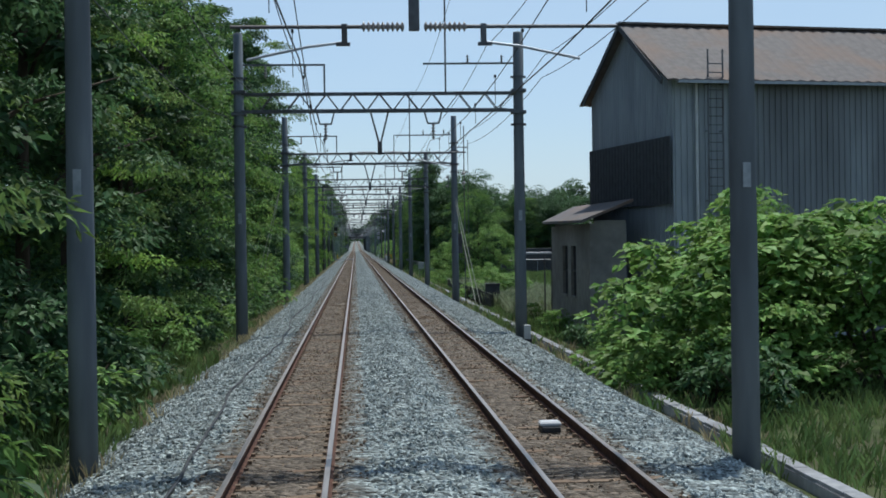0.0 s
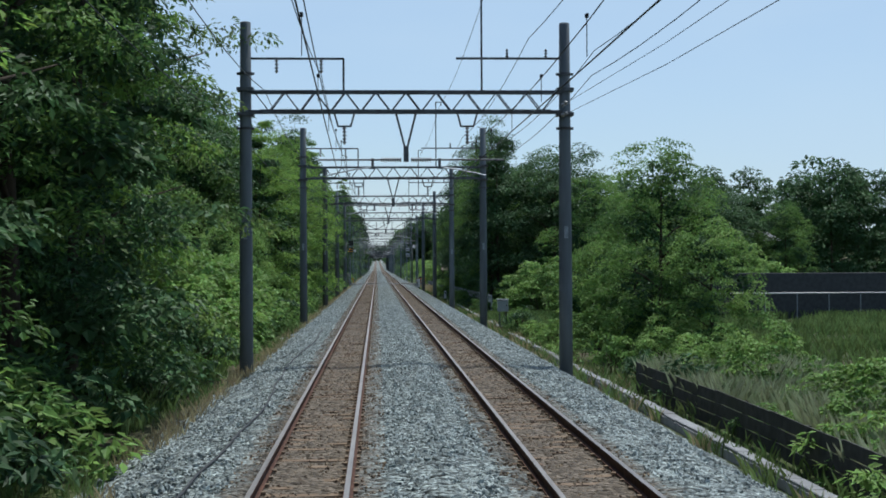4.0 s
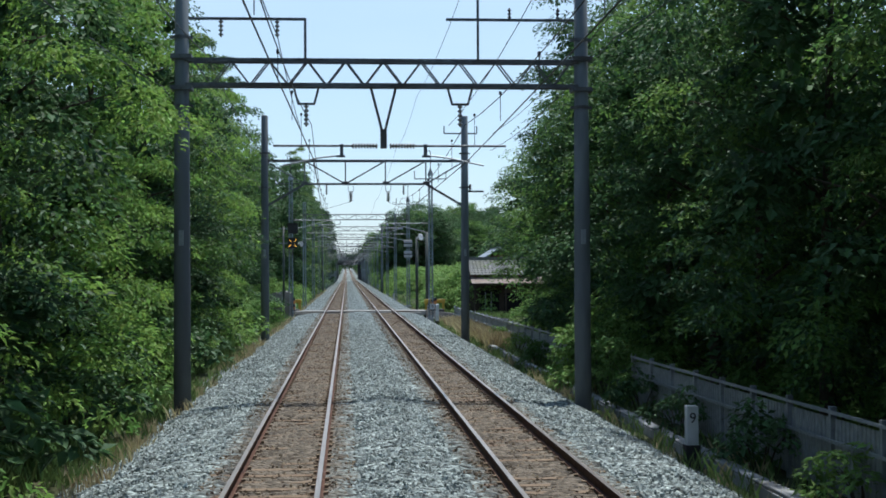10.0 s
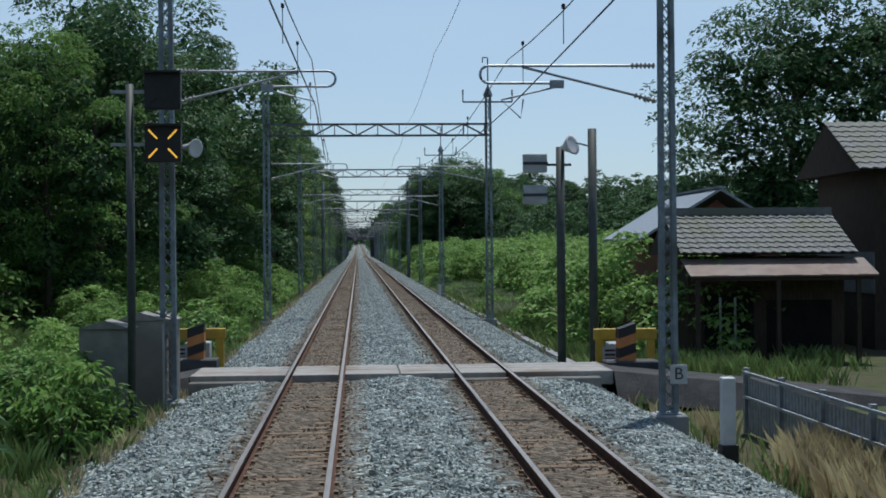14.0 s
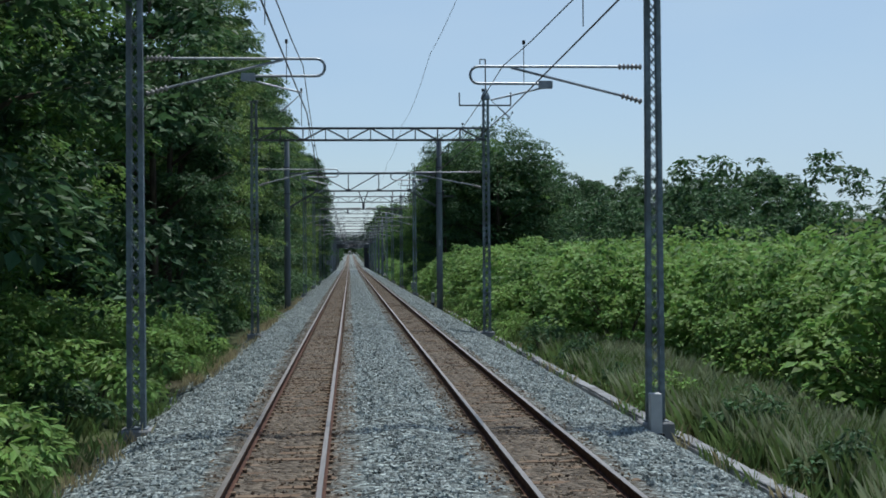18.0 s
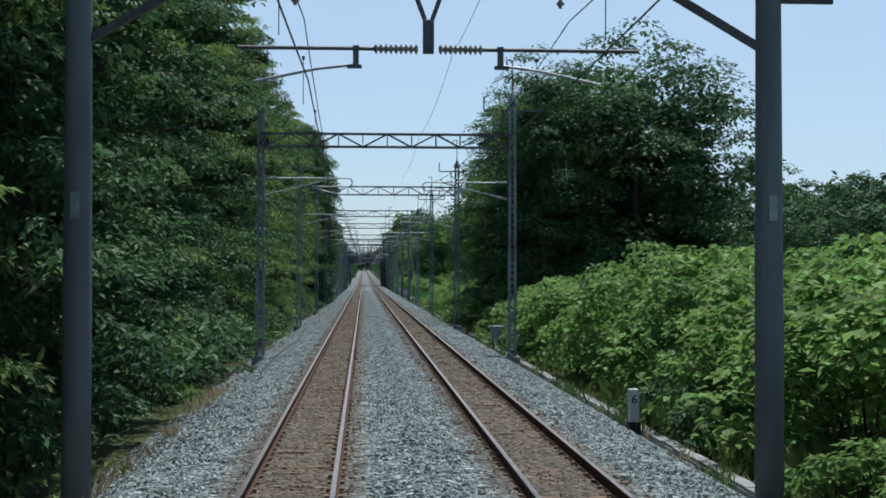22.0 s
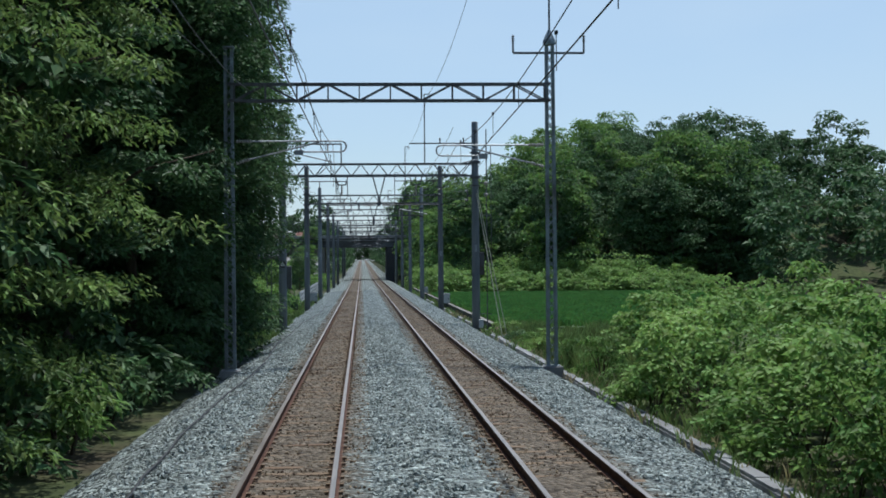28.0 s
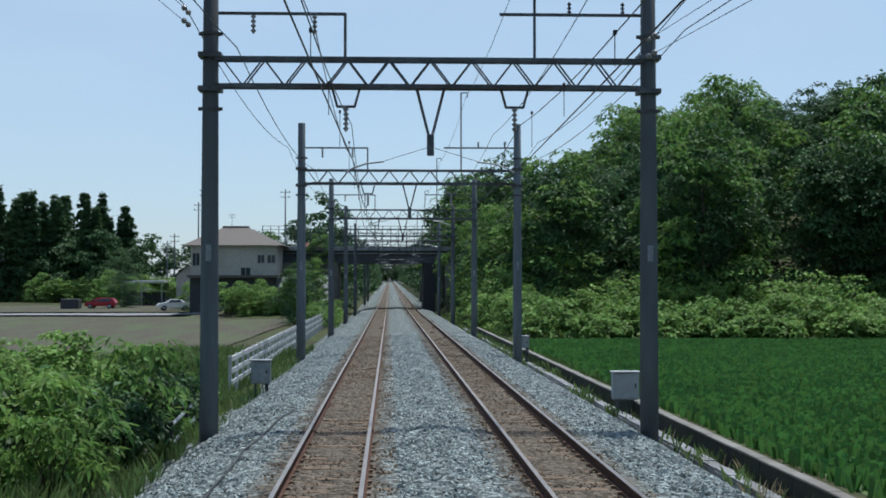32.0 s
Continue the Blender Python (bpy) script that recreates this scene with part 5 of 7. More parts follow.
def sign_pole():
    p = thing("crossing_pole", "dark green pole with two pale boxes and a dome lamp", "pole")
    x, y = 5.15, 265.4
    part("post", Shape().tube([(x, y, -1.0), (x, y, 5.2)], 0.11, 12), OLIVE, p, "", True)
    for z in (4.55, 3.75):
        part("support_arm", Shape().bar((x - 0.75, y, z + 0.2), (x + 0.28, y, z + 0.2), 0.06), OLIVE, p)
        part("signal_back", Shape().box(x - 0.95, y - 0.1, z, x - 0.35, y + 0.1, z + 0.48, edge=0.02), BOXGREY, p, "grey back of a signal box")
        part("back_rib", Shape().box(x - 0.97, y - 0.13, z + 0.2, x - 0.33, y - 0.09, z + 0.27), CLAD_DARK, p)
    part("cable", Shape().tube([(x - 0.8, y, 4.55), (x - 0.75, y, 4.4), (x - 0.3, y, 4.38), (x - 0.08, y, 4.1)], 0.02, 6), WIRE, p)
    part("loudspeaker", Shape().lathe([(0.06, 0), (0.1, 0.12), (0.26, 0.36), (0.27, 0.38), (0.2, 0.36)], (x + 0.02, y, 5.15), (0.7, -0.65, 0.25), 14), WHITE, p, "white horn loudspeaker", True)
    q = thing("grey_pole", "plain grey steel pole beside the crossing", "pole")
    part("post", Shape().tube([(5.85, 264.7, -1.0), (5.85, 264.7, 5.6)], 0.11, 12), OLIVE, q, "", True)
    part("lamp_bracket", Shape().bar((5.85, 264.7, 5.15), (5.45, 264.7, 5.25), 0.04), GALV, q)


sign_pole()


def tile_slope(root, o, u, v, nu, nv, material, w=0.30):
    """Overlapping curved tiles: o corner at the eave, u along the eave, v up the slope."""
    o, u, v = Vector(o), Vector(u), Vector(v)
    du, dv = u / nu, v / nv
    nrm = du.cross(dv).normalized()
    s = Shape()
    prof = [(0.0, 0.0), (0.3, 0.045), (0.62, 0.02), (1.02, 0.0)]
    vs = []
    for t, lift in ((0, 0.05), (1.12, 0.012)):
        vs += [du * a + dv * t + nrm * (b + lift) for a, b in prof]
    vs += [du * a + nrm * (b + 0.005) for a, b in prof]
    s.add(vs, [(0, 1, 5, 4), (1, 2, 6, 5), (2, 3, 7, 6), (8, 9, 1, 0), (9, 10, 2, 1), (10, 11, 3, 2)])
    me = s.mesh("tile", material)
    for i in range(nu):
        for j in range(nv):
            ob = new("tile", me)
            ob.parent = root
            ob.location = o + du * i + dv * j


def farmhouse():
    h = thing("farmhouse", "low old farmhouse with grey tiled roof and rusty lean-to", "house")
    x0, x1, y0, y1 = 9.9, 14.7, 271.5, 275.5
    part("wall", Shape().box(x0, y0, -1.0, x1, y1, 2.3), PLANKS, h, "dark timber wall")
    # black slabs on the solid wall paint the shade of open bays
    part("opening", Shape().box(x0 + 0.5, y0 - 0.02, -0.7, x0 + 2.0, y0 - 0.003, 1.2).box(x0 + 2.4, y0 - 0.02, -0.6, x1 - 0.4, y0 - 0.003, 1.0), DARK, h)
    for x in (x0 + 0.9, x0 + 1.35):
        part("pale_post", Shape().box(x - 0.03, y0 - 0.35, -0.95, x + 0.03, y0 - 0.29, 1.1), BOXGREY, h)
    roof = part("roof", Shape().add([(x0 - 0.3, y0 - 0.35, 2.38), (x1 + 0.3, y0 - 0.35, 2.38), (x1 + 0.2, 273.5, 3.62), (x0 - 0.2, 273.5, 3.62), (x0 - 0.3, y1 + 0.35, 2.38), (x1 + 0.3, y1 + 0.35, 2.38)], [(0, 1, 2, 3), (3, 2, 5, 4), (0, 3, 4), (1, 5, 2), (0, 4, 5, 1)]), PLANKS, h, "grey tiled roof")
    tile_slope(roof, (x0 - 0.3, y0 - 0.4, 2.40), (x1 - x0 + 0.6, 0, 0), (0, 2.4, 1.22), 18, 8, TILE)
    part("ridge", Shape().bar((x0 - 0.3, 273.5, 3.74), (x1 + 0.3, 273.5, 3.74), 0.25, 0.22), TILE, h, "grey ridge tiles")
    lean = part("lean_to_roof", Shape().box(x0 - 0.2, y0 - 0.3, 2.0, x1 + 0.5, y0 - 0.26, 2.1), PLANKS, h)
    for k in range(10):
        w = (x1 - x0 + 0.8) / 10
        a = x0 - 0.25 + w * k
        part("roof_sheet", Shape().add([(a, y0 - 1.35, 1.78 + 0.01 * (k % 2)), (a + w + 0.03, y0 - 1.35, 1.78 + 0.01 * (k % 2)), (a + w + 0.03, y0 - 0.1, 2.26), (a, y0 - 0.1, 2.26), (a, y0 - 1.35, 1.74), (a + w, y0 - 1.35, 1.74)], [(0, 1, 2, 3), (4, 5, 1, 0)]), RUST_SHEET, lean, "rusty sheet")
    part("eave_beam", Shape().box(x0 - 0.2, y0 - 1.25, 1.62, x1 + 0.5, y0 - 1.15, 1.73), PLANKS, h)
    for x in (x0, (x0 + x1) / 2, x1):
        part("eave_post", Shape().box(x - 0.06, y0 - 1.26, -0.95, x + 0.06, y0 - 1.14, 1.63), PLANKS, h)
    b = thing("barn", "red-brown barn with a pale sheet roof behind the farmhouse", "barn")
    part("wall", Shape().box(10.6, 279, -1.0, 15.0, 285, 2.7).add([(10.6, 279, 2.7), (15.0, 279, 2.7), (12.8, 279, 4.3), (10.6, 285, 2.7), (15.0, 285, 2.7), (12.8, 285, 4.3)], [(0, 1, 2), (3, 5, 4)]), REDWALL, b)
    for xa, xe in ((12.8, 9.9), (12.8, 15.7)):
        za, ze = 4.6, 2.85
        w = [(xe, 278.4, ze), (xa, 278.4, za), (xa, 285.6, za), (xe, 285.6, ze)]
        part("roof", Shape().add(w + [(p, q, r + 0.1) for p, q, r in w], [(3, 2, 1, 0), (4, 5, 6, 7), (0, 1, 5, 4), (1, 2, 6, 5), (2, 3, 7, 6), (3, 0, 4, 7)]), GALV, b, "pale sheet roof slope")
    part("ridge_cap", Shape().bar((12.8, 278.3, 4.72), (12.8, 285.7, 4.72), 0.3, 0.08), GALV, b)
    # black slab on the barn wall, painted shade for a gap
    part("opening", Shape().box(11.2, 278.975, 1.4, 14.2, 278.99, 2.4), DARK, b)
    t = thing("storehouse", "taller old storehouse with a grey tiled roof", "house")
    part("wall", Shape().box(17.2, 275.5, -1.0, 22.1, 281, 5.2), PLANKS, t)
    tr = part("roof", Shape().add([(16.5, 274.9, 5.1), (22.6, 274.9, 5.1), (22.6, 278.2, 6.9), (16.5, 278.2, 6.9), (16.5, 281.5, 5.1), (22.6, 281.5, 5.1)], [(0, 1, 2, 3), (3, 2, 5, 4), (0, 3, 4), (1, 5, 2), (0, 4, 5, 1)]), PLANKS, t)
    tile_slope(tr, (16.45, 274.8, 5.12), (6.2, 0, 0), (0, 3.4, 1.82), 16, 9, TILE)
    part("wall_band", Shape().box(17.15, 275.45, 1.0, 17.19, 281, 2.4), TILE, t)


farmhouse()

# ---- fields, house, cars and bridge at the far end ----


def flat(name, pts, material, label, category, lift=0.0):
    v = []
    for x, y in pts:
        v.append((x, y, ground_z(x, y) + lift))
    n = len(v)
    s = Shape().add(v + [(x, y, z - 0.25) for x, y, z in v], [tuple(range(n))] + [(i, n + i, n + (i + 1) % n, (i + 1) % n) for i in range(n)])
    return tagged(new(name, s.mesh(name, material)), label, category, kind="structure")


def grid_patch(name, x0, x1, y0, y1, step_m, material, label, category, lift):
    xs = np.arange(x0, x1 + 0.01, step_m)
    yy = np.arange(y0, y1 + 0.01, step_m)
    v = np.array([(x, y, max(ground_z(x, y), ground_z(x - 2, y), ground_z(x + 2, y)) + lift) for y in yy for x in xs])
    n = len(xs)
    f = [(i * n + j, i * n + j + 1, (i + 1) * n + j + 1, (i + 1) * n + j) for i in range(len(yy) - 1) for j in range(n - 1)]
    return tagged(new(name, sheet(name, v, f, [material], smooth=True)), label, category, kind="structure")


grid_patch("tilled_field", -69, -9.5, 598, 689, 3.5, TILLED, "bare brown tilled field", "field", 0.06)
grid_patch("field_road", -130, -7, 687, 696, 3.0, CONCRETE, "pale concrete farm road along the field", "road", 0.25)
grid_patch("yard", -100, -25, 696, 735, 3.0, TILLED, "bare earth yard in front of the house", "yard", 0.40)
grid_patch("rice_field_soil", 7.8, 44, 533, 612, 4.0, PADDY, "dark wet soil of the rice field", "field", 0.10)


def rice():
    rng = np.random.default_rng(77)
    n = 90000
    x, y = rng.uniform(7.5, 40, n), 534 + 77 * rng.uniform(0, 1, n)
    b = np.stack([x, y, np.full(n, -0.80)], -1)
    a = rng.uniform(0, 6.28, n)
    d = np.stack([np.cos(a), np.sin(a), np.zeros(n)], -1)
    s = np.stack([-np.sin(a), np.cos(a), np.zeros(n)], -1) * 0.05
    h = rng.uniform(0.34, 0.44, n)[:, None]
    v = np.stack([b - s, b + s, b + s * 1.2 + d * 0.1 + np.array([0, 0, 1]) * h, b - s * 1.2 + d * 0.1 + np.array([0, 0, 1]) * h * 0.92], 1).reshape(-1, 3)
    k = np.arange(n) * 4
    tagged(new("rice_plants", sheet("rice_plants", v, np.stack([k, k + 1, k + 2, k + 3], -1), [RICE])), "even bright green rice plants filling the field", "rice", kind="stuff")


rice()


def retaining_wall():
    w = thing("retaining_wall", "low dark retaining wall with pale coping beside the rice field", "retaining wall", kind="structure")
    for k in range(54):
        y = 531 + 2 * k
        part("wall_panel", Shape().box(6.6, y + 0.01, -1.4, 6.75, y + 1.99, -0.44 + 0.01 * (k % 3)), DARKWALL, w)
        part("coping", Shape().box(6.56, y + 0.01, -0.435, 6.78, y + 1.99, -0.39 + 0.006 * (k % 2), edge=0.012), HUT, w)
    tagged(part("bund", Shape().add([(6.76, 530, -0.72), (7.4, 530, -0.66), (8.9, 530, -0.95), (6.76, 640, -0.72), (7.4, 640, -0.66), (8.9, 640, -0.95)], [(0, 1, 4, 3), (1, 2, 5, 4)]), SOIL, w), "earth path along the field")


retaining_wall()


def white_fence():
    f = thing("white_fence", "white steel pipe guard fence along the field", "fence", "white guard fences")
    n = 38
    for k in range(n + 1):
        y = 572 + 2 * k
        x = -5.0 - 0.65 * k / n
        part("post", Shape().box(x - 0.05, y - 0.05, -1.0, x + 0.05, y + 0.05, 0.5, edge=0.01), WHITE, f)
        if k < n:
            xb = -5.0 - 0.65 * (k + 1) / n
            for z in (0.38, 0.0, -0.38):
                part("rail", Shape().bar((x, y, z), (xb, y + 2, z), 0.07, 0.15), WHITE, f)
    g = thing("white_fence", "short grey pipe guard rail with dark posts by bushes", "fence", "white guard fences")
    for k, (x, y) in enumerate(((-4.5, 557.0), (-4.7, 560.5), (-4.9, 564.0))):
        part("post", Shape().box(x - 0.08, y - 0.08, -1.0, x + 0.08, y + 0.08, -0.1), BLACK, g)
    for z in (-0.22, -0.62):
        part("rail", Shape().tube([(-4.5, 557, z), (-4.9, 564, z)], 0.045, 7), GALV, g)


white_fence()


def carport():
    """Open shelter with a pale sheet roof beside the yard."""
    x0, x1, y0, y1 = -40.2, -33.6, 733.5, 737.5
    z = ground_z(-36, 735)
    c = thing("carport", "open carport with a pale flat sheet roof by the yard", "carport")
    part("roof", Shape().box(x0, y0, 3.3, x1, y1, 3.62, edge=0.03), WHITE, c, "pale sheet roof")
    for k in range(3):
        x = x0 + 0.3 + (x1 - x0 - 0.6) * k / 2
        for y in (y0 + 0.3, y1 - 0.3):
            part("post", Shape().bar((x, y, z - 0.05), (x, y, 3.31), 0.12), GALV, c)
    part("back_panel", Shape().box(x0 + 0.3, y1 - 0.42, z - 0.02, x1 - 0.3, y1 - 0.36, 1.9), CLAD_DARK, c)


carport()


def far_house():
    h = thing("house", "two-storey cream house with a brown hipped tile roof", "house")
    x0, x1, y0, y1, g = -22.4, -11.4, 690, 700, -0.6
    part("lower_wall", Shape().box(x0 + 0.4, y0 + 0.5, g - 1, x1 - 0.4, y1, 4.0), CLAD_DARK, h, "dark ground floor")
    part("upper_wall", Shape().box(x0 + 0.6, y0, 4.0, x1 - 0.4, y1, 7.6), PLASTER, h, "cream upper wall")
    part("floor_band", Shape().box(x0 + 0.2, y0 - 0.5, 3.75, x1 - 0.2, y1, 4.05), BROWN_TILE, h)
    e = 0.9
    roof = part("roof", Shape().add([(x0 - e + 0.6, y0 - e, 7.55), (x1 + e - 0.4, y0 - e, 7.55), (x1 + e - 0.4, y1 + e, 7.55), (x0 - e + 0.6, y1 + e, 7.55), (-18.6, 695, 9.9), (-15.6, 695, 9.9)], [(0, 1, 5, 4), (1, 2, 5), (2, 3, 4, 5), (3, 0, 4), (3, 2, 1, 0)]), BROWN_TILE, h, "brown hipped roof")
    part("ridge_cap", Shape().bar((-18.7, 695, 9.95), (-15.5, 695, 9.95), 0.3, 0.2), BROWN_TILE, h)
    for k in range(9):
        z, t = 7.75 + 0.24 * k, (0.2 + 0.24 * k) / 2.35
        part("tile_course", Shape().bar((x0 - e + 0.6 + 4.1 * t, y0 - e + 5.8 * t, z - 0.1), (x1 + e - 0.4 - 4.1 * t, y0 - e + 5.8 * t, z - 0.1), 0.10, 0.06), BROWN_TILE, roof)
    for x, w, z0, z1 in ((-19.6, 2.0, 5.2, 6.6), (-21.2, 0.8, 5.2, 6.6), (-13.6, 0.8, 5.5, 6.4), (-12.4, 0.9, 5.5, 6.4), (-15.4, 1.1, 3.9, 4.9)):
        win = part("window", Shape().box(x - w / 2, y0 - 0.03, z0, x + w / 2, y0 - 0.005, z1), GLASS, h)
        part("window_frame", Shape().box(x - w / 2 - 0.06, y0 - 0.08, z0 - 0.08, x + w / 2 + 0.06, y0 - 0.03, z0).box(x - w / 2 - 0.06, y0 - 0.08, z1, x + w / 2 + 0.06, y0 - 0.03, z1 + 0.07).box(x - 0.03, y0 - 0.06, z0, x + 0.03, y0 - 0.031, z1), GALV, win)
    part("aerial", Shape().bar((-17.6, 695, 9.9), (-17.6, 695, 11.6), 0.05).bar((-18.1, 695, 11.4), (-17.1, 695, 11.4), 0.04).bar((-18.0, 695, 11.1), (-17.2, 695, 11.1), 0.04), STEEL, h)
    h.location.x = -1.5
    c = thing("carport", "low carport with a pale flat roof beside the house", "carport")
    part("roof", Shape().box(-38.5, 745, 2.2, -31.0, 750, 2.4, edge=0.03), WHITE, c)
    for x in (-38.3, -31.2):
        for y in (745.2, 749.8):
            part("post", Shape().box(x - 0.06, y - 0.06, -1.0, x + 0.06, y + 0.06, 2.2), GALV, c)
    part("back_wall", Shape().box(-38.4, 749.8, -1.0, -31.1, 749.95, 2.2), CLAD, c)
    s = thing("small_house", "small white gabled house with a tiled roof", "house")
    part("wall", Shape().box(-28.4, 712, -1.2, -25.2, 717, 4.2).add([(-28.4, 712, 4.2), (-25.2, 712, 4.2), (-26.8, 712, 5.6)], [(0, 1, 2)]), PLASTER, s)
    part("roof", Shape().add([(-28.8, 711.5, 4.0), (-26.8, 711.5, 5.75), (-24.8, 711.5, 4.0), (-28.8, 717.5, 4.0), (-26.8, 717.5, 5.75), (-24.8, 717.5, 4.0)], [(0, 1, 4, 3), (1, 2, 5, 4)]), TILE, s)
    r = thing("red_roof_house", "house with a red-brown roof behind trees", "house")
    part("wall", Shape().box(-13, 716, -1.2, -8.5, 722, 6.5), PLASTER, r)
    part("roof", Shape().add([(-13.6, 715.4, 6.4), (-7.9, 715.4, 6.4), (-7.9, 722.6, 6.4), (-13.6, 722.6, 6.4), (-12, 719, 8.8), (-9.5, 719, 8.8)], [(0, 1, 5, 4), (1, 2, 5), (2, 3, 4, 5), (3, 0, 4), (3, 2, 1, 0)]), REDWALL, r)


far_house()


def car(name, label, x, y, turn, paint, hatch, lift=0.44):
    c = thing(name, label, "car", "parked cars")
    prof = [(-2.1, 0.35), (-2.15, 0.75), (-2.0, 0.95), (-1.3, 1.0), (-0.85, 1.38), (0.55, 1.42), (1.25, 0.98), (1.95, 0.85), (2.15, 0.6), (2.15, 0.32)]
    if hatch:
        prof = [(-2.0, 0.35), (-2.05, 0.8), (-1.95, 1.0), (-1.6, 1.38), (0.3, 1.45), (1.15, 1.0), (1.85, 0.85), (2.05, 0.6), (2.05, 0.32)]
    s = Shape()
    n = len(prof)
    wide = [0.80 if z < 0.5 else 0.85 if z < 1.05 else 0.62 for _, z in prof]
    s.add([(a, -w, z) for (a, z), w in zip(prof, wide)] + [(a, w, z) for (a, z), w in zip(prof, wide)], [tuple(range(n)), tuple(range(2 * n - 1, n - 1, -1))] + [(i + 1, i, n + i, n + i + 1) for i in range(n - 1)] + [(0, n - 1, 2 * n - 1, n)])
    body = part("body", s, paint, c)
    g0, g1 = (-1.45, 0.85) if hatch else (-0.95, 0.95)
    for sg in (-1, 1):
        part("side_window", Shape().add([(g0, sg * 0.855, 1.0), (g1, sg * 0.855, 1.0), (g1 - 0.55, sg * 0.66, 1.34), (g0 + 0.2, sg * 0.66, 1.34)], [(0, 1, 2, 3) if sg < 0 else (3, 2, 1, 0)]), GLASS, body)
        part("headlight", Shape().box(1.98 if not hatch else 1.9, sg * 0.6 - 0.14, 0.62, 2.1 if not hatch else 2.0, sg * 0.6 + 0.14, 0.76, edge=0.01), WHITE, body)
    part("windscreen", Shape().add([(1.2, -0.72, 1.02), (1.2, 0.72, 1.02), (0.55, 0.56, 1.42), (0.55, -0.56, 1.42)], [(0, 1, 2, 3)]), GLASS, body)
    part("rear_window", Shape().add([(-1.4, -0.72, 1.04), (-1.4, 0.72, 1.04), (-0.88, 0.56, 1.4), (-0.88, -0.56, 1.4)], [(3, 2, 1, 0)]), GLASS, body)
    for a in (-1.3, 1.3):
        for sg in (-1, 1):
            wheel = part("wheel", Shape().lathe([(0.24, -0.1), (0.32, -0.08), (0.32, 0.08), (0.24, 0.1)], (a, sg * 0.76, 0.32), (0, 1, 0), 16), RUBBER, c, "black tyre")
            part("rim", Shape().lathe([(0.2, 0), (0.18, 0.02)], (a, sg * 0.87, 0.32), (0, sg, 0), 12), GALV, wheel)
    c.matrix_basis = pose(x, y, ground_z(x, y) + lift, 0, 0, turn)


car("white_car", "white saloon car parked on the yard", -27.2, 702.5, 196, WHITE_CAR, False)
car("red_car", "red hatchback parked beside a hedge", -38.7, 714, 176, RED_CAR, True)
solid("hedge_box", Shape().box(-44.4, 715, -1.0, -42.0, 717, 1.05, edge=0.1), CLAD_DARK, "dark storage box beside the red car", "storage box")


def utility_pole(x, y, h, label="grey utility pole with cross arms beyond the house"):
    p = thing("utility_pole", label, "utility pole", "utility poles")
    z = ground_z(x, y)
    part("pole", Shape().tube([(x, y, z - 0.3), (x, y, z + h)], [0.17, 0.11], 10), POLE, p, "", True)
    for d in (0.5, 1.3):
        part("cross_arm", Shape().bar((x - 0.8, y, z + h - d), (x + 0.8, y, z + h - d), 0.09), STEEL, p)
        for a in (-0.7, 0.7):
            part("insulator", Shape().insulator((x + a, y, z + h - d), (x + a, y, z + h - d + 0.25), 0.06, 3), PORCELAIN, p, "", True)


for x, y, h in ((-31.5, 755, 17), (-29.5, 748, 19), (-17.0, 752, 19), (-36.5, 762, 12), (-39, 770, 11), (-50, 705, 8)):
    utility_pole(x, y, h)


def road_bridge():
    b = thing("road_bridge", "dark steel girder road bridge over the railway with railings", "bridge", kind="structure")
    y0, y1, g = 701, 709, 0.1
    for y in (y0, y0 + 2.4, y0 + 4.8, y1):
        part("girder", Shape().box(-14, y, 5.75, 15, y + 0.12, 7.1).box(-14, y - 0.18, 5.68, 15, y + 0.3, 5.75).box(-14, y - 0.18, 7.1, 15, y + 0.3, 7.18), BRIDGE, b, "dark blue-grey girder")
    for k in range(20):
        part("stiffener", Shape().box(-13.5 + 1.45 * k, y0 - 0.14, 5.76, -13.42 + 1.45 * k, y0, 7.1), BRIDGE, b)
    part("deck", Shape().box(-16, y0 - 0.9, 7.2, 17, y1 + 1.0, 7.75, edge=0.04), CONCRETE, b, "concrete deck")
    for k in range(34):
        part("railing_post", Shape().box(-15.9 + k, y0 - 0.8, 7.75, -15.82 + k, y0 - 0.72, 10.3), BRIDGE, b)
    for z in (8.0, 8.3, 8.6, 8.95, 9.4, 9.85, 10.3):
        part("railing_bar", Shape().bar((-16, y0 - 0.76, z), (17, y0 - 0.76, z), 0.05), BRIDGE, b)
    part("service_pipe", Shape().tube([(-16, y0 - 0.45, 6.9), (17, y0 - 0.45, 6.9)], 0.09, 8), GALV, b)
    for x0, x1 in ((-14.5, -6.4), (7.0, 15.5)):
        part("abutment", Shape().box(x0, y0 - 0.6, -1.2, x1, y1 + 0.6, 5.66, edge=0.05), RENDERED, b, "concrete abutment")
    for x in (4.9,):
        part("pier", Shape().box(x - 0.6, y0, -1.0, x + 0.9, y1, 5.7, edge=0.05), CLAD_DARK, b, "dark pier beside the track")


road_bridge()

# ---- trees and undergrowth ----


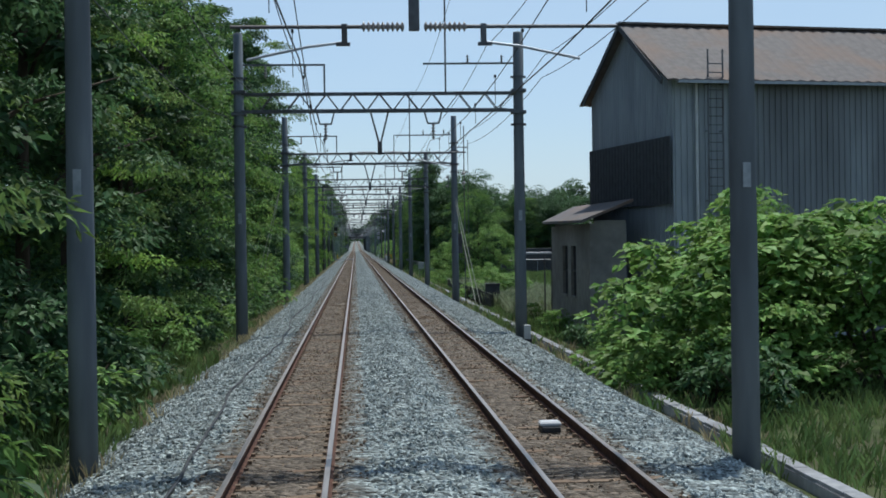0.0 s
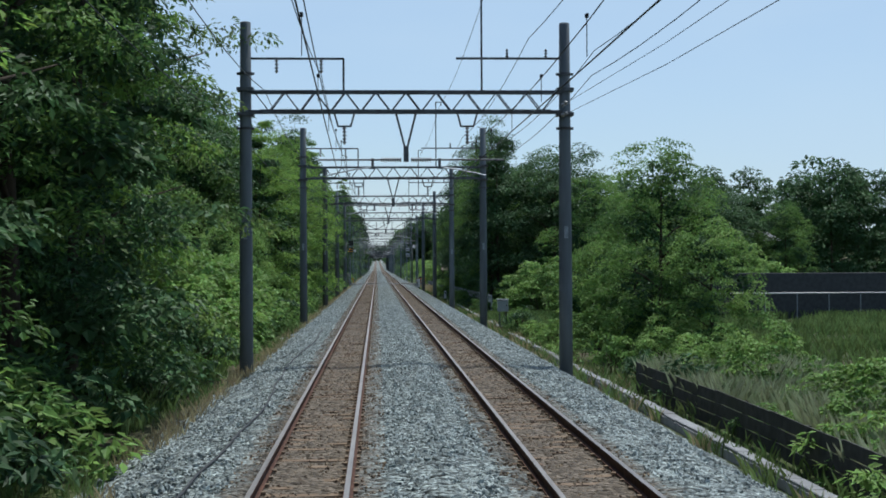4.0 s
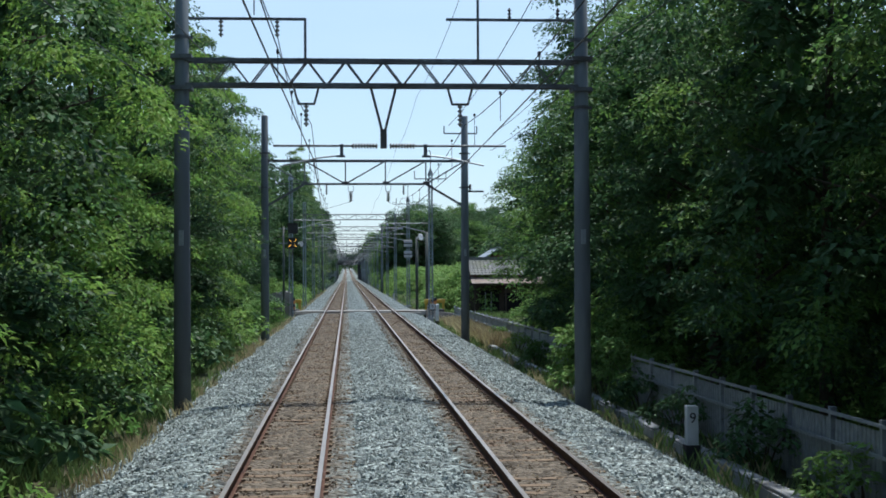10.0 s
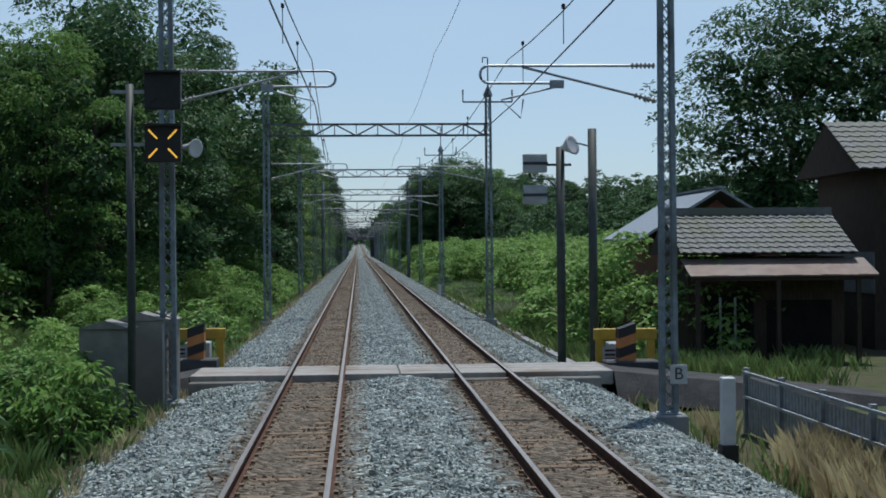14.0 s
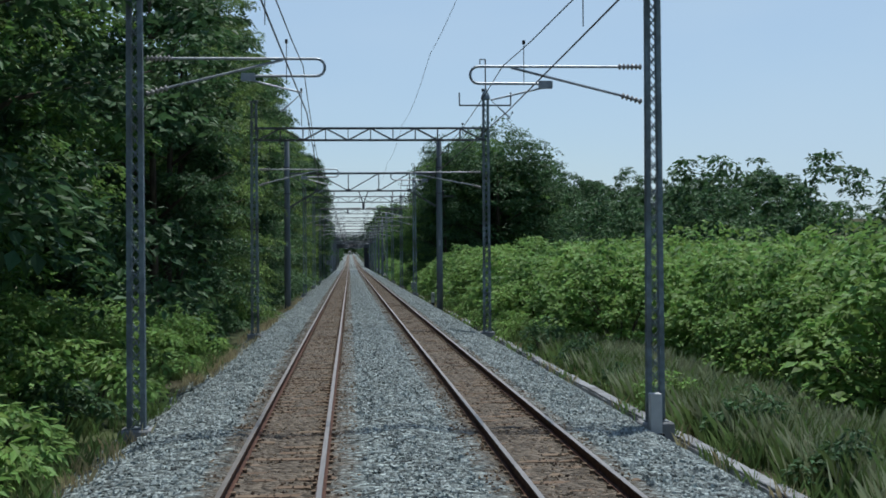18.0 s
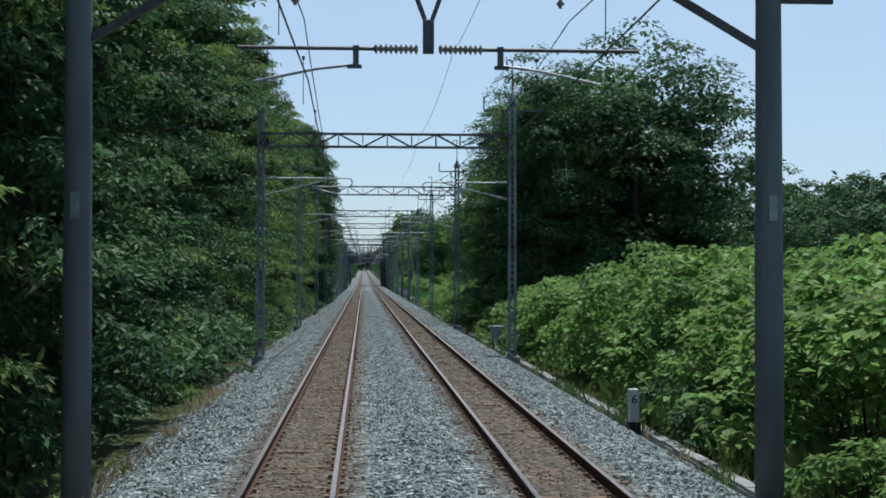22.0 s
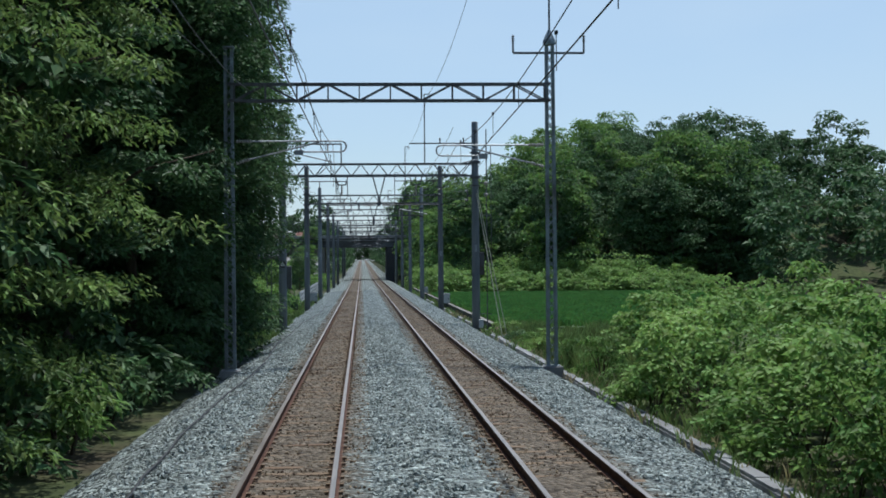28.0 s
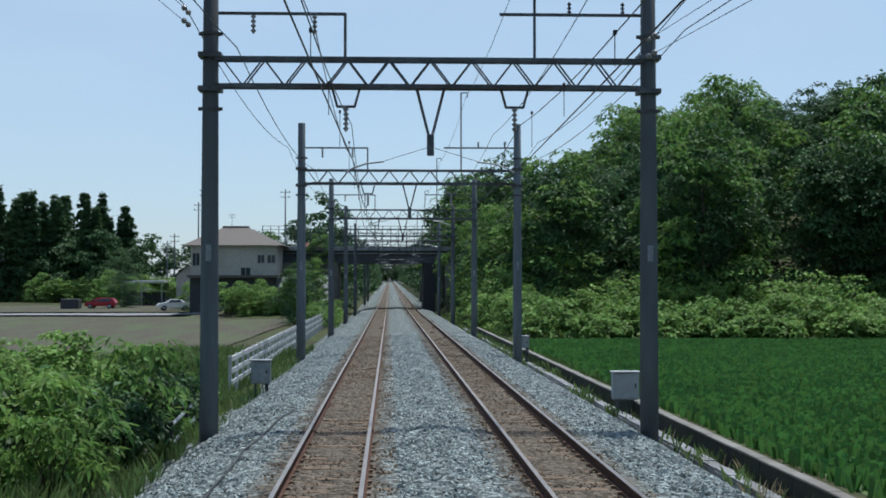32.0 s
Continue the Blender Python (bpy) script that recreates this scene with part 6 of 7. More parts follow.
def leaf_mesh(name, centres, radii, per, length, width, seed, material, flat=0.32, droop=0.35, upright=0.0):
    """Many small pointed leaves gathered in flattened sprays round the given centres."""
    rng = np.random.default_rng(seed)
    c = np.repeat(np.array(centres, float), per, 0)
    r = np.repeat(np.array(radii, float), per)
    n = len(c)
    a = rng.uniform(0, 2 * np.pi, n)
    q = np.sqrt(rng.uniform(0.02, 1, n))
    out = np.stack([np.cos(a), np.sin(a), np.zeros(n)], -1)
    p = c + out * (q * r)[:, None]
    p[:, 2] += r * (flat * 1.5 * np.sqrt(1 - q**2) * rng.uniform(0.55, 1.1, n) - droop * q**2 * rng.uniform(0.4, 1.0, n))
    long = out + rng.normal(0, 0.45, (n, 3)) + np.array([0, 0, -droop + upright])
    long /= np.linalg.norm(long, axis=1)[:, None]
    nor = np.array([0, 0, 1.0]) + out * (0.9 * q)[:, None] + rng.normal(0, 0.2, (n, 3))
    side = np.cross(long, nor)
    side /= np.linalg.norm(side, axis=1)[:, None] + 1e-9
    up = np.cross(side, long)
    s = rng.uniform(0.6, 1.25, n)[:, None]
    L, W = length * s, width * s * rng.uniform(0.75, 1.2, n)[:, None]
    v = np.stack([p, p + long * L * 0.45 + side * W * 0.5 + up * W * 0.12, p + long * L - up * L * 0.12, p + long * L * 0.45 - side * W * 0.5 + up * W * 0.12], 1).reshape(-1, 3)
    k = np.arange(n) * 4
    f = np.concatenate([np.stack([k, k + 1, k + 2], -1), np.stack([k, k + 2, k + 3], -1)], 0)
    return sheet(name, v, f, [material])


def crown_points(h, base, radius, count, seed, shape="oval", fill=0.25):
    """Centres of leaf sprays, gathered on the lobes of an uneven crown with gaps between them."""
    rng = np.random.default_rng(seed)
    if shape in ("tier", "spire"):      # boughs in layers, dark gaps between them
        pts, rad = [], []
        boughs = count // 7
        for k in range(boughs):
            t = (k + rng.uniform(0, 1)) / boughs
            w = radius * ((1.02 - t) if shape == "spire" else min(1.0, 2.2 * (1.05 - t)) ** 0.6) * rng.uniform(0.7, 1.08)
            a, z = k * 2.4 + rng.uniform(-0.5, 0.5), base + (h - base) * t
            for i in range(7):
                q = w * (1.02 - 0.1 * i) * rng.uniform(0.95, 1.04)
                b = a + (i % 3 - 1) * 0.26 + rng.normal(0, 0.08)
                pts.append((math.cos(b) * q, math.sin(b) * q, max(0.1, z - 0.16 * q * q / radius + rng.normal(0, 0.08))))
                rad.append(rng.uniform(0.5, 0.8) * ((0.15 + 0.85 * w / radius) if shape == "spire" else 0.55 + 0.45 * w / radius))
        return pts, np.array(rad)
    lobes = max(7, count // 9)
    heart = []
    for k in range(lobes):
        t = ((k + rng.uniform(0.1, 0.9)) / lobes) ** 0.85
        if shape == "oval":
            w = radius * (math.sin(math.pi * min(1, 0.12 + 0.88 * t)) ** 0.55 if t > 0.35 else 0.78 + 0.5 * t)
        elif shape == "cone":
            w = radius * (1.05 - t) ** 0.8
        else:
            w = radius * math.sqrt(max(0.02, 1 - t * t))
        a = k * 2.4 + rng.uniform(-0.5, 0.5)
        q = rng.uniform(0.15, 0.5) if rng.uniform() < fill else rng.uniform(0.62, 0.92)
        heart.append((math.cos(a) * w * q, math.sin(a) * w * q, base + (h - base) * t * 0.94, a, radius * rng.uniform(0.24, 0.42)))
    pts, rad = [], []
    for k in range(count):
        x, y, z, a, r = heart[k % lobes]
        d = rng.normal(0, 0.8, 3) + np.array([0.7 * math.cos(a), 0.7 * math.sin(a), 0.45])
        d *= r * rng.uniform(0.75, 1.05) / np.linalg.norm(d)
        pts.append((x + d[0], y + d[1], max(base * 0.5 + 0.05, z + d[2] * 1.15)))
        rad.append(rng.uniform(0.6, 1.1))
    return pts, np.array(rad)


def trunk_shape(h, r, seed, limbs=7, spread=2.0, start=0.3):
    rng = np.random.default_rng(seed)
    s = Shape()
    lean = rng.uniform(-0.25, 0.25, 2)
    line = [(lean[0] * t * t * 2, lean[1] * t * t * 2, -0.25 + h * 0.86 * t) for t in (0, 0.06, 0.25, 0.5, 0.75, 1)]
    s.tube(line, [r * 1.35, r, r * 0.85, r * 0.6, r * 0.36, r * 0.1], 8)
    for k in range(limbs):
        t = start + (0.88 - start) * k / limbs
        z, a = h * 0.86 * t, rng.uniform(0, 6.28)
        d = spread * (1.1 - 0.6 * t) * rng.uniform(0.7, 1.1)
        p = Vector((lean[0] * t * t * 2, lean[1] * t * t * 2, z))
        s.tube([p, p + Vector((math.cos(a) * d * 0.5, math.sin(a) * d * 0.5, d * 0.35)), p + Vector((math.cos(a) * d, math.sin(a) * d, d * 0.5))], [r * 0.38, r * 0.22, r * 0.06], 5)
    return s


def tree(name, label, category, h, base, radius, sprays, per, length, width, seed, material, shape="oval", trunk=0.17, group="", limbs=7, size=1.0, fill=0.14, droop=0.35):
    t = thing(name, label, category, group)
    if trunk:
        part("trunk", trunk_shape(h, trunk, seed, limbs, radius), BARK, t, smooth=True)
    else:
        stem = Shape()
        for k in range(6):
            a = k * 1.05 + seed
            stem.tube([(0.1 * math.cos(a), 0.1 * math.sin(a), -0.15), (radius * 0.3 * math.cos(a), radius * 0.3 * math.sin(a), h * 0.45), (radius * 0.55 * math.cos(a), radius * 0.55 * math.sin(a), h * 0.72)], [0.03, 0.022, 0.008], 5)
        part("stem", stem, BARK, t)
    pts, rad = crown_points(h, base, radius, sprays, seed + 1, shape, fill)
    ob = new("crown" if trunk else "foliage", leaf_mesh("crown", pts, rad * size, per, length, width, seed + 2, material, droop=droop))
    ob.parent = t
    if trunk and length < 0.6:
        # inner leaves get the dark leaf colour, so crown shade is painted in
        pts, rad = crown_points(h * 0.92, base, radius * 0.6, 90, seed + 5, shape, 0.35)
        ob = new("inner_shade_foliage", leaf_mesh("inner_shade_foliage", pts, rad * size, 36, 0.32, 0.24, seed + 6, LEAF_DARK))
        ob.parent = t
    return t


GREEN = random.Random(11)


class Stock:
    """A kind of plant, grown once and then set out as copies."""

    def __init__(self, *kinds):
        self.kinds, self.used = kinds, [False] * len(kinds)

    def put(self, x, y, s=1.0, tall=None, which=None, z=None):
        k = GREEN.randrange(len(self.kinds)) if which is None else which
        z = ground_z(x, y) if z is None else z
        m = Matrix.LocRotScale((x, y, z), Euler((0, 0, GREEN.uniform(0, 6.28))), (s * GREEN.uniform(0.9, 1.1), s * GREEN.uniform(0.9, 1.1), (tall or s) * GREEN.uniform(0.92, 1.08)))
        if not self.used[k]:
            self.used[k] = True
            self.kinds[k].matrix_basis = m
            return self.kinds[k]
        return copy_thing(self.kinds[k], m)


EDGE = "trees at the edge of the wood"
tall_trees = Stock(
    tree("broadleaf_tree", "tall broadleaf tree with dense green foliage down to the ground", "tree", 15, 0.6, 3.3, 200, 74, 0.20, 0.105, 21, LEAF, group=EDGE),
    tree("broadleaf_tree", "tall leafy tree with layered light green sprays", "tree", 16.5, 0.8, 3.2, 220, 66, 0.20, 0.095, 31, LEAF, "tier", group=EDGE, droop=0.4),
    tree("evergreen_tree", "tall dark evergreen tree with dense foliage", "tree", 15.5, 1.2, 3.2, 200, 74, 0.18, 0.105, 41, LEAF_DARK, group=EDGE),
    tree("broadleaf_tree", "tall uneven broadleaf tree with gaps in its crown", "tree", 14.5, 1.4, 3.5, 200, 74, 0.20, 0.10, 51, LEAF, "tier", group=EDGE, fill=0.4))
bright_trees = Stock(
    tree("locust_tree", "tall bright green locust tree with layered leafy boughs", "tree", 15.5, 0.5, 3.3, 230, 70, 0.19, 0.10, 25, LEAF_BRIGHT, "tier", group=EDGE, droop=0.4),
    tree("locust_tree", "tall sunlit broadleaf tree with full leafy clumps", "tree", 15, 0.5, 3.4, 220, 72, 0.19, 0.105, 35, LEAF_BRIGHT, group=EDGE))
cedar_trees = Stock(
    tree("cedar_tree", "tall dark cedar with layered drooping boughs", "tree", 16, 0.3, 3.1, 230, 68, 0.19, 0.075, 23, LEAF_CEDAR, "tier", group=EDGE, droop=0.5),
    tree("cedar_tree", "tall dense cedar mottled with painted sunlit clumps and shaded gaps", "tree", 17, 0.4, 3.3, 230, 68, 0.18, 0.075, 33, LEAF_CEDAR, "tier", group=EDGE, droop=0.45),
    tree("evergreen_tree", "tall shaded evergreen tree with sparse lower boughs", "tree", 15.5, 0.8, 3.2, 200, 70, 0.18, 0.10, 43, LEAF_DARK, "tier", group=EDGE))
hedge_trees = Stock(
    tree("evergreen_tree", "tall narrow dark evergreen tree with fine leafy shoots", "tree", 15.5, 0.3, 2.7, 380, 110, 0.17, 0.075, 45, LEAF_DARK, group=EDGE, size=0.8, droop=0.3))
round_trees = Stock(
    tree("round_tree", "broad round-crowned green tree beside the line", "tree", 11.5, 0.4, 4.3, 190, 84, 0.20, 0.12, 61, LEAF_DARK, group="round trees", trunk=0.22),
    tree("vine_draped_tree", "tree draped from top to bottom in climbing vines", "tree", 11.5, 0.2, 4.2, 200, 76, 0.22, 0.16, 65, LEAF_VINE, group="round trees", trunk=0.22, droop=0.6),
    tree("round_tree", "broad leafy tree with a domed uneven crown", "tree", 12.5, 0.4, 4.0, 190, 84, 0.20, 0.12, 71, LEAF, group="round trees", trunk=0.22))
back_trees = Stock(
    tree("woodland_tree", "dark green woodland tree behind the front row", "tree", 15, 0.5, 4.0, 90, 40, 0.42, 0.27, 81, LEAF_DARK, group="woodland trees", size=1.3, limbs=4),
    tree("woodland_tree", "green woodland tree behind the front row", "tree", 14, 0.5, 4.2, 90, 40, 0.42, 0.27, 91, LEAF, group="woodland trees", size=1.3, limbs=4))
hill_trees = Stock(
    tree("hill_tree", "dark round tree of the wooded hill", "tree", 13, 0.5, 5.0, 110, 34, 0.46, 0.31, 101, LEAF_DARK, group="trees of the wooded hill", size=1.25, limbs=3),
    tree("hill_tree", "leafy green tree of the wooded hill", "tree", 14, 0.5, 4.6, 110, 34, 0.46, 0.31, 111, LEAF, group="trees of the wooded hill", size=1.25, limbs=3))


class Wood:
    """Far woods: crowns too many and too distant to count, one mesh."""

    def __init__(self):
        self.c, self.r = [], []

    def put(self, x, y, s=1.0):
        h, w, z = 13 * s * GREEN.uniform(0.85, 1.15), 4.6 * s, ground_z(x, y)
        pts, rad = crown_points(h, 0.4, w, 63, GREEN.randrange(9999), "oval")
        self.c += [(x + a, y + b, z + c) for a, b, c in pts]
        self.r += (rad * 1.25 * s).tolist()

    def grow(self, label, material, seed):
        tagged(new("far_woods", leaf_mesh("far_woods", self.c, self.r, 18, 0.75, 0.48, seed, material)), label, "woods", kind="stuff")


class Thicket(Wood):
    """Vine mounds beyond the first row, one tangled mass."""

    def put(self, x, y, s=1.0):
        pts, rad = crown_points(3.1, 0.1, 2.6, 42, GREEN.randrange(9999), "dome", 0.15)
        z = ground_z(x, y)
        self.c += [(x + a * s, y + b * s, z + c * s) for a, b, c in pts]
        self.r += (rad * 0.95 * s).tolist()

    def grow(self, label, material, seed):
        tagged(new("vine_thicket", leaf_mesh("vine_thicket", self.c, self.r, 26, 0.30, 0.25, seed, material)), label, "vines", kind="stuff")


thicket = Thicket()
far_trees = Wood()
far_dark = Wood()
conifers = Stock(
    tree("conifer", "distant dark pointed conifer at the field's edge", "conifer", 19, 0.5, 4.0, 300, 14, 0.75, 0.34, 121, LEAF_DARK, "spire", group="conifers", size=1.9, limbs=2, droop=0.6),
    tree("conifer", "distant broad conifer with an uneven pointed top", "conifer", 18, 0.4, 5.4, 320, 14, 0.8, 0.36, 127, LEAF_DARK, "spire", group="conifers", size=2.2, limbs=2, droop=0.6))
bushes = Stock(
    tree("bush", "low green bush at the edge of the ballast", "bush", 1.5, 0.15, 1.05, 34, 20, 0.24, 0.11, 131, LEAF_VINE, "dome", 0, group="lineside bushes", size=0.42),
    tree("bush", "low leafy shrub beside the track", "bush", 1.8, 0.1, 0.95, 34, 20, 0.26, 0.10, 141, LEAF, "dome", 0, group="lineside bushes", size=0.42, droop=0.6),
    tree("bush", "low dark green shrub beside the track", "bush", 1.3, 0.1, 1.15, 34, 20, 0.22, 0.12, 151, LEAF_DARK, "dome", 0, group="lineside bushes", size=0.42))
mounds = Stock(
    tree("vine_mound", "mound of broad-leaved climbing vines covering shrubs", "vines", 2.9, 0.1, 2.7, 95, 38, 0.20, 0.17, 161, LEAF_VINE, "dome", 0, group="vine mounds", size=0.62, fill=0.15),
    tree("vine_mound", "bright green heap of tangled vine leaves", "vines", 3.3, 0.1, 2.4, 95, 38, 0.21, 0.18, 171, LEAF_VINE, "dome", 0, group="vine mounds", size=0.62, fill=0.15))


def belt(stock, y0, y1, gap, x, dx, s0, s1, skip=()):
    y = y0
    while y < y1:
        if not any(a < y < b for a, b in skip):
            s = GREEN.uniform(s0, s1)
            stock.put(x + GREEN.uniform(-dx, dx), y + GREEN.uniform(-0.3, 0.3) * gap, s)
        y += gap


# wood on the west side of the line
for k in range(23):
    stock = cedar_trees if k < 6 else (tall_trees, bright_trees, cedar_trees, tall_trees, cedar_trees)[k % 5]
    stock.put(-7.4 - (1.4 if 13 < k < 17 else 0) + GREEN.uniform(-0.4, 0.4), 14 + 4.2 * k + GREEN.uniform(-1, 1), GREEN.uniform(0.92, 1.06))
belt(back_trees, 20, 120, 6.0, -13, 1.0, 0.9, 1.1)
belt(mounds, 111, 139, 3.0, -7.2, 0.8, 0.75, 1.05)
belt(mounds, 112, 141, 3.2, -9.3, 0.6, 1.15, 1.4)
for k in range(8):
    round_trees.put(-11.6 + GREEN.uniform(-0.5, 0.5), 114 + 3.6 * k, GREEN.uniform(0.62, 0.8), which=1)
    round_trees.put(-15.0 + GREEN.uniform(-0.5, 0.5), 115 + 3.6 * k, GREEN.uniform(0.95, 1.1), which=1 + k % 2)
for k, y in enumerate((141, 144.5, 148)):
    round_trees.put(-8.6, y, 0.6 + 0.06 * k, which=1)
for k in range(9):
    round_trees.put(-12.2 + GREEN.uniform(-0.5, 0.5), 143 + 3.8 * k, GREEN.uniform(0.9, 1.08), which=(1, 2, 0)[k % 3])
    round_trees.put(-17.5 + GREEN.uniform(-0.5, 0.5), 145 + 3.8 * k, GREEN.uniform(1.15, 1.3), which=0)
for k in range(23):
    stock = (bright_trees, bright_trees, tall_trees)[k % 3] if k < 15 else (tall_trees, cedar_trees, bright_trees)[k % 3]
    stock.put(-7.3 + GREEN.uniform(-0.4, 0.4), 152 + 4.2 * k + GREEN.uniform(-1, 1), GREEN.uniform(0.82, 0.98))
belt(back_trees, 177, 242, 6.5, -12.5, 1.0, 0.8, 0.98)
belt(back_trees, 264, 345, 5.0, -23, 3.0, 1.1, 1.3)
belt(back_trees, 270, 345, 6.0, -32, 3.0, 1.1, 1.35)
belt(thicket, 266, 340, 3.6, -18, 1.5, 0.8, 1.3)
for k in range(4):
    round_trees.put(-14.0 + GREEN.uniform(-1, 1), 295 + 6.5 * k, GREEN.uniform(1.0, 1.25), which=(2, 0)[k % 2])
belt(mounds, 276, 298, 3.4, -9.5, 0.8, 0.35, 0.5)
belt(mounds, 300, 345, 3.4, -8.0, 0.8, 0.55, 0.78)
belt(mounds, 290, 345, 4.0, -11.5, 0.8, 0.55, 0.8)
for y in (322, 327, 332, 337):
    round_trees.put(-12.6 + GREEN.uniform(-0.5, 0.5), y, 1.35, which=2 if y % 2 else 0)
    back_trees.put(-18.0, y, 1.3, which=0)
round_trees.put(-12.0, 343, 1.3, which=2)
for x, y, s in ((-6.6, 334, 0.6), (-6.9, 337.5, 0.65), (-7.0, 341.5, 0.6), (-6.2, 344, 0.5), (-7.4, 346, 0.6)):
    mounds.put(x, y, s)
belt(cedar_trees, 349, 500, 4.0, -7.5, 0.4, 1.0, 1.16)
for k, y in enumerate((502, 505, 508, 511, 514, 517, 520)):
    hedge_trees.put(-6.7 + GREEN.uniform(-0.2, 0.2), y, 1.12, which=0)
    cedar_trees.put(-8.2 + GREEN.uniform(-0.2, 0.2), y + 1.5, 1.1)
    back_trees.put(-11.0, y, 1.15, which=0)
belt(back_trees, 336, 524, 6.5, -13.5, 1.0, 1.0, 1.25)
# east side
for x, y, s in ((9.2, 31.5, 1.15), (10.6, 33.5, 1.35), (9.0, 34.5, 1.1), (12.2, 31, 1.3), (11.2, 36, 1.2), (8.4, 29.5, 0.7)):
    mounds.put(x, y, s)
belt(bushes, 27, 36, 2.2, 7.5, 0.3, 0.7, 1.1)
round_trees.put(11.4, 37, 0.4)
round_trees.put(9.9, 33, 0.33)
for k in range(7):
    round_trees.put(10.8 + GREEN.uniform(-0.6, 0.6), 112 + 3.6 * k, GREEN.uniform(0.5, 0.62), which=1 + k % 2)
belt(mounds, 78, 134, 4.0, 9.2, 0.7, 0.35, 0.6)
for k in range(12):
    tall_trees.put(9.7 + GREEN.uniform(-0.3, 0.3), 173 + 4.6 * k, GREEN.uniform(0.78, 0.88), which=(2, 0)[k % 2])
    round_trees.put(14.2 + GREEN.uniform(-0.4, 0.4), 176 + 4.6 * k, GREEN.uniform(0.82, 0.92), which=(2, 0, 1)[k % 3])
belt(round_trees, 213, 234, 4.8, 12.0, 0.4, 0.9, 0.98)
belt(back_trees, 190, 236, 6.0, 18.5, 1.0, 0.62, 0.75)
belt(mounds, 172, 200, 3.4, 10.6, 0.4, 0.5, 0.7)
belt(mounds, 202, 212, 3.4, 8.0, 0.4, 0.5, 0.8)
belt(mounds, 214, 238, 3.4, 10.6, 0.4, 0.6, 0.8)
belt(mounds, 160, 172, 2.6, 13, 2.0, 0.9, 1.2)
for x, y, s in ((19, 290, 1.0), (23, 291, 1.08), (27.5, 293, 1.1), (32, 291, 1.0)):
    round_trees.put(x, y, s, which=0)
for k in range(9):
    back_trees.put(22 + 3.3 * k, 191 + GREEN.uniform(-3, 3), GREEN.uniform(0.72, 0.85), which=0)
for k in range(9):
    round_trees.put(13.5 + 2.3 * k, 170 + GREEN.uniform(-2, 2), GREEN.uniform(0.6, 0.85))
    mounds.put(12.5 + 2.3 * k, 165.5 + GREEN.uniform(-1, 1), GREEN.uniform(0.6, 0.95))
for x, y, s in ((8.8, 281, 0.95), (9.8, 277, 1.0), (11.0, 273, 0.95), (9.0, 286, 0.9)):
    mounds.put(x, y, s)
belt(mounds, 292, 345, 3.2, 12.6, 0.8, 0.85, 1.1)
belt(mounds, 345, 412, 3.0, 9.8, 0.9, 0.95, 1.2)
belt(thicket, 298, 408, 4.0, 14.8, 1.2, 0.95, 1.2)
belt(thicket, 304, 408, 4.6, 18.0, 1.5, 1.0, 1.25)
belt(thicket, 304, 408, 5.0, 23.0, 1.5, 1.0, 1.25)
belt(back_trees, 300, 330, 6.0, 34, 2.0, 0.6, 0.75)
belt(thicket, 408, 436, 4.2, 13.5, 1.2, 0.95, 1.2)
belt(thicket, 408, 440, 4.6, 18.0, 1.5, 1.0, 1.2)
belt(back_trees, 444, 466, 4.4, 20.0, 1.0, 0.9, 1.05)
for k in range(6):
    tall_trees.put(9.8 + GREEN.uniform(-0.3, 0.3), 437 + 4.2 * k, GREEN.uniform(0.9, 1.0), which=(2, 0)[k % 2])
    round_trees.put(15.4 + GREEN.uniform(-0.4, 0.4), 441 + 4.4 * k, GREEN.uniform(1.2, 1.3), which=(0, 2)[k % 2])
belt(mounds, 413, 440, 3.2, 8.9, 0.4, 0.8, 1.0)
belt(mounds, 440, 500, 3.8, 8.3, 0.5, 0.5, 0.85)
belt(mounds, 480, 512, 3.6, 10.8, 1.0, 0.65, 0.9)
belt(mounds, 626, 656, 3.4, 9.3, 1.0, 0.7, 1.0)
for k in range(34):
    thicket.put(GREEN.uniform(9, 40), 614 + GREEN.uniform(0, 8), GREEN.uniform(0.3, 0.5))
    thicket.put(GREEN.uniform(9, 42), 620 + GREEN.uniform(0, 12), GREEN.uniform(0.5, 0.8))
    thicket.put(GREEN.uniform(9, 44), 632 + GREEN.uniform(0, 14), GREEN.uniform(0.9, 1.3))
# wooded hill past the rice field
for k in range(120):
    y = 638 + 122 * GREEN.random()
    x = 12.5 + GREEN.random() ** 0.85 * 46
    hill_trees.put(x, y, GREEN.uniform(0.9, 1.15), which=0 if GREEN.random() < 0.75 else 1)
belt(hill_trees, 652, 698, 5.5, 10.4, 0.6, 0.5, 0.72)
belt(hill_trees, 655, 698, 7.0, -8.6, 0.6, 0.28, 0.4)
belt(hill_trees, 716, 800, 7.0, 13.0, 0.5, 1.05, 1.2)
for x, y, s in ((-19, 735, 0.95), (-14, 738, 0.9), (-24, 742, 0.7), (-9, 733, 0.7)):
    back_trees.put(x, y, s)
for k in range(10):
    mounds.put(-10 - 0.9 * k, 684.5 + GREEN.uniform(-2, 2), GREEN.uniform(0.7, 1.1))
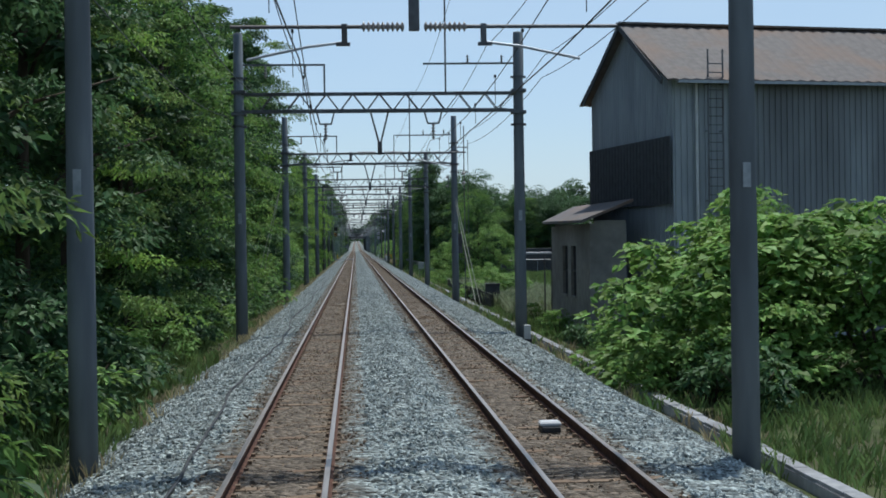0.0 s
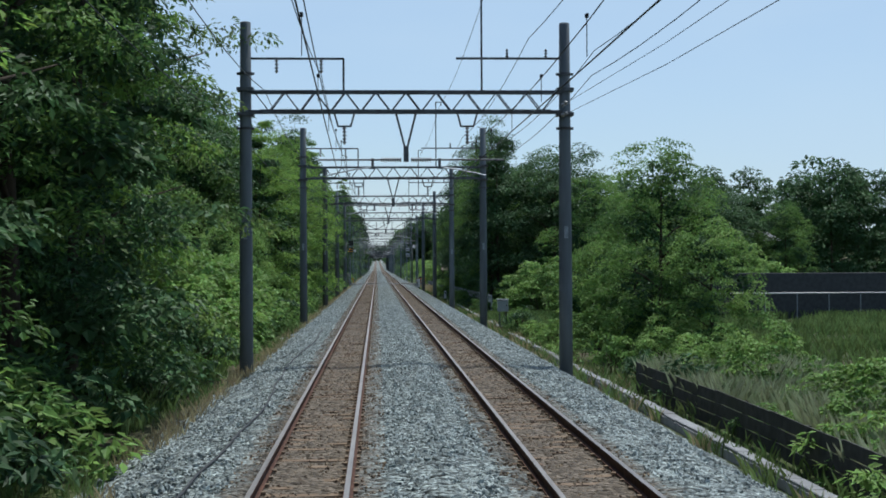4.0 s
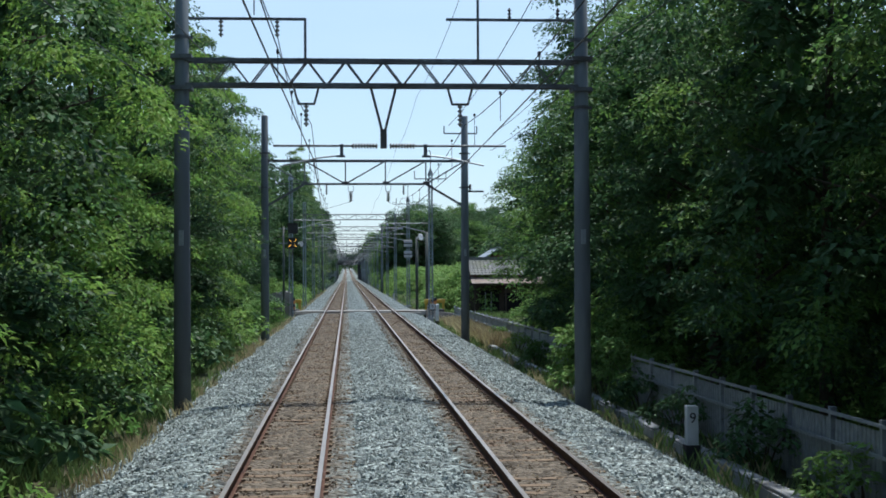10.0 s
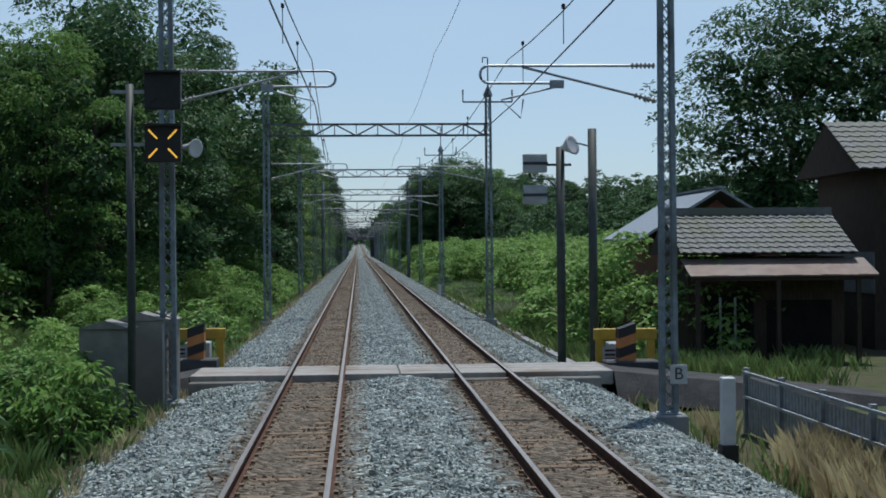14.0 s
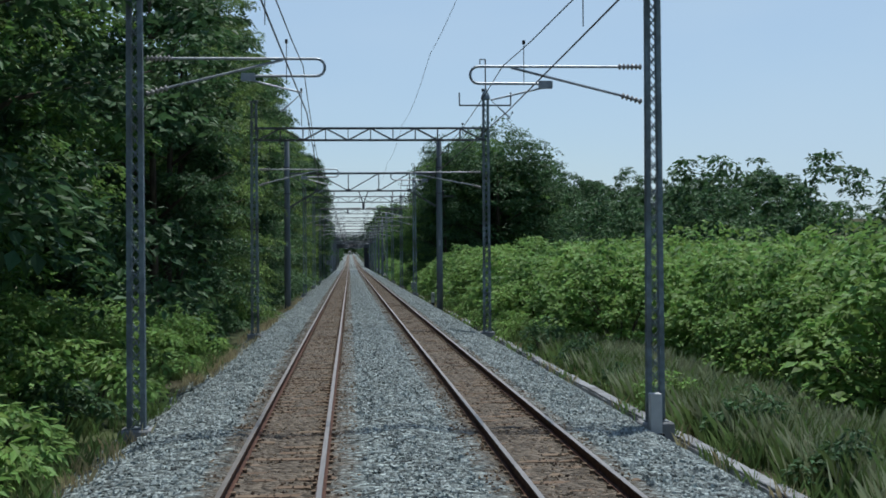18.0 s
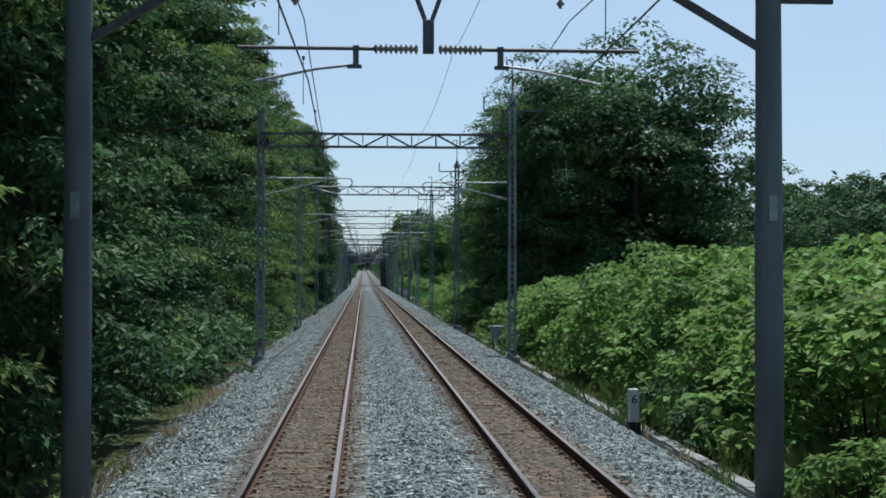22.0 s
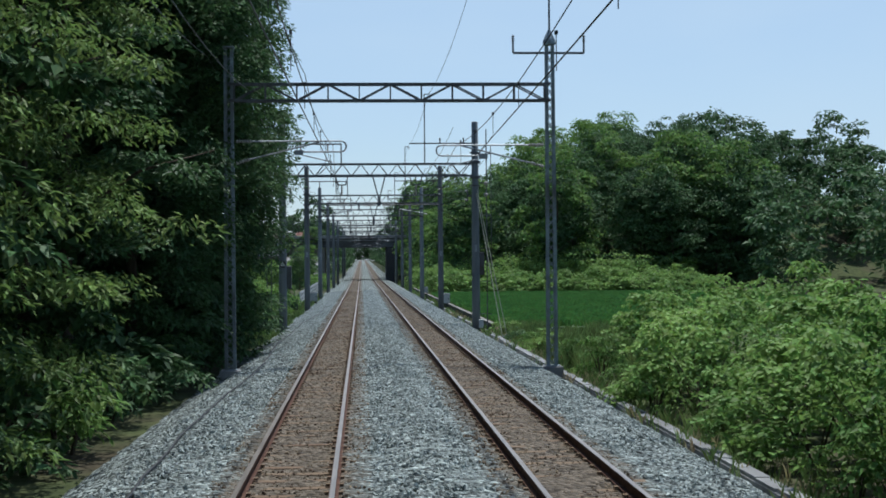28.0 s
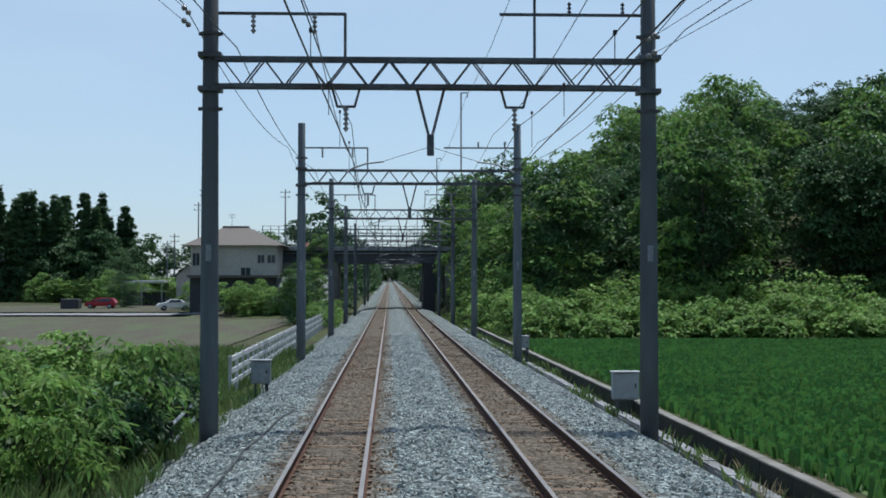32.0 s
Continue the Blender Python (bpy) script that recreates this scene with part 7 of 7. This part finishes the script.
# far woods: along the line beyond the bridge, and the skyline on both sides
for k in range(62):
    y = 716 + k * 12
    far_dark.put(9.2 + GREEN.uniform(0, 2.5), y, GREEN.uniform(0.8, 1.1))
    far_dark.put(-9.2 - GREEN.uniform(0, 2.5), y, GREEN.uniform(0.8, 1.1))
for k in range(90):
    far_dark.put(-45 + k, 1490 + GREEN.uniform(0, 30), GREEN.uniform(1.0, 1.3))
for k in range(70):
    far_dark.put(GREEN.uniform(54, 130), GREEN.uniform(630, 700), GREEN.uniform(0.8, 1.1))
for k in range(40):
    far_dark.put(GREEN.uniform(50, 120), GREEN.uniform(700, 860), GREEN.uniform(0.8, 1.1))
for k in range(130):
    far_trees.put(GREEN.uniform(38, 95), 190 + k * 3.4 + GREEN.uniform(-4, 4), GREEN.uniform(0.8, 1.15))
for k in range(34):
    far_dark.put(-40 - GREEN.uniform(0, 30), 280 + k * 8.5, GREEN.uniform(0.9, 1.15))
for k in range(58):
    conifers.put(-86 + k * 0.6 + GREEN.uniform(-0.6, 0.6), 794 + GREEN.uniform(-10, 10), GREEN.uniform(0.86, 1.2))
for k in range(20):
    far_dark.put(-88 + k * 1.8 + GREEN.uniform(-1, 1), 790 + GREEN.uniform(-4, 4), GREEN.uniform(0.75, 1.0))
for k in range(26):
    far_dark.put(-98 + k * 1.6 + GREEN.uniform(-2, 2), 814 + GREEN.uniform(-5, 5), GREEN.uniform(0.8, 0.95))
for k in range(34):
    far_dark.put(-122 + k * 2.0 + GREEN.uniform(-2, 2), 830 + GREEN.uniform(-8, 8), GREEN.uniform(0.55, 0.8))
for k in range(16):
    far_dark.put(-130 + k * 7 + GREEN.uniform(-3, 3), 850 + GREEN.uniform(-20, 20), GREEN.uniform(0.7, 1.0))
for k in range(12):
    far_trees.put(-60 + k * 4.0, 785 + GREEN.uniform(-10, 10), GREEN.uniform(0.7, 1.0))
for k in range(10):
    mounds.put(-62 + k * 2.2, 778 + GREEN.uniform(-2, 2), GREEN.uniform(1.0, 1.6))
for x, y, s in ((-44.5, 752, 1.5), (-41.5, 750, 1.3), (-31, 738, 1.2), (-33.5, 739, 1.3)):
    mounds.put(x, y, s)
round_trees.put(-37.4, 723, 0.4, which=0)
round_trees.put(-45.5, 762, 0.68, which=0)
for x, y, z in ((-24.6, 708, 1.2), (-23.4, 704, 1.2)):
    mounds.put(x, y, z)
thicket.grow("wide tangle of climbing vines over shrubs and weeds", LEAF_VINE, 303)
far_trees.grow("distant green woods on the skyline", LEAF_DARK, 301)
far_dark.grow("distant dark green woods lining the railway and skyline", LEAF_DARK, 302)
for x, y, s in ((-6.1, 255.6, 0.5), (-6.4, 258.2, 0.55)):
    mounds.put(x, y, s)
for x, y, s in ((-5.0, 254.2, 0.9), (-5.4, 256.4, 1.0), (-4.5, 255.6, 0.7), (-5.3, 259.8, 0.9)):
    bushes.put(x, y, s)
# undergrowth along the ballast
for k in range(60):
    bushes.put(-5.7 + GREEN.uniform(-0.4, 0.3), 14 + 3.9 * k, GREEN.uniform(0.8, 1.5), which=(2, 1, 2, 0)[k % 4])
belt(bushes, 274, 346, 4.4, -5.6, 0.35, 0.6, 1.15)
belt(bushes, 524, 556, 4.4, -5.6, 0.35, 0.6, 1.15)
# mostly dark-leaved: deep shade under the trees is put into leaf colour
for k in range(70):
    bushes.put(-5.8 + GREEN.uniform(-0.5, 0.3), 348 + 2.5 * k, GREEN.uniform(0.8, 1.35), which=2 if k % 7 else 1)
belt(bushes, 532, 576, 2.6, -7.6, 1.3, 0.8, 1.2)
belt(bushes, 534, 562, 3.4, -10.5, 1.5, 0.6, 0.9)
belt(mounds, 530, 562, 2.8, -8.6, 0.9, 0.5, 0.72)
for x, y, s in ((-5.6, 553, 1.2), (-5.3, 556, 1.0), (-5.7, 559, 1.3), (-5.4, 562, 1.1), (-6.0, 565, 1.2), (-6.6, 556, 1.3), (-6.8, 551, 1.3)):
    bushes.put(x, y, s, which=1 if y % 2 else 2)
belt(mounds, 530, 558, 3.0, -11.8, 1.0, 0.8, 1.1)
belt(bushes, 42, 60, 4, 7.6, 0.2, 0.4, 0.7)
belt(bushes, 78, 232, 4.4, 7.3, 0.4, 0.4, 0.9, skip=((136, 160),))
belt(bushes, 300, 530, 5.5, 7.0, 0.3, 0.4, 0.85)
belt(bushes, 640, 690, 2.4, -6.2, 0.4, 0.9, 1.3)


def tufts(name, count, x0, x1, y0, y1, height, seed, material, label, z_edge=True):
    """Grass blades in tufts, too many to count."""
    rng = np.random.default_rng(seed)
    bx, bz = np.array(bed)[:, 0], np.array(bed)[:, 1]
    cx, cy = rng.uniform(x0, x1, count), rng.uniform(y0, y1, count)
    keep = np.array([noise.noise((a * 0.35, b * 0.22, seed)) > -0.18 for a, b in zip(cx, cy)])
    cx, cy = cx[keep], cy[keep]
    cz = np.array([max(ground_z(a, b), np.interp(a, bx, bz) if bx[0] < a < bx[-1] else -9) for a, b in zip(cx, cy)])
    m = 12
    cx, cy, cz = (np.repeat(q, m) for q in (cx, cy, cz))
    n = len(cx)
    a = rng.uniform(0, 6.28, n)
    h = height * rng.uniform(0.4, 1.15, n)
    b = np.stack([cx + rng.normal(0, 0.09, n), cy + rng.normal(0, 0.09, n), cz - 0.03], -1)
    d = np.stack([np.cos(a), np.sin(a), np.zeros(n)], -1)
    s = np.stack([-np.sin(a), np.cos(a), np.zeros(n)], -1) * (0.007 + 0.007 * height)
    lean = rng.uniform(0.1, 0.6, n)[:, None] * h[:, None]
    up = np.array([0, 0, 1.0])
    v = np.stack([b - s, b + s, b + d * lean * 0.35 + up * h[:, None] * 0.6 + s * 0.7, b + d * lean + up * h[:, None]], 1).reshape(-1, 3)
    k = np.arange(n) * 4
    f = np.stack([k, k + 1, k + 2, k + 3], -1)
    tagged(new(name, sheet(name, v, f, [material])), label, "grass", kind="stuff")


tufts("lineside_grass", 2300, -5.6, -3.85, 10, 346, 0.42, 5, GRASS, "green grass and weeds along the foot of the ballast")
tufts("dry_lineside_grass", 1900, -4.6, -3.5, 10, 400, 0.3, 6, DRY, "straw-coloured dry grass at the ballast edge")
tufts("lineside_grass", 3600, 5.75, 7.6, 10, 700, 0.42, 7, GRASS, "green grass and weeds along the cable trough")
tufts("dry_lineside_grass", 900, 5.7, 7.2, 10, 560, 0.35, 8, DRY, "straw-coloured dry grass at the ballast edge")
tufts("tall_dry_grass", 1100, 6.2, 7.3, 226, 256, 0.75, 9, DRY, "pale dry grass beside the level crossing")
tufts("tall_weeds", 2600, 7.2, 12, 62, 106, 0.9, 10, PALE, "tall light green weeds in the vacant plot")
tufts("meadow_grass", 8000, 6.6, 15, 120, 168, 0.4, 12, GRASS, "bright grass in the clearing beside the line")
tufts("meadow_grass", 6500, 11, 42, 88, 150, 0.6, 20, GRASS, "rough grass of the open plot")
tufts("meadow_grass", 5500, 6.4, 14, 264, 345, 0.55, 13, GRASS, "meadow grass beyond the level crossing")
tufts("meadow_grass", 7000, -15, -5, 236, 302, 0.6, 14, GRASS, "meadow grass beyond the level crossing")
tufts("tall_weeds", 1800, 6.6, 8.6, 300, 400, 0.8, 15, GRASS, "tall weeds below the vine mounds")
tufts("tall_weeds", 3600, -13, -5, 526, 600, 0.62, 16, GRASS, "tall weeds at the field's edge")
tufts("undergrowth", 5200, -8.6, -5.0, 10, 250, 0.55, 18, GRASS, "low green undergrowth at the foot of the trees")
tufts("lineside_grass", 700, -5.6, -3.9, 520, 600, 0.42, 25, GRASS, "green grass and weeds along the foot of the ballast")
tufts("undergrowth", 1500, -8.6, -5.2, 300, 345, 0.55, 19, GRASS, "low green undergrowth at the foot of the trees")
tufts("dry_lineside_grass", 900, 6.0, 6.9, 120, 170, 0.3, 22, DRY, "straw-coloured dry grass beside the trough")
tufts("flowering_weeds", 1600, 6.6, 9.5, 296, 345, 0.8, 23, PALE, "pale green feathery weeds in front of the vine mounds")
tufts("meadow_grass", 2600, 6.7, 15, 8, 60, 0.4, 24, GRASS, "rough grass beside the warehouse")
tufts("tall_weeds", 1500, 7.0, 12, 505, 530, 0.7, 17, GRASS, "tall weeds beside the rice field")

# ---- small lineside details ----


def lying_cable(x0, x1, y0, y1, seed, r=0.022):
    rng = random.Random(seed)
    n = int((y1 - y0) / 1.5)
    pts = []
    for k in range(n + 1):
        t = k / n
        x = x0 + (x1 - x0) * t + rng.uniform(-0.05, 0.05) + 0.12 * math.sin(k * 0.37 + seed)
        z = float(np.interp(x, [p[0] for p in bed], [p[1] for p in bed])) + r + 0.012
        pts.append((x, y0 + (y1 - y0) * t, z))
    solid("track_cable", Shape().tube(pts, r, 6), BLACK, "black cable lying along the ballast shoulder", "cable", "cables on the ballast", smooth=True)


lying_cable(-2.3, -2.4, 14, 128, 1)
lying_cable(-3.0, -3.0, 400, 520, 2)
lying_cable(-3.0, -2.2, 521, 560, 3)


def triangle_sign(x, y, z):
    s = thing("pole_sign", "dark round plate with a white triangle on a pole", "sign")
    part("plate", Shape().lathe([(0.17, 0), (0.17, 0.012)], (x, y, z), (0, -1, 0), 20), BLACK, s)
    part("triangle", Shape().add([(x - 0.14, y - 0.016, z - 0.09), (x + 0.14, y - 0.016, z - 0.09), (x, y - 0.016, z + 0.15), (x - 0.14, y - 0.013, z - 0.09), (x + 0.14, y - 0.013, z - 0.09), (x, y - 0.013, z + 0.15)],
         [(0, 1, 2), (5, 4, 3), (0, 3, 4, 1), (1, 4, 5, 2), (2, 5, 3, 0)]), WHITE, s, "white triangle")


triangle_sign(PL, 528.3 - 0.18, 2.7)


def picket_fence():
    f = thing("picket_fence", "small grey picket fence among weeds near the crossing", "fence")
    n = 9
    for k in range(n):
        t = k / (n - 1)
        x, y = -7.3 + 1.5 * t, 253.5 + 4.0 * t
        part("picket", Shape().box(x - 0.05, y - 0.03, -1.0, x + 0.05, y + 0.03, 0.0 - 0.02 * (k % 2), edge=0.008), GALV, f)
    for z in (-0.55, -0.12):
        part("rail", Shape().bar((-7.33, 253.46, z), (-5.75, 257.6, z), 0.05, 0.07), GALV, f)


picket_fence()


def letter_plate(x, y, z, text):
    s = thing("letter_plate", "small white plate with a black letter on a mast", "sign")
    part("plate", Shape().box(x - 0.15, y - 0.012, z - 0.17, x + 0.15, y, z + 0.17, edge=0.004), WHITE, s)
    cu = bpy.data.curves.new("letter", "FONT")
    cu.body, cu.size, cu.align_x, cu.align_y, cu.extrude = text, 0.3, "CENTER", "CENTER", 0.002
    tmp = bpy.data.objects.new("letter", cu)
    scene.collection.objects.link(tmp)
    bpy.context.view_layer.update()
    me = bpy.data.meshes.new_from_object(tmp.evaluated_get(bpy.context.evaluated_depsgraph_get()))
    bpy.data.objects.remove(tmp)
    me.materials.clear()
    me.materials.append(BLACK)
    ob = new("letter", me)
    ob.parent = s
    ob.matrix_basis = pose(x, y - 0.0155, z, 90, 0, 0)


letter_plate(5.62, 254.72, 0.4, "B")
